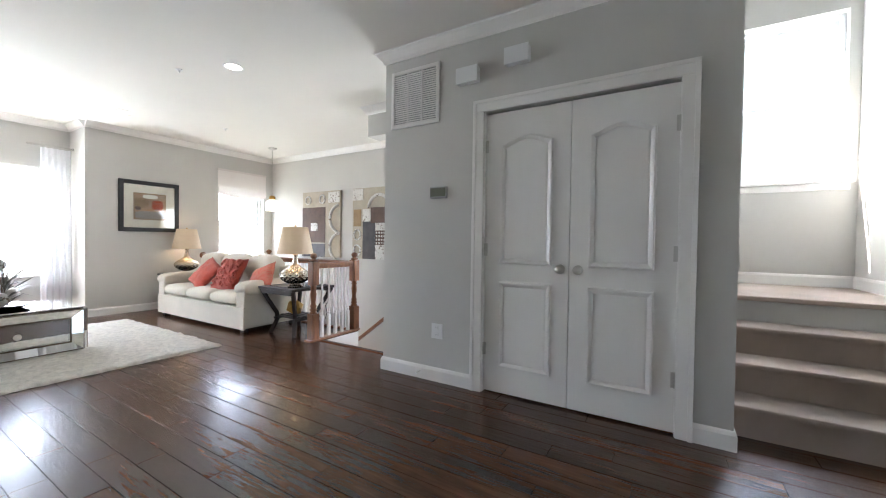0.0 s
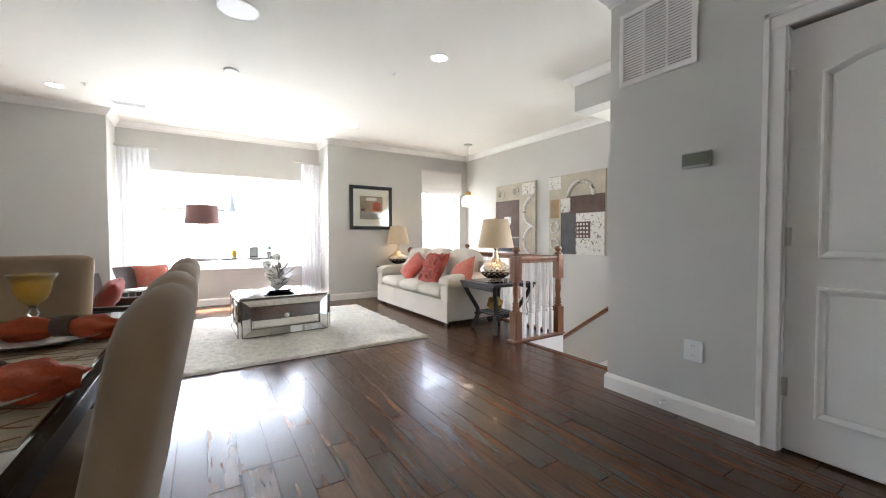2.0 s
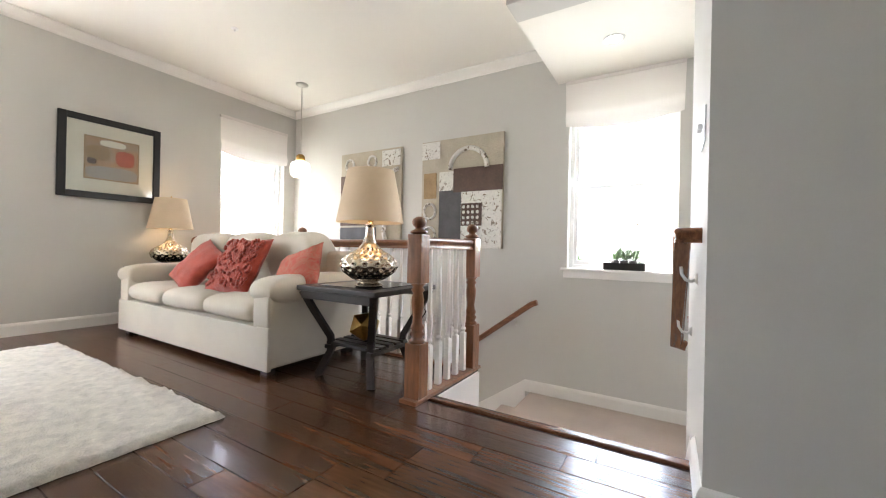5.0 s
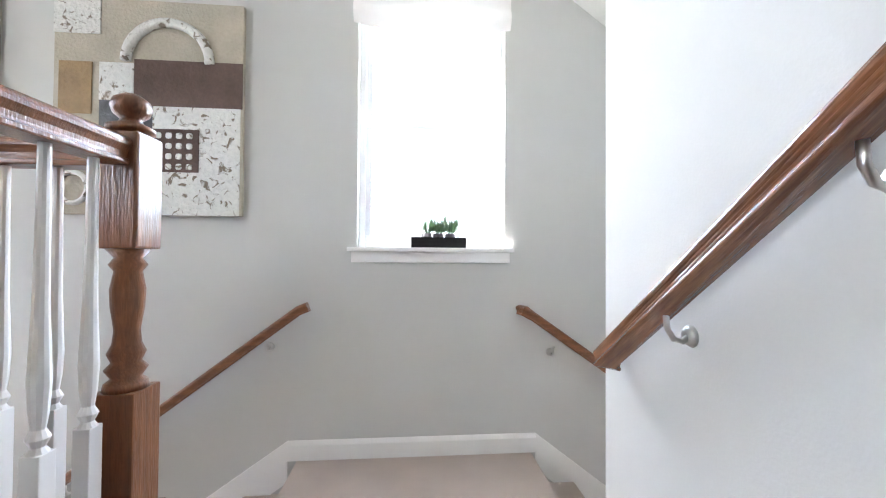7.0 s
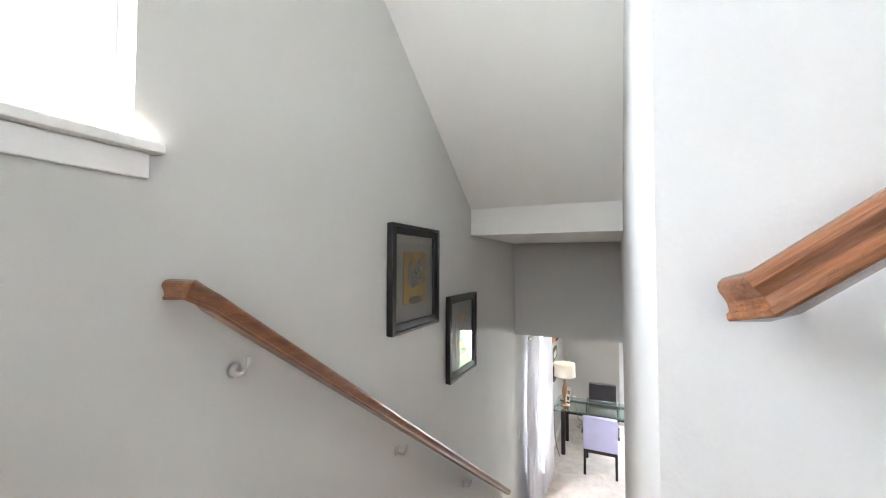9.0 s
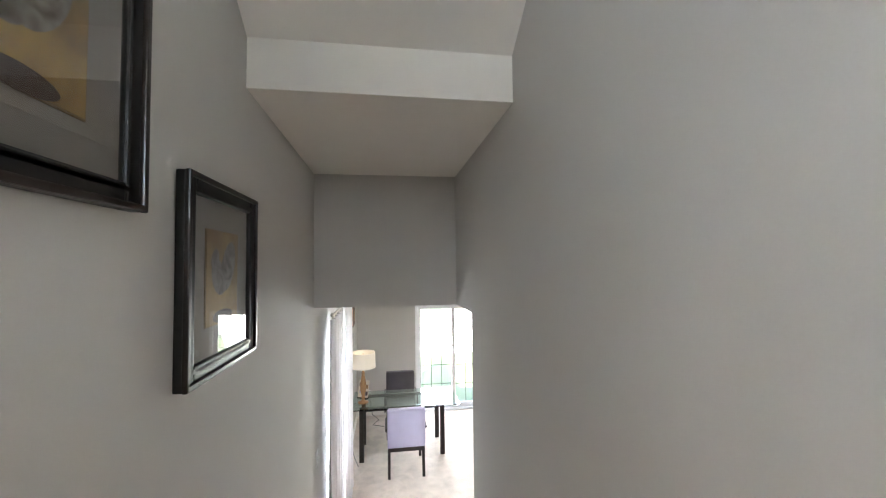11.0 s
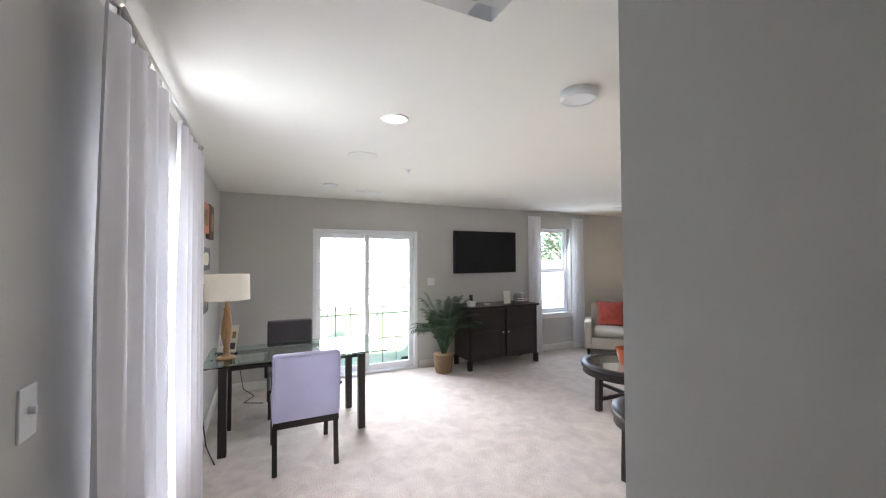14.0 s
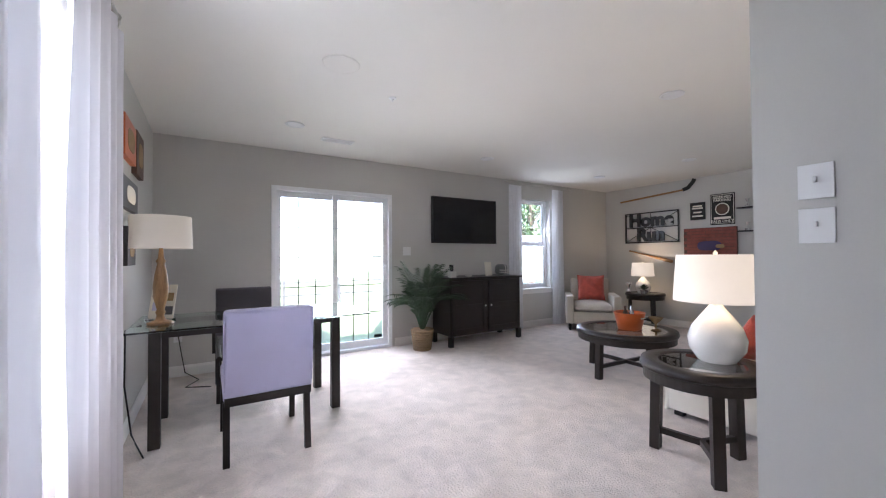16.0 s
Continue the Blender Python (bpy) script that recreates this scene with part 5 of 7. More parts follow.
ROMANT = SHEERT.copy()
ROMANT.name = "translucent_shade_cloth"
ROMANT.node_tree.nodes["Map Range"].inputs[3].default_value, ROMANT.node_tree.nodes["Map Range"].inputs[4].default_value = 0.07, 0.12
ROMANT.node_tree.nodes["Principled BSDF"].inputs["Base Color"].default_value = (0.84, 0.80, 0.77, 1)
ROMANT.node_tree.nodes["Translucent BSDF"].inputs[0].default_value = (0.86, 0.82, 0.79, 1)
roman(pose(-2.70, EY, 0), 0.93, 1.93, 2.325)
roman(pose(FX, 4.09, 0, 0, 0, 90), 0.92, 1.90, 2.33)

# planter on the landing sill
t = thing("herb_planter", "black tray with three small green herb pots on the sill", "planter", pose(-2.66, EY + 0.03, 0.642))
part("tray", add_box(box(-0.16, 0.16, -0.045, 0.045, 0, 0.008), -0.16, 0.16, -0.045, -0.037, 0.008, 0.06), BLACK, t)
part("tray_side", add_box(add_box(box(-0.16, 0.16, 0.037, 0.045, 0.008, 0.06), -0.16, -0.152, -0.037, 0.037, 0.008, 0.06), 0.152, 0.16, -0.037, 0.037, 0.008, 0.06), BLACK, t)
rng = random.Random(5)
for x in (-0.07, 0.0, 0.07):
    p = part("pot", lathe([(0.024, 0.008), (0.034, 0.085), (0.03, 0.085), (0.0, 0.075)], 16, Matrix.Translation((x, 0, 0))), SLATE, t, smooth=True)
    bm = bmesh.new()
    for k in range(260):
        a, el, L = rng.uniform(0, 6.28), rng.uniform(0.35, 1.5), rng.uniform(0.05, 0.17)
        b0 = Vector((x + 0.015 * math.cos(a), 0.015 * math.sin(a), 0.08))
        d = Vector((math.cos(a) * math.cos(el), math.sin(a) * math.cos(el), math.sin(el)))
        s = d.cross(Vector((0.3, 0.1, 1))).normalized() * 0.0021
        bm.faces.new([bm.verts.new(q) for q in (b0 - s, b0 + d * L * 0.6 - s, b0 + d * L, b0 + d * L * 0.6 + s)])
    part("foliage", bm, LEAF2, p)

# pendant over the foyer
t = thing("pendant_light", "small brass pendant lantern on a long stem", "pendant light", pose(-6.05, 4.08, 0))
part("canopy", lathe([(0.07, CZ), (0.07, CZ - 0.012), (0.03, CZ - 0.03), (0.0, CZ - 0.032)], 28), NICKEL, t, smooth=True)
part("stem", tube([(0, 0, CZ - 0.03), (0, 0, 1.86)], 0.005, 8), NICKEL, t)
part("cap", lathe([(0.03, 1.86), (0.05, 1.84), (0.05, 1.80), (0.03, 1.79)], 20), GOLD, t, smooth=True)
part("globe", lathe([(0.04, 1.79), (0.10, 1.76), (0.115, 1.70), (0.11, 1.63), (0.09, 1.60), (0.085, 1.60), (0.105, 1.64), (0.11, 1.70), (0.095, 1.755), (0.036, 1.785), (0.04, 1.79)], 28), GLOBE, t, smooth=True)
part("bulb", lathe([(0.0, 1.65), (0.025, 1.67), (0.02, 1.72), (0.0, 1.74)], 12), BULB, t)


# ---- pictures ----
def framed(m, w, h, label, fw=0.045, mats=((0.03, PAPER),), art=AMBERART, depth=0.03, glass=True, frame_mat=BLACK, category="framed picture", name="framed_picture"):
    """A framed print hanging on a wall: local x across, z up, -y towards the room; centred."""
    t = thing(name, label, category, m)
    for a in ((-w / 2, -w / 2 + fw, -h / 2, h / 2), (w / 2 - fw, w / 2, -h / 2, h / 2), (-w / 2 + fw, w / 2 - fw, h / 2 - fw, h / 2), (-w / 2 + fw, w / 2 - fw, -h / 2, -h / 2 + fw)):
        f = part("frame", box(a[0], a[1], -depth, -0.002, a[2], a[3], bev=0.006), frame_mat, t)
    x, z, y = w / 2 - fw, h / 2 - fw, -0.012
    for wid, mt in mats:
        part("mat_board", box(-x, x, y, y + 0.008, -z, z), mt, t)
        x, z, y = x - wid, z - wid, y - 0.002
    part("print", box(-x, x, y, y + 0.001, -z, z), art, t)
    if glass:
        part("glazing", box(-w / 2 + fw, w / 2 - fw, -0.022, -0.020, -h / 2 + fw, h / 2 - fw), GLASS, t).visible_shadow = False
    return t


framed(pose(FX, 2.63, 1.575, 0, 0, 90), 0.78, 0.76, "rust abstract print with cream mat in a black frame", 0.06, ((0.12, PAPER), (0.012, OCHRE)), RUSTART)
ab = bpy.data.objects["framed_picture"]
for x0, x1, z0, z1, mt in ((-0.20, 0.20, -0.19, -0.07, TAUPEMAT), (-0.20, -0.02, -0.02, 0.12, OCHRE), (0.02, 0.17, -0.05, 0.10, ORANGEC), (-0.10, 0.10, 0.12, 0.18, PAPER), (-0.19, -0.12, -0.06, 0.0, UMBER)):
    part("painted_patch", cushion((x1 - x0) / 2, 0.0012, (z1 - z0) / 2, pose((x0 + x1) / 2, -0.0165, (z0 + z1) / 2), e=0.5, nu=20, nv=10), mt, ab, smooth=True)
fp1 = framed(pose(-0.885, EY, 0.268), 0.55, 0.575, "sepia still life print in a dark stepped frame", 0.055, ((0.088, TAUPEMAT), (0.004, OCHRE)), AMBERART)
fp2 = framed(pose(-0.17, EY, -0.17), 0.53, 0.585, "sepia still life print in a dark stepped frame, reflecting the window", 0.055, ((0.088, TAUPEMAT), (0.004, OCHRE)), AMBERART)

for fp, w, h in ((fp1, 0.55, 0.575), (fp2, 0.53, 0.585)):
    for ins, dep in ((0.0, 0.036), (0.034, 0.026)):
        for a in ((-w / 2 + ins, -w / 2 + ins + 0.014, -h / 2 + ins, h / 2 - ins), (w / 2 - ins - 0.014, w / 2 - ins, -h / 2 + ins, h / 2 - ins), (-w / 2 + ins, w / 2 - ins, h / 2 - ins - 0.014, h / 2 - ins),
                  (-w / 2 + ins, w / 2 - ins, -h / 2 + ins, -h / 2 + ins + 0.014)):
            part("moulding", box(a[0] - 0.001, a[1] + 0.001, -dep - 0.004, -dep + 0.010, a[2] - 0.001, a[3] + 0.001, bev=0.004), UMBERF, fp)
    for cx, cz, rx, rz, turn, mt in ((0.035, 0.035, 0.050, 0.088, 25, SWIRL), (-0.035, 0.0, 0.045, 0.062, -35, SWIRL), (-0.062, 0.055, 0.026, 0.036, 20, SWIRL), (0.0, -0.125, 0.075, 0.022, 0, UMBER)):
        mt4 = Matrix.Translation((cx, -0.0168 - 0.0004 * (cx > 0), cz)) @ Matrix.Rotation(radians(turn), 4, "Y") @ Matrix.Diagonal((rx, 1, rz, 1)) @ Matrix.Rotation(radians(90), 4, "X")
        part("printed_shape", lathe([(0.0, 0.0), (1.0, 0.0), (1.0, -0.0004)], 24, mt4), mt, fp)


def collage(m, label, blocks, rings, arcs, dots):
    """A mixed-media canvas with raised, painted blocks, rings and arcs, given as shares of its width and height."""
    t = thing("wall_canvas", label, "wall art", m, "pair of collage canvases")
    w, h = 0.97, 1.17
    part("canvas", box(-w / 2, w / 2, -0.035, -0.002, -h / 2, h / 2, bev=0.004), CANVAS, t)

    def bl(x0, x1, z0, z1, mat, d=0.006):
        part("painted_block", box(x0 * w - w / 2, x1 * w - w / 2, -0.035 - d, -0.0345, z0 * h - h / 2, z1 * h - h / 2, bev=0.002), mat, t)
    for b in blocks:
        bl(*b)
    for x, z, r in rings:
        part("ring", tube([(x * w - w / 2 + r * math.cos(a), -0.042, z * h - h / 2 + r * 1.1 * math.sin(a)) for a in [2 * math.pi * i / 24 for i in range(25)]], 0.014, 6), CRACKLE, t, smooth=True)
    for x, z, r, a0, a1 in arcs:
        part("arc", tube([(x * w - w / 2 + r * math.cos(a), -0.045, z * h - h / 2 + r * math.sin(a)) for a in [radians(a0 + (a1 - a0) * i / 24) for i in range(25)]], 0.026, 8), CRACKLE, t, smooth=True)
    for x0, z0, nx, nz in dots:
        for i in range(nx):
            for j in range(nz):
                part("dot", cushion(0.017, 0.005, 0.017, pose((x0 + 0.055 * i) * w - w / 2, -0.045, (z0 + 0.048 * j) * h - h / 2), e=0.9, nu=8, nv=5), CRACKLE, t, smooth=True)


collage(pose(-4.24, EY, 1.39), "taupe collage canvas with crackled white, slate and umber blocks",
        ((0.0, 0.24, 0.83, 0.99, CRACKLE), (0.03, 0.20, 0.46, 0.70, OCHRE), (0.24, 0.42, 0.525, 0.70, CRACKLE, 0.009), (0.42, 1.0, 0.505, 0.72, UMBER, 0.008), (0.24, 0.52, 0.0, 0.525, SLATE),
         (0.52, 0.99, 0.0, 0.505, CRACKLE), (0.525, 0.77, 0.20, 0.40, UMBER, 0.010)),
        ((0.115, 0.34, 0.075), (0.115, 0.12, 0.075)), ((0.60, 0.71, 0.215, 0, 180),), ((0.555, 0.225, 4, 4),))
collage(pose(-5.50, EY, 1.39), "taupe collage canvas with half rings and an umber block",
        ((0.70, 0.98, 0.82, 0.98, CRACKLE), (0.0, 0.62, 0.22, 0.76, UMBER), (0.0, 0.62, 0.0, 0.20, SLATE), (0.24, 0.42, 0.40, 0.52, CRACKLE, 0.010)),
        ((0.16, 0.87, 0.065), (0.54, 0.88, 0.065)), ((1.0, 0.58, 0.24, 100, 255), (1.0, 0.16, 0.24, 95, 250)), ())
t = thing("metal_wall_sculpture", "black scrolled metal wall sculpture", "wall art", pose(-6.80, PY, 1.95, 0, 0, 180))
for k in range(6):
    z = -0.28 + 0.11 * k
    part("scroll", tube([((0.05 + 0.05 * i / 24) * math.cos(i * 0.4 + k) + 0.06 * (-1) ** k, -0.03, z + (0.05 + 0.04 * i / 24) * math.sin(i * 0.4 + k)) for i in range(25)], 0.006, 6), BLACK, t)
t = thing("coral_ornament", "golden branching coral ornament on the dining side", "ornament", pose(-3.55, -1.35, 0.76))
for k in range(14):
    a = k * 2.4
    part("branch", tube([(0, 0, 0.03), (0.05 * math.cos(a), 0.05 * math.sin(a), 0.15), (0.12 * math.cos(a), 0.12 * math.sin(a), 0.24 + 0.012 * k)], 0.008, 6, taper=0.5), GOLD, t)
part("foot", lathe([(0.06, 0), (0.06, 0.03), (0.02, 0.05)], 16), GOLD, t)
t = thing("sideboard", "espresso wood sideboard by the party wall", "sideboard", pose(-3.55, -1.62, 0))
part("body", box(-0.7, 0.7, -0.38, 0.38, 0.1, 0.74, bev=0.006), ESPRESSO, t)
part("tabletop", box(-0.72, 0.72, -0.40, 0.40, 0.74, 0.76, bev=0.004), ESPRESSO, t)
for x in (-0.65, 0.65):
    for y in (-0.33, 0.33):
        part("leg", box(x - 0.025, x + 0.025, y - 0.025, y + 0.025, 0, 0.1), ESPRESSO, t)

# ---- dining set ----
t = thing("dining_table", "long espresso dining table laid for dinner", "dining table", pose(-1.66, -0.56, 0))
part("tabletop", box(-0.90, 0.86, -0.49, 0.478, 0.72, 0.76, bev=0.006), POLISHED, t)
for x in (-0.78, 0.78):
    for y in (-0.41, 0.41):
        part("leg", box(x - 0.045, x + 0.045, y - 0.045, y + 0.045, 0, 0.72, bev=0.006), ESPRESSO, t)
for y in (-0.43, 0.43):
    part("apron", box(-0.73, 0.73, y - 0.012, y + 0.012, 0.62, 0.72), ESPRESSO, t)


def dining_chair(m, hw0=0.235, square=False):
    """Local +y is the back of the chair."""
    t = thing("dining_chair", "taupe upholstered dining chair with a tall square back" if square else "taupe upholstered dining chair with a rolled, channelled back", "dining chair", m, "dining chairs")
    part("seat", cushion(hw0 + 0.01, 0.235, 0.07, pose(0, -0.25, 0.44), e=0.3), BROWNF, t, smooth=True)
    n, k, q = 30, 26, 8
    bm, rings = bmesh.new(), []
    for i in range(n + 1):
        u = i / n * 2 - 1
        top = 0.975 if square else 0.975 - 0.050 * abs(u) ** 2.4
        edge = (1 - abs(u) ** 9) ** 0.5 if abs(u) < 1 else 0.0
        lobe = 0.0 if square else 0.014 * abs(math.cos(u * math.pi * 1.5)) ** 0.6
        ring = []
        # up the back, over the rolled top and down the front
        for j in range(k + 1):
            z = 0.36 + (top - 0.04 - 0.36) * j / k
            ring.append((0.0, z))
        r = 0.036 + lobe * 0.5
        for a in range(1, q):
            an = math.pi * a / q
            ring.append((-r + r * math.cos(an), top - 0.04 + (0.04 + lobe) * math.sin(an)))
        for j in range(k, -1, -1):
            ring.append((-2 * r, 0.36 + (top - 0.04 - 0.36) * j / k))
        rings.append([bm.verts.new((u * hw0 * (0.94 + 0.06 * (z - 0.36) / 0.6), -0.036 + 0.187 * (z - 0.36) - 0.02 * (0 if square else u * u) - 0.036 + (y + 0.036) * (0.35 + 0.65 * edge),
                                    z - (1 - edge) * 0.02)) for y, z in ring])
    for a, b in zip(rings, rings[1:]):
        m2 = len(a)
        for x in range(m2):
            bm.faces.new((a[x], a[(x + 1) % m2], b[(x + 1) % m2], b[x]))
    bm.faces.new(rings[0][::-1])
    bm.faces.new(rings[-1])
    back = part("backrest", bm, BROWNF, t, smooth=True)
    if square:
        for x in (-0.1, 0.1):
            part("tuft_button", cushion(0.012, 0.008, 0.012, pose(x, -0.06, 0.80), e=0.9, nu=10, nv=6), BROWNF, back)
    for x in (-0.20, 0.20):
        part("leg", tube([(x, -0.11, 0.40), (x, -0.10, 0.0)], 0.024, 8, taper=0.7), ESPRESSO, t)
        part("leg", tube([(x, -0.43, 0.40), (x, -0.44, 0.0)], 0.022, 8, taper=0.7), ESPRESSO, t)
    return t


c0 = dining_chair(pose(-1.47, 0.05, 0))
copy_thing(c0, pose(-2.06, 0.05, 0))
dining_chair(pose(-2.90, -0.56, 0, 0, 0, 90), 0.268, True)
for px in (-1.61, -2.09):
    t = thing("placemat", "tan lattice-patterned placemat on the dining table", "placemat", pose(px, -0.26, 0.76), "placemats")
    part("cloth", box(-0.235, 0.235, -0.17, 0.17, 0, 0.003), MAT, t)
    bm = bmesh.new()
    for i in range(7):
        for sg in (-1, 1):
            pts = [(-0.225 + 0.075 * i + sg * 0.0185 * math.cos(q * math.pi / 8), -0.166 + 0.332 * q / 32, 0.0032) for q in range(33)]
            sweep([(-0.0022, 0), (0.0022, 0), (0.0022, 0.0006), (-0.0022, 0.0006)], [v for v in pts if abs(v[0]) < 0.234] if i in (0, 6) else pts, bm=bm)
    part("lattice", bm, MATL, t)
    t = thing("dinner_plate", "white china dinner plate on a placemat", "plate", pose(px, -0.24, 0.764), "plates")
    part("plate", lathe([(0.0, 0.0), (0.08, 0.0), (0.15, 0.02), (0.153, 0.023), (0.08, 0.006), (0.0, 0.005)], 40), CERAMIC, t, smooth=True)
    t = thing("napkin", "orange cloth napkin in a dark ring on the plate", "napkin", pose(px, -0.20, 0.795, 0, 0, 68), "napkins")
    for s in (-1, 1):
        fb, rows, nr, nu = bmesh.new(), [], 12, 30
        for j in range(nr + 1):
            v = j / nr
            wdt = 0.018 + 0.036 * math.sin(min(1.0, v * 1.25) * math.pi / 2) ** 1.2 * (1 if v < 0.7 else 1 - 0.5 * ((v - 0.7) / 0.3) ** 2)
            hgt = 0.018 + 0.014 * math.sin(math.pi * v)
            row = []
            for i in range(nu):
                a = 2 * math.pi * i / nu
                fold = 1 + 0.34 * v * math.sin(a * 5 + s + 2.5 * noise.noise(Vector((a, v * 3, s))))
                row.append(fb.verts.new((s * (0.012 + (0.125 if s > 0 else 0.145) * v + 0.010 * v * math.sin(a * 3)), wdt * math.cos(a) * fold, 0.004 + hgt * math.sin(a) * fold - 0.006 * v)))
            rows.append(row)
        for a, b in zip(rows, rows[1:]):
            for i in range(nu):
                fb.faces.new((a[i], a[(i + 1) % nu], b[(i + 1) % nu], b[i]))
        fb.faces.new(rows[0][::-1])
        fb.faces.new(rows[-1])
        part("fold", fb, ORANGEC, t, smooth=True)
    part("napkin_ring", lathe([(0.022, -0.022), (0.03, -0.022), (0.03, 0.022), (0.022, 0.022), (0.022, -0.022)], 20, Matrix.Rotation(radians(90), 4, "Y") @ Matrix.Translation((-0.008, 0, 0))), UMBER, t, smooth=True)
t = thing("goblet", "amber and gold glass goblet on the dining table", "goblet", pose(-2.43, -0.355, 0.76) @ Matrix.Scale(0.82, 4))
part("foot", lathe([(0.0, 0), (0.045, 0), (0.045, 0.004), (0.012, 0.012), (0.012, 0.03), (0.02, 0.045), (0.012, 0.06), (0.012, 0.075)], 24), GLASS, t, smooth=True)
part("bowl", lathe([(0.012, 0.075), (0.04, 0.10), (0.056, 0.14), (0.06, 0.175), (0.078, 0.205), (0.075, 0.205), (0.056, 0.175), (0.052, 0.14), (0.036, 0.105), (0.0, 0.085)], 28), AMBERGLASS, t, smooth=True)

# ---- lower room: desk group ----
t = thing("glass_desk", "glass-topped desk on square dark metal legs", "desk", pose(4.38, 3.90, LF))
part("tabletop", box(-0.40, 0.40, -0.80, 0.76, 0.742, 0.754, bev=0.002), GREENGLASS, t).visible_shadow = False
for x, y in ((-0.30, 0.61), (-0.25, -0.55), (0.30, -0.54), (0.24, 0.61)):
    part("leg", box(x - 0.032, x + 0.032, y - 0.032, y + 0.032, 0, 0.738, bev=0.003), ESPRESSO, t)
for x in (-0.28, 0.27):
    part("rail", box(x - 0.02, x + 0.02, -0.51, 0.58, 0.69, 0.73), ESPRESSO, t)


def parsons(m, mat, label):
    """An upholstered side chair: local +x is the front."""
    t = thing("desk_chair", label, "chair", m, "desk chairs")
    part("seat", box(-0.24, 0.27, -0.245, 0.245, 0.385, 0.47, bev=0.025, seg=3), mat, t, smooth=True)
    part("backrest", box(-0.285, -0.20, -0.245, 0.245, 0.40, 0.93, bev=0.028, seg=3, m=Matrix.Rotation(radians(-5), 4, "Y")), mat, t, smooth=True)
    part("seat_frame", box(-0.25, 0.26, -0.235, 0.235, 0.345, 0.386), ESPRESSO, t)
    part("rear_rail", box(-0.325, -0.252, -0.238, 0.238, 0.355, 0.405, bev=0.004), ESPRESSO, t)
    part("piping", tube([(-0.318, -0.24, 0.44), (-0.365, -0.24, 0.90), (-0.368, 0.24, 0.90), (-0.318, 0.24, 0.44)], 0.005, 6), mat, t)
    for x, y, dx in ((-0.235, -0.225, -0.05), (-0.235, 0.225, -0.05), (0.25, -0.225, 0.02), (0.25, 0.225, 0.02)):
        part("leg", sweep([(-0.018, -0.018), (0.018, -0.018), (0.018, 0.018), (-0.018, 0.018)], [(x, y, 0.36), (x + dx, y, 0.0)], up=(0, 1, 0)), ESPRESSO, t)
    for y in (-0.262, 0.262):
        part("arm", tube([(-0.25, y, 0.62), (0.12, y, 0.62), (0.2, y, 0.40)], 0.014, 8), ESPRESSO, t)
    return t


parsons(pose(3.86, 3.905, LF), LILAC, "lavender upholstered desk chair with dark legs, back to the stairs")
parsons(pose(4.98, 3.92, LF, 0, 0, 180), CHARCOAL, "charcoal upholstered desk chair behind the glass desk")
l = thing("table_lamp", "turned honey wood lamp with a pale drum shade on the desk", "table lamp", pose(4.28, 4.50, LF + 0.754))
part("base", lathe([(0.0, 0), (0.075, 0), (0.078, 0.012), (0.06, 0.02), (0.03, 0.03), (0.022, 0.06), (0.03, 0.08), (0.022, 0.10), (0.042, 0.18), (0.046, 0.25), (0.036, 0.34), (0.022, 0.41), (0.03, 0.43),
                    (0.018, 0.45), (0.012, 0.52), (0.0, 0.52)], 28), HONEY, l, smooth=True)
add_shade(l, 0.182, 0.175, 0.515, 0.735, SHADED)
t = thing("brochure_stand", "clear stand with printed brochures on the desk", "brochure", pose(4.47, 4.52, LF + 0.754, 0, 0, -115))
part("holder", box(-0.09, 0.09, -0.02, 0.03, 0, 0.012), GLASS, t)
part("leaflet", box(-0.085, 0.085, 0.0, 0.004, 0.012, 0.26, m=Matrix.Rotation(radians(-14), 4, "X")), PAPER, t)
for k, (x, z, mt) in enumerate(((-0.04, 0.20, SLATE), (0.035, 0.17, OCHRE), (-0.03, 0.10, LILAC), (0.04, 0.07, SLATE))):
    part("photo", box(x - 0.035, x + 0.035, -0.002, 0.0, z - 0.03, z + 0.03, m=Matrix.Rotation(radians(-14), 4, "X")), mt, t)
t = thing("power_cord", "black power cord trailing to the outlet", "cord", pose(0, 0, 0))
part("cord", tube([(5.735, 4.48, -2.5), (5.70, 4.46, -2.62), (5.66, 4.42, -2.85), (5.5, 4.3, LF + 0.008), (5.3, 4.4, LF + 0.008), (5.2, 4.2, LF + 0.008)], 0.005, 6), BLACK, t)
t = thing("power_cord", "black cord hanging from the desk lamp", "cord", pose(0, 0, 0))
part("cord", tube([(4.25, 4.60, LF + 0.757), (4.2, 4.675, LF + 0.74), (4.15, 4.67, LF + 0.4), (4.05, 4.62, LF + 0.12), (3.95, 4.55, LF + 0.008), (4.2, 4.62, LF + 0.008)], 0.005, 6), BLACK, t)

# television, cabinet, plant
t = thing("television", "black flat television on the wall, switched off", "television", pose(5.75, 0.96, -1.18, 0, 0, -90))
part("bezel", box(-0.58, 0.58, -0.075, -0.03, -0.335, 0.335, bev=0.006), BLACK, t)
part("screen", box(-0.56, 0.56, -0.0765, -0.075, -0.315, 0.318), SCREEN, t)
part("wall_bracket", box(-0.2, 0.2, -0.03, -0.001, -0.15, 0.15), GREYP, t)
t = thing("media_cabinet", "black distressed two-door media cabinet on legs", "cabinet", pose(5.47, 0.91, LF))
part("body", box(-0.22, 0.24, -0.61, 0.61, 0.14, 0.89, bev=0.004), ESPRESSO, t)
part("tabletop", box(-0.255, 0.265, -0.64, 0.64, 0.89, 0.915, bev=0.005), ESPRESSO, t)
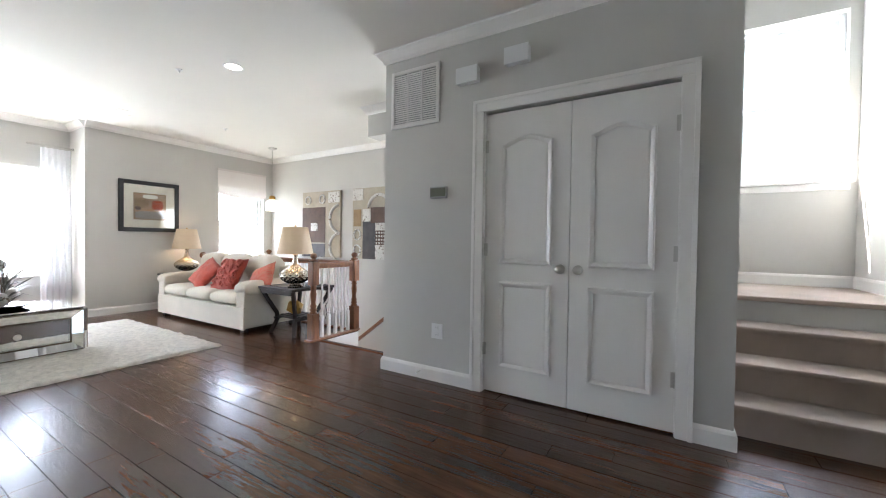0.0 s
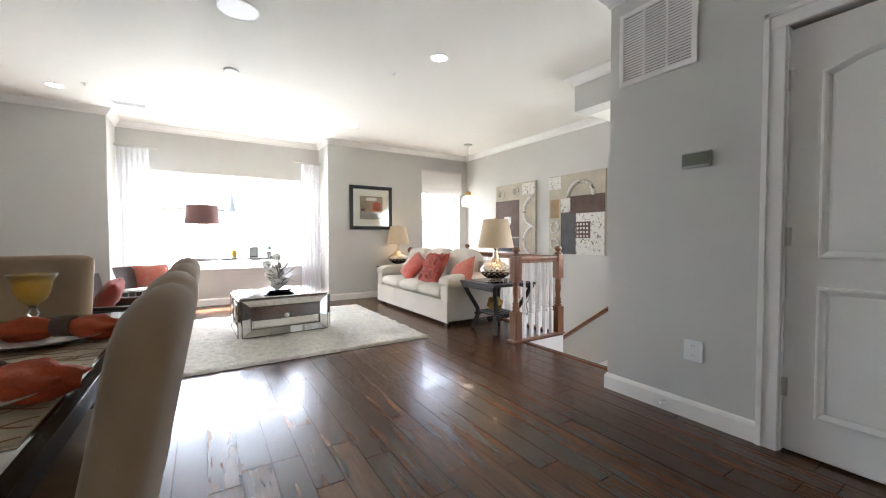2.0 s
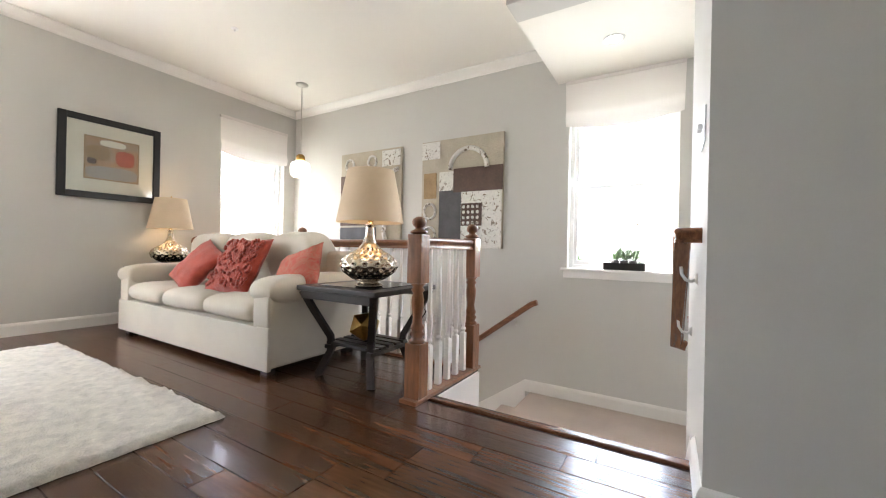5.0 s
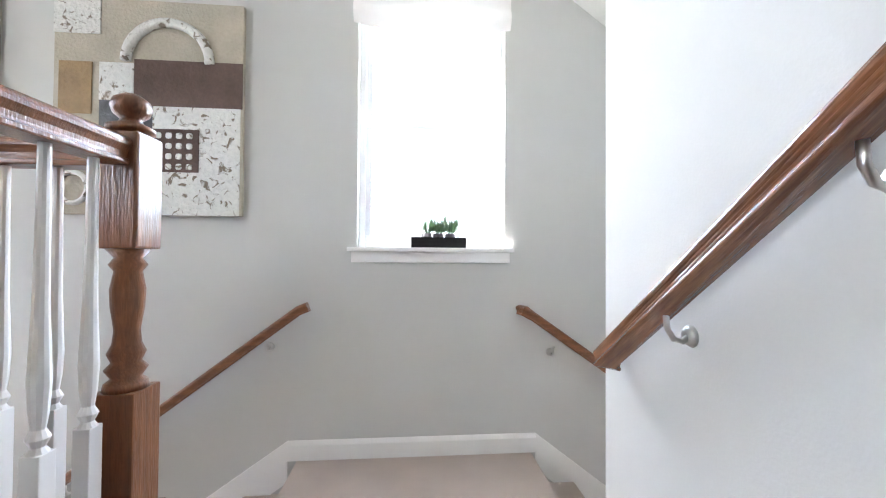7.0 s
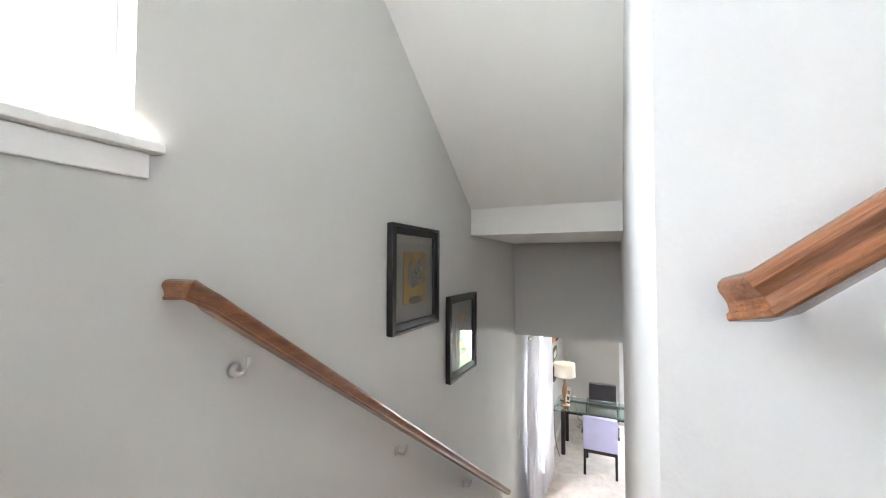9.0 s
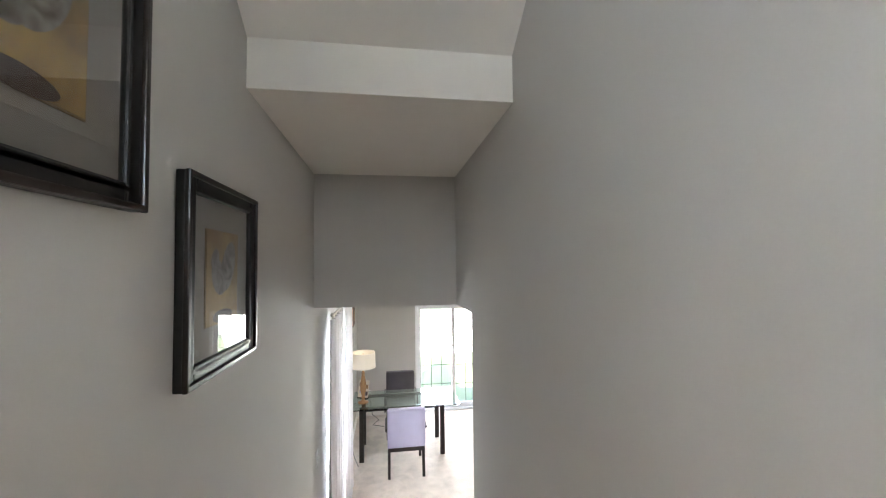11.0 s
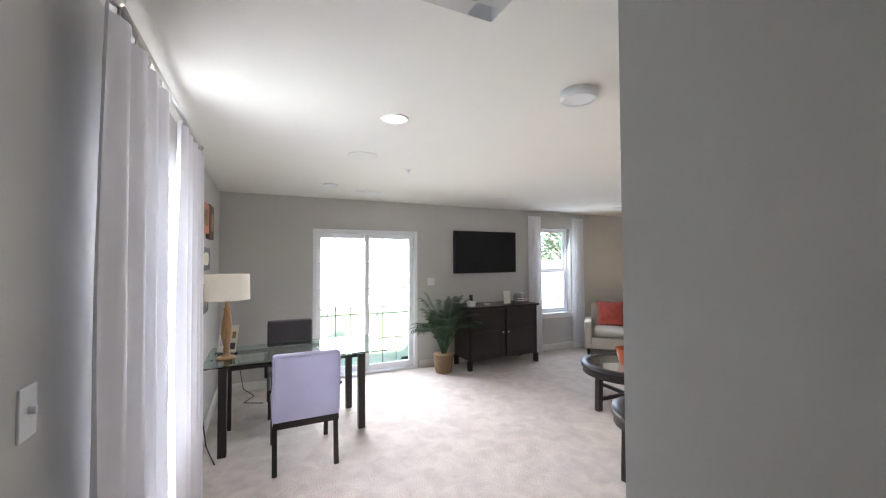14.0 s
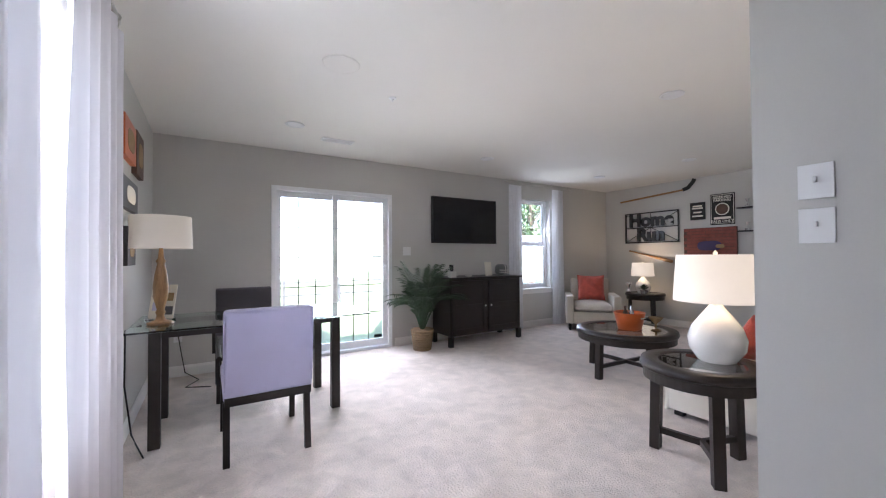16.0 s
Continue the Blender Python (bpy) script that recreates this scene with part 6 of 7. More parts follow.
for y in (-0.595, 0.595):
    for x in (-0.205, 0.22):
        part("leg", box(x - 0.03, x + 0.03, y - 0.03, y + 0.03, 0, 0.14, bev=0.004), ESPRESSO, t)
for s in (-1, 1):
    d = part("door", box(-0.235, -0.22, s * 0.305 - 0.285, s * 0.305 + 0.285, 0.17, 0.87, bev=0.004), ESPRESSO, t)
    for a in ((-0.285, -0.225), (0.225, 0.285)):
        part("door_stile", box(-0.243, -0.235, s * 0.305 + a[0], s * 0.305 + a[1], 0.17, 0.87, bev=0.002), ESPRESSO, d)
    for z in (0.17, 0.49, 0.81):
        part("door_rail", box(-0.243, -0.235, s * 0.305 - 0.225, s * 0.305 + 0.225, z, z + 0.06, bev=0.002), ESPRESSO, d)
    part("knob", lathe([(0.006, 0), (0.014, 0.012), (0.0, 0.02)], 12, Matrix.Translation((-0.243, s * 0.05, 0.52)) @ Matrix.Rotation(radians(-90), 4, "Y")), NICKEL, d)
CT = LF + 0.915
t = thing("utensil_pot", "white square pot holding dark utensils", "pot", pose(5.36, 1.42, CT))
part("pot", box(-0.045, 0.045, -0.045, 0.045, 0, 0.085, bev=0.006), CERAMIC, t)
for k in range(4):
    part("utensil", tube([(0.01 * k - 0.015, 0.0, 0.06), (0.02 * k - 0.03, 0.012, 0.17)], 0.012, 6), BLACK, t)
t = thing("small_dish", "small white dish on the cabinet", "dish", pose(5.34, 1.16, CT))
part("dish", lathe([(0.0, 0), (0.03, 0), (0.06, 0.025), (0.055, 0.027), (0.028, 0.008), (0.0, 0.006)], 24), CERAMIC, t, smooth=True)
t = thing("picture_card", "white card frame leaning on the cabinet", "card", pose(5.42, 0.74, CT, 0, 0, -90))
part("card", box(-0.06, 0.06, -0.005, 0.005, 0, 0.20, m=Matrix.Rotation(radians(-8), 4, "X")), PAPER, t)
t = thing("football_helmet", "grey miniature football helmet on the cabinet", "helmet", pose(5.40, 0.52, CT))
part("shell", cushion(0.10, 0.085, 0.085, pose(0, 0, 0.085), e=0.9), GREYP, t, smooth=True)
part("stripe", cushion(0.102, 0.014, 0.087, pose(0, 0, 0.085), e=0.9), PAPER, t, smooth=True)
for z in (0.05, 0.08):
    part("face_bar", tube([(-0.06, -0.08, z), (-0.12, -0.04, z), (-0.12, 0.04, z), (-0.06, 0.08, z)], 0.006, 6), PAPER, t)

t = thing("potted_palm", "green palm in a wicker basket beside the patio door", "plant", pose(5.38, 1.87, LF))
bm = bmesh.new()
for k in range(9):
    lathe([(0.105 + 0.004 * k, 0.03 * k), (0.118 + 0.004 * k, 0.03 * k + 0.008), (0.118 + 0.004 * k, 0.03 * k + 0.022), (0.107 + 0.004 * k, 0.03 * k + 0.03)], 28, bm=bm)
part("basket", bm, WICKER, t, "woven wicker basket")
part("soil", lathe([(0.0, 0.25), (0.135, 0.25), (0.135, 0.24)], 24), UMBER, t)
rng = random.Random(21)
for k in range(54):
    a = k * 2.4 + rng.uniform(-0.2, 0.2)
    L, lift = rng.uniform(0.50, 0.82), rng.uniform(0.45, 1.2)
    dirx, diry = math.cos(a), math.sin(a)
    if dirx > 0.5:
        L *= 0.6
    if abs(diry) > 0.5:
        L *= 0.85
    lift = max(lift, 0.6)
    spine = []
    for q in range(9):
        s = q / 8
        r = 0.02 + L * s * math.sqrt(max(0.02, 1 - lift * 0.75))
        spine.append(Vector((r * dirx, r * diry, 0.25 + 0.25 * min(1.0, s * 3) + L * lift * 1.15 * s - 0.42 * L * s * s)) if q else Vector((0.02 * dirx, 0.02 * diry, 0.25)))
    f = part("frond", tube(spine, 0.005, 5, taper=0.3), LEAF, t)
    lb = bmesh.new()
    for q in range(2, 9):
        for h in (0.0, 0.5):
            b0 = spine[q] if h == 0 else (spine[q] + spine[q - 1]) / 2
            d = (spine[q] - spine[q - 1]).normalized()
            side = d.cross(Vector((0, 0, 1))).normalized()
            for sg in (-1, 1):
                ll = 0.19 * (1 - 0.06 * abs(q - 5)) * rng.uniform(0.8, 1.1)
                tip = b0 + (side * sg * 0.72 + d * 0.7 + Vector((0, 0, -0.25))) * ll
                w = d * 0.009
                midp = b0 * 0.5 + tip * 0.5 + Vector((0, 0, 0.012))
                lb.faces.new([lb.verts.new(p) for p in (b0 - w * 0.4, midp - w, tip, midp + w)])
    part("leaf_blade", lb, LEAF, f)

# ---- lower room: lounge group ----
def round_table(m, r, h, label, name="round_table", legs=4, cat="coffee table", turn=0.0):
    t = thing(name, label, cat, m)
    part("rim", lathe([(r - 0.10, h - 0.045), (r, h - 0.045), (r + 0.008, h - 0.03), (r, h), (r - 0.09, h), (r - 0.10, h - 0.01), (r - 0.10, h - 0.045)], 48), ESPRESSO, t, smooth=True)
    part("glass_top", lathe([(0.0, h - 0.012), (r - 0.095, h - 0.012), (r - 0.095, h - 0.004), (0.0, h - 0.004)], 48), GLASS, t).visible_shadow = False
    part("apron", lathe([(r - 0.09, h - 0.105), (r - 0.012, h - 0.105), (r - 0.012, h - 0.045), (r - 0.09, h - 0.045), (r - 0.09, h - 0.105)], 48), ESPRESSO, t)
    for k in range(legs):
        a = 2 * math.pi * k / legs + radians(turn)
        c, s = math.cos(a), math.sin(a)
        part("leg", sweep([(-0.028, -0.028), (0.028, -0.028), (0.028, 0.028), (-0.028, 0.028)], [((r - 0.075) * c, (r - 0.075) * s, h - 0.045), ((r - 0.06) * c, (r - 0.06) * s, 0.0)], up=(-s, c, 0)), ESPRESSO, t)
        part("stretcher", box(0.0, r - 0.08, -0.014, 0.014, 0.10, 0.135, m=Matrix.Rotation(a, 4, "Z")), ESPRESSO, t)
    return t


round_table(pose(3.40, 0.57, LF), 0.47, 0.455, "round espresso coffee table with a glass top", "coffee_table", turn=87)
round_table(pose(2.155, 1.775, LF), 0.312, 0.585, "round espresso end table with a glass top beside the sofa", "end_table", 3, "end table", 10)
round_table(pose(4.75, -2.10, LF), 0.30, 0.56, "round espresso corner table with a lamp", "end_table", 3, "end table", 30)


def white_lamp(m, s, label):
    l = thing("table_lamp", label, "table lamp", m, "white ceramic lamps")
    part("base", lathe([(0.0, 0), (0.085 * s, 0), (0.10 * s, 0.01), (0.145 * s, 0.08 * s), (0.152 * s, 0.14 * s), (0.13 * s, 0.21 * s), (0.08 * s, 0.28 * s), (0.04 * s, 0.33 * s), (0.03 * s, 0.37 * s), (0.034 * s, 0.39 * s),
                        (0.0, 0.40 * s)], 40), CERAMIC, l, "glossy white ceramic gourd base", smooth=True)
    add_shade(l, 0.225 * s, 0.205 * s, 0.365 * s, 0.645 * s, SHADEW)
    part("finial", lathe([(0.005, 0.63 * s), (0.014, 0.655 * s), (0.0, 0.675 * s)], 12), CERAMIC, l)


white_lamp(pose(2.12, 1.66, LF + 0.577), 0.98, "white ceramic gourd lamp with a lit white drum shade")
white_lamp(pose(4.80, -2.12, LF + 0.552), 0.80, "small white ceramic lamp with a lit shade in the corner")
t = thing("orange_bucket", "orange enamel party bucket with bottles on the coffee table", "bucket", pose(3.36, 0.56, LF + 0.455))
part("bucket", lathe([(0.0, 0), (0.11, 0), (0.145, 0.16), (0.15, 0.17), (0.14, 0.17), (0.105, 0.012), (0.0, 0.012)], 32), ORANGE, t, smooth=True)
for s in (-1, 1):
    part("handle", tube([(0.14 * s, -0.03, 0.12), (0.17 * s, 0, 0.13), (0.14 * s, 0.03, 0.12)], 0.006, 6), NICKEL, t)
for k in range(2):
    part("bottle", lathe([(0.03, 0.02), (0.03, 0.15), (0.012, 0.19), (0.012, 0.23), (0.0, 0.23)], 14, pose(0.03 * k, -0.04 + 0.06 * k, 0, 8, 6, 0)), UMBER if k else CHROME, t, smooth=True)
t = thing("glass_goblet", "yellow stemmed glass on the coffee table", "glass", pose(3.17, 0.42, LF + 0.455))
part("bowl", lathe([(0.0, 0), (0.05, 0), (0.01, 0.015), (0.01, 0.06), (0.07, 0.13), (0.066, 0.13), (0.0, 0.07)], 24), OCHRE, t, smooth=True)
for nm, x, y, lab in (("trophy_cup", 4.95, -1.95, "small silver trophy on the corner table"), ("succulent", 4.66, -1.92, "small dark succulent on the corner table")):
    q = thing(nm, lab, nm.replace("_", " "), pose(x, y, LF + 0.56))
    if nm == "trophy_cup":
        part("cup", lathe([(0.04, 0), (0.04, 0.03), (0.01, 0.05), (0.01, 0.08), (0.05, 0.14), (0.055, 0.17), (0.0, 0.16)], 20), CHROME, q, smooth=True)
    else:
        part("pot", lathe([(0.05, 0), (0.06, 0.06), (0.0, 0.06)], 16), SLATE, q)
        bm = bmesh.new()
        for k in range(30):
            a, el = k * 2.4, 0.3 + 0.04 * k
            d = Vector((math.cos(a) * math.cos(el), math.sin(a) * math.cos(el), math.sin(el)))
            s = d.cross(Vector((0, 0.1, 1))).normalized() * 0.018
            b0 = Vector((0, 0, 0.06))
            bm.faces.new([bm.verts.new(p) for p in (b0, b0 + d * 0.06 - s, b0 + d * 0.11, b0 + d * 0.06 + s)])
        part("leaves", bm, LEAF, q)
sofa(pose(1.78, 0.27, LF, 0, 0, 90), 2.0, "loveseat", "pale upholstered sofa beside the round end table", 2, LINEN2, 0.86, 0.45, 0.80, 0.50)
throw("rust orange throw pillow on the pale sofa", 2.12, 0.98, LF + 0.64, 0.20, 62, 70, CORAL)
t = thing("armchair", "pale cream upholstered club armchair in the corner", "armchair", pose(5.16, -1.22, LF, 0, 0, -138))
part("base", box(-0.30, 0.30, -0.36, 0.34, 0.11, 0.30, bev=0.015, seg=2), LINEN, t)
part("seat_cushion", cushion(0.285, 0.34, 0.075, pose(0, -0.06, 0.375), e=0.2), LINEN, t, smooth=True)
part("backrest", box(-0.31, 0.31, 0.17, 0.34, 0.28, 0.83, bev=0.045, seg=4, m=Matrix.Rotation(radians(-5), 4, "X")), LINEN, t, smooth=True)
for s in (-1, 1):
    x0, x1 = sorted((s * 0.29, s * 0.41))
    part("arm", box(x0, x1, -0.38, 0.33, 0.11, 0.56, bev=0.03, seg=3), LINEN, t, smooth=True)
    for y in (-0.32, 0.30):
        part("foot", lathe([(0.018, 0), (0.028, 0.11)], 10, Matrix.Translation((s * 0.35, y, 0))), ESPRESSO, t)
throw("coral throw pillow in the corner armchair", 5.20, -1.27, LF + 0.66, 0.22, 70, 222, CORAL)


# ---- sign wall ----
def lettering(txt, m, size, mat, parent, depth=0.004, bold=0.0):
    cu = bpy.data.curves.new("lettering", "FONT")
    cu.body, cu.size, cu.extrude, cu.align_x, cu.align_y, cu.offset = txt, size, depth, "CENTER", "CENTER", bold
    tmp = bpy.data.objects.new("lettering", cu)
    scene.collection.objects.link(tmp)
    me = bpy.data.meshes.new_from_object(tmp.evaluated_get(bpy.context.evaluated_depsgraph_get()))
    bpy.data.objects.remove(tmp)
    me.materials.append(mat)
    ob = new("lettering", me)
    ob.parent = parent
    ob.matrix_basis = m
    return ob


SY = -2.49
UPR = Matrix.Rotation(radians(90), 4, "X")


def on_sign(x, z):
    return pose(x, SY, z, 0, 0, 180)


t = thing("metal_sign", "black metal word sign reading Home Run on the wall", "sign", on_sign(4.85, -1.21))
for a in ((-0.48, 0.48, 0.255, 0.275), (-0.48, 0.48, -0.275, -0.255), (-0.48, -0.46, -0.255, 0.255), (0.46, 0.48, -0.255, 0.255), (-0.46, 0.46, -0.008, 0.008)):
    part("frame_bar", box(a[0], a[1], -0.025, -0.005, a[2], a[3]), BLACK, t)
for x0, z0, x1, z1 in ((-0.46, 0.25, 0.0, 0.0), (0.46, 0.25, 0.0, 0.0), (-0.46, -0.25, 0.0, 0.0), (0.46, -0.25, 0.0, 0.0), (0, -0.25, 0, 0.25)):
    part("cross_bar", tube([(x0, -0.012, z0), (x1, -0.012, z1)], 0.006, 6), BLACK, t)
lettering("Home", Matrix.Translation((0, -0.028, 0.125)) @ UPR, 0.315, BLACK, t, 0.008, 0.014)
lettering("Run", Matrix.Translation((0, -0.028, -0.135)) @ UPR, 0.315, BLACK, t, 0.008, 0.014)
t = thing("hockey_stick", "wooden hockey stick with a black blade on the wall", "hockey stick", on_sign(4.8, -0.66))
part("shaft", box(-0.62, 0.50, -0.03, -0.01, -0.015, 0.015, bev=0.004, m=Matrix.Rotation(radians(-4), 4, "Y")), HONEY, t)
part("blade", sweep([(-0.006, -0.03), (0.006, -0.03), (0.006, 0.03), (-0.006, 0.03)], [(0.50, -0.02, 0.035), (0.58, -0.02, 0.06), (0.66, -0.02, 0.15), (0.68, -0.02, 0.19)], up=(0, 0, 1)), BLACK, t)
t = thing("baseball_bat", "small wooden baseball bat on the wall", "bat", on_sign(4.85, -1.72))
part("bat", lathe([(0.018, -0.40), (0.012, -0.38), (0.012, -0.1), (0.03, 0.25), (0.03, 0.38), (0.0, 0.40)], 16, Matrix.Translation((0, -0.035, 0)) @ Matrix.Rotation(radians(104), 4, "Y")), HONEY, t, smooth=True)
t = thing("wall_plaque", "small square black plaque with pale printing", "sign", on_sign(4.085, -1.0))
part("board", box(-0.11, 0.11, -0.02, -0.002, -0.14, 0.14, bev=0.004), BLACK, t)
for z, w in ((0.08, 0.07), (0.045, 0.08), (-0.02, 0.06), (-0.08, 0.08)):
    part("print_bar", box(-w, w, -0.0215, -0.02, z - 0.012, z + 0.012), PAPER, t)
t = thing("parking_sign", "black and white reserved parking sign with a team emblem", "sign", on_sign(3.74, -1.0))
part("board", box(-0.165, 0.165, -0.015, -0.002, -0.24, 0.24, bev=0.01), BLACK, t)
for a in ((-0.15, 0.15, 0.218, 0.224), (-0.15, 0.15, -0.224, -0.218), (-0.153, -0.147, -0.218, 0.218), (0.147, 0.153, -0.218, 0.218)):
    part("border", box(a[0], a[1], -0.017, -0.015, a[2], a[3]), PAPER, t)
for k, (s, z) in enumerate((("RESERVED", 0.18), ("PARKING", 0.135), ("FANS ONLY", -0.19))):
    lettering(s, Matrix.Translation((0, -0.017, z)) @ UPR, 0.056, PAPER, t, 0.001, 0.0008)
part("print_bar", box(-0.115, 0.115, -0.017, -0.015, -0.155, -0.12), PAPER, t)
part("emblem", lathe([(0.095, -0.002), (0.095, 0.002), (0.0, 0.002)], 28, Matrix.Translation((0, -0.016, 0.0)) @ Matrix.Rotation(radians(90), 4, "X")), PAPER, t)
part("emblem_core", lathe([(0.08, -0.002), (0.08, 0.002), (0.0, 0.002)], 28, Matrix.Translation((0, -0.018, 0.0)) @ Matrix.Rotation(radians(90), 4, "X")), UMBER, t)
t = thing("wall_canvas", "red brick-print canvas with a dark violet emblem", "wall art", on_sign(3.92, -1.50))
part("canvas", box(-0.37, 0.37, -0.03, -0.002, -0.225, 0.225), UMBER, t)
bm = bmesh.new()
for j in range(9):
    for i in range(8):
        x0 = -0.37 + 0.0925 * i + (0.046 if j % 2 else 0)
        add_box(bm, max(-0.37, x0), min(0.37, x0 + 0.088), -0.033, -0.03, -0.225 + 0.05 * j, -0.225 + 0.05 * j + 0.045)
part("printed_bricks", bm, BRICKRED, t)
part("emblem", cushion(0.17, 0.004, 0.075, pose(0, -0.035, -0.06), e=0.8), PURPLE, t, smooth=True)
part("emblem_tip", cushion(0.06, 0.004, 0.03, pose(0.15, -0.038, -0.07), e=0.8), OCHRE, t, smooth=True)
for k, z in enumerate((-1.02, -1.36)):
    t = thing("trophy_shelf", "small black wall shelf holding a little trophy", "shelf", on_sign(3.40, z))
    part("board", box(-0.11, 0.11, -0.14, -0.002, -0.01, 0.01, bev=0.003), BLACK, t)
    part("trophy", lathe([(0.03, 0.01), (0.03, 0.04), (0.008, 0.05), (0.008, 0.08), (0.03, 0.13), (0.0, 0.13)], 14, Matrix.Translation((0, -0.07, 0))), CHROME, t)
for x, z, w, h, mt, lab in ((4.28, -0.92, 0.42, 0.26, ORANGE, "orange pennant canvas on the wall"), (4.69, -0.93, 0.32, 0.32, UMBER, "dark sports canvas on the wall"), (4.30, -1.28, 0.55, 0.20, BLACK, "black sports print on the wall"),
                            (4.35, -1.62, 0.30, 0.26, SLATE, "dark framed sports print on the wall")):
    t = thing("wall_canvas", lab, "wall art", pose(x, EY, z))
    part("canvas", box(-w / 2, w / 2, -0.035, -0.002, -h / 2, h / 2, bev=0.004), mt, t)
    part("printed_shape", cushion(w * 0.3, 0.004, h * 0.28, pose(0, -0.037, 0), e=0.9), PAPER if mt is BLACK else OCHRE, t, smooth=True)

# ---- outdoors ----
GZ = LF - 0.16
bm = bmesh.new()
add_box(bm, 6.0, 400, -400, 400, GZ - 0.3, GZ)
add_box(bm, -400, 6.0, 4.95, 400, GZ - 0.3, GZ)
add_box(bm, -400, -7.8, -400, 4.95, GZ - 0.3, GZ)
part("ground", bm, GRASS, kind="structure")


def tree(x, y, h, seed):
    t = thing("tree", "leafy green tree outside the house", "tree", pose(x, y, GZ), "garden trees")
    rng = random.Random(seed)
    part("trunk", tube([(0, 0, 0), (0.05, 0.02, h * 0.25), (0.0, 0.08, h * 0.5), (0.06, 0.0, h * 0.8)], 0.16 * h / 7, 10, taper=0.35), BARK, t)
    verts, faces = [], []
    for b in range(9):
        a, hh = b * 2.4, h * rng.uniform(0.32, 0.75)
        tip = Vector((math.cos(a) * h * 0.26, math.sin(a) * h * 0.26, hh + h * 0.15))
        part("limb", tube([(0, 0, hh - 0.3), tip * 0.55 + Vector((0, 0, hh * 0.4)), tip], 0.05 * h / 7, 6, taper=0.3), BARK, t)
    clumps = [Vector((rng.gauss(0, 0.17) * h, rng.gauss(0, 0.17) * h, h * rng.uniform(0.3, 1.0))) for _ in range(46)]
    for c in clumps:
        rr = h * rng.uniform(0.06, 0.12)
        for k in range(55):
            d = Vector((rng.gauss(0, 1), rng.gauss(0, 1), rng.gauss(0, 0.8))).normalized()
            p = c + d * rr * rng.uniform(0.5, 1.05)
            u = Vector((rng.gauss(0, 1), rng.gauss(0, 1), rng.gauss(0, 1))).normalized() * 0.075
            w = u.cross(d).normalized() * 0.05
            n = len(verts)
            verts += [p - u, p + w, p + u, p - w]
            faces.append((n, n + 1, n + 2, n + 3))
    me = bpy.data.meshes.new("crown")
    me.from_pydata([tuple(v) for v in verts], [], faces)
    me.materials.append(TREE)
    ob = new("crown", me)
    ob.parent = t
    return t


for k, (x, y, h) in enumerate(((-4.6, 19.5, 5.4), (-0.8, 21.0, 5.0), (-8.5, 22.0, 5.6), (3.6, 23.0, 5.2), (-22.5, 7.2, 6.0), (-24.5, 11.5, 6.2), (12.5, -7.2, 5.6), (14.5, -9.0, 6.4), (13.0, -10.5, 6.0))):
    tree(x, y, h, k + 1)
for hx, hy, w in ((-34, -6, 14), (-36, 9, 13)):
    t = thing("neighbour_house", "pale sided two-storey house across the street", "house", pose(hx, hy, GZ))
    part("wall", box(-4, 4, -w / 2, w / 2, 0, 6.0), SIDING, t)
    part("roof", prism([(-4.5, 6.0), (4.5, 6.0), (0, 8.6)], -w / 2 - 0.4, w / 2 + 0.4), ROOFM, t)
    for k in range(4):
        for z in (1.0, 3.8):
            y = -w / 2 + w * (k + 0.5) / 4
            wn = part("window", box(4.0, 4.08, y - 0.6, y + 0.6, z, z + 1.4), VINYL, t)
            part("pane", box(4.08, 4.10, y - 0.5, y + 0.5, z + 0.1, z + 1.3), PANE, wn)
t = thing("yard_fence", "dark wire fence behind the lawn", "fence", pose(12.0, 1.0, GZ))
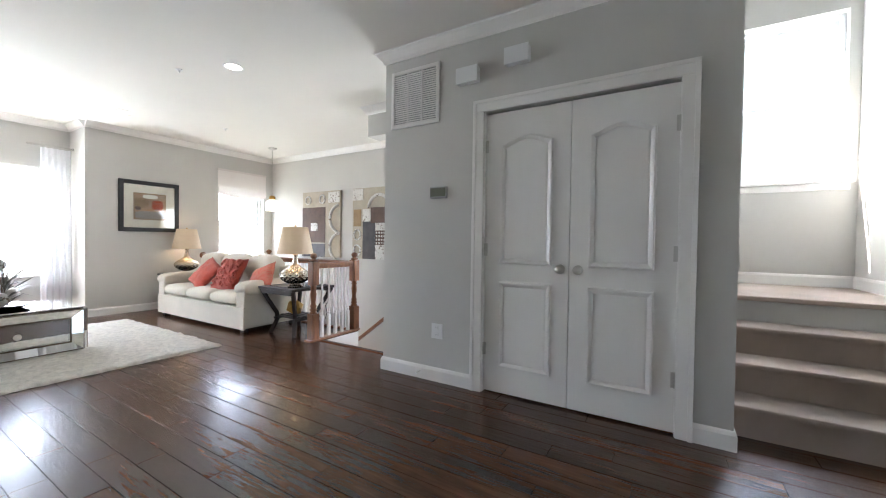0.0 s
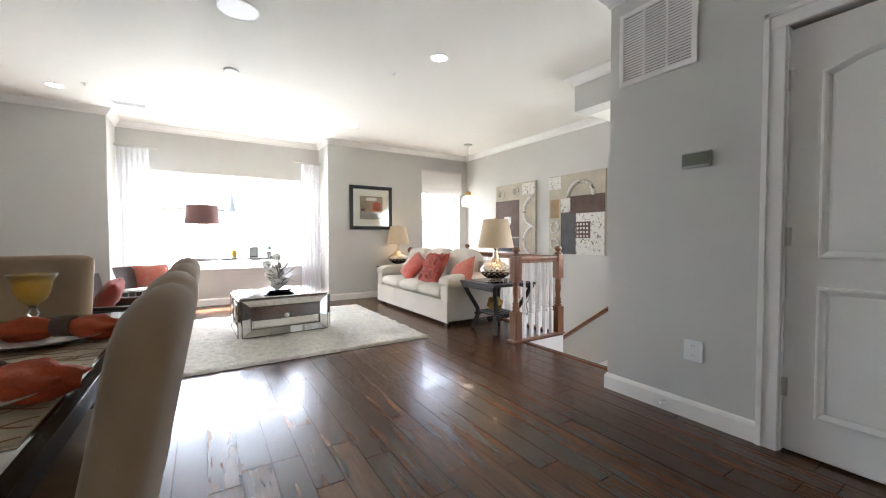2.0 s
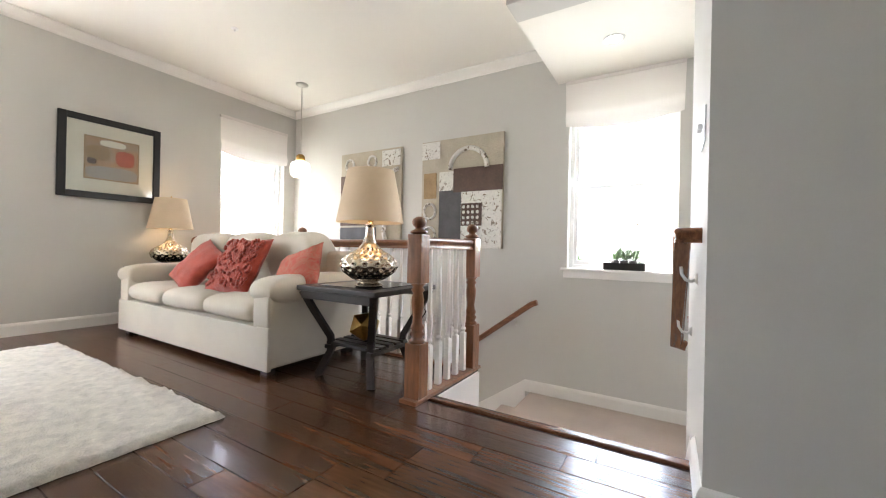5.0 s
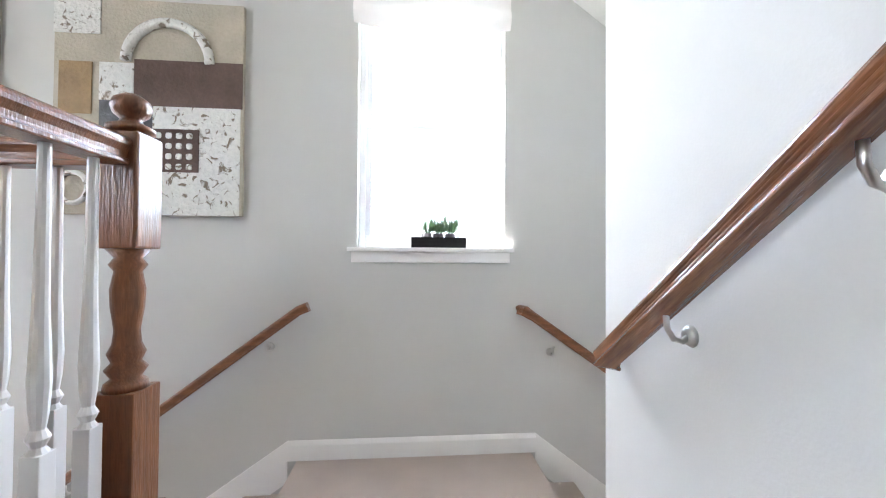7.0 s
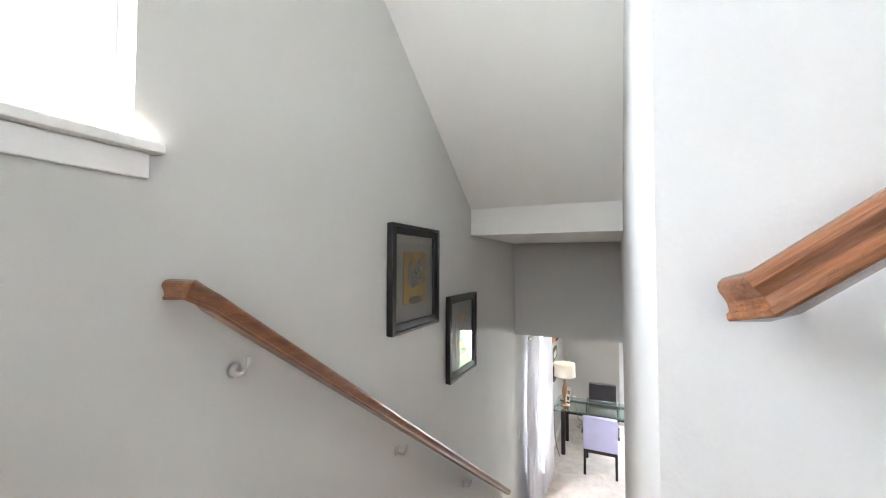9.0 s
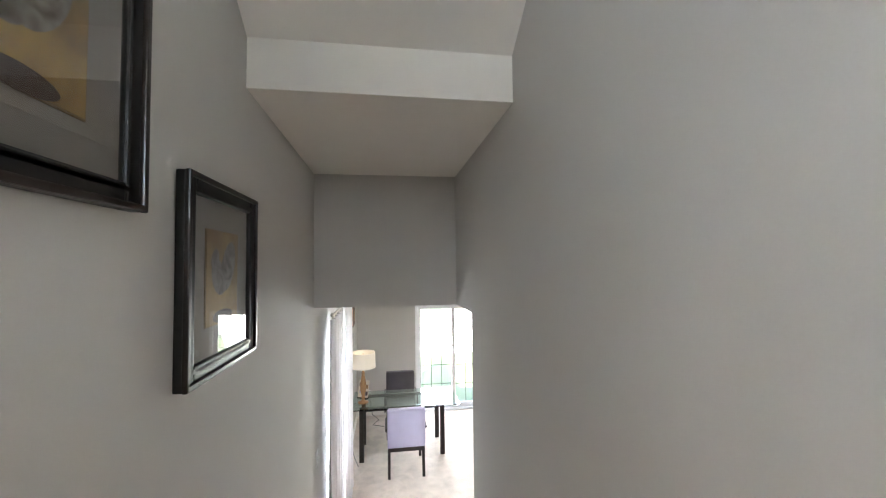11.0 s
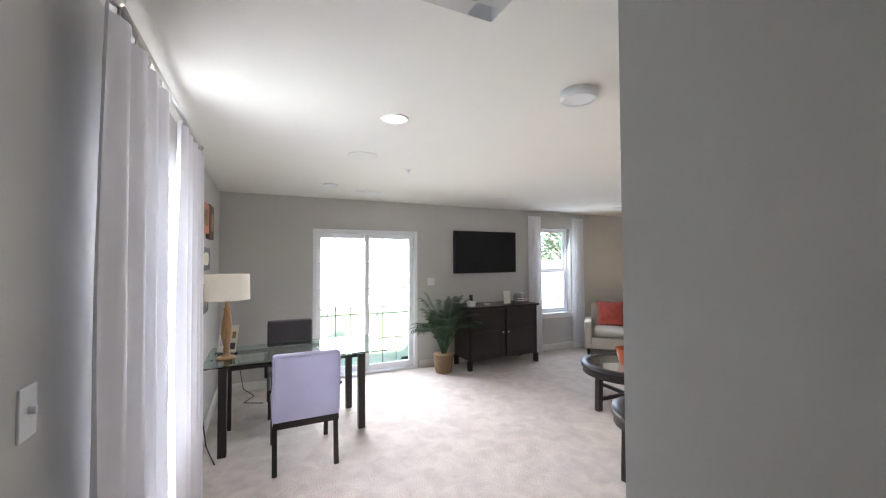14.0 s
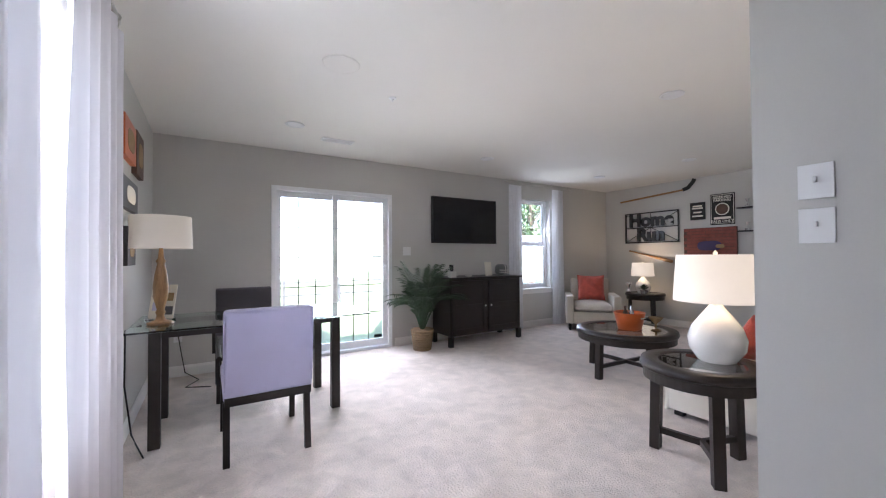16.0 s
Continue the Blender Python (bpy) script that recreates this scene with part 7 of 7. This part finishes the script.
for k in range(9):
    part("post", box(-0.03, 0.03, -6 + 1.5 * k - 0.03, -6 + 1.5 * k + 0.03, 0, 1.1), SLATE, t)
for z in (0.3, 0.65, 1.0):
    part("rail", box(-0.02, 0.02, -6, 6, z - 0.02, z + 0.02), SLATE, t)

# ---- floor planks, laid along the house ----
floor = tagged(new("floor_main"), kind="structure", label="dark hand-scraped wood plank floor")
PW = 0.127
rng = random.Random(3)
meshes = {}


def plank_mesh(L):
    if L not in meshes:
        bm = bmesh.new()
        add_box(bm, 0, L - 0.0014, 0.0007, PW - 0.0007, -0.012, 0.0)
        top = [e for e in bm.edges if all(v.co.z > -0.001 for v in e.verts)]
        bmesh.ops.bevel(bm, geom=top, offset=0.0022, segments=2, affect="EDGES")
        me = bpy.data.meshes.new("plank")
        bm.to_mesh(me)
        bm.free()
        me.materials.append(FLOOR)
        meshes[L] = me
    return meshes[L]


rest, made = [], 0
y = PY
while y < 3.40:
    if y < -0.9 or y > 1.75:
        x = FX
    else:
        x = BX
    end = -3.40 if y + PW > 2.86 else 5.75
    x0 = x
    while x < end - 0.02:
        L = rng.choice((0.6, 0.8, 1.0, 1.2, 1.5)) if x > x0 else rng.choice((0.4, 0.7, 1.0))
        L = min(L, round(end - x, 3))
        near = made < 300 and -5.2 < x < 0.6 and -0.3 < y < 3.3
        if near:
            p = new("plank", plank_mesh(L))
            p.parent, p.location = floor, (x, y, rng.uniform(-0.0006, 0.0006))
            made += 1
        else:
            rest.append((x, y, L))
        x += L
    y += PW
bm = bmesh.new()
for x, y, L in rest:
    vs = [bm.verts.new((x + a, y + b, c)) for c in (-0.012, 0.0) for a, b in ((0, 0.0007), (L - 0.0014, 0.0007), (L - 0.0014, PW - 0.0007), (0, PW - 0.0007))]
    for q in ((4, 5, 6, 7), (0, 1, 5, 4), (1, 2, 6, 5), (2, 3, 7, 6), (3, 0, 4, 7)):
        bm.faces.new([vs[i] for i in q])
part("plank_field", bm, FLOOR2, floor, kind="stuff")
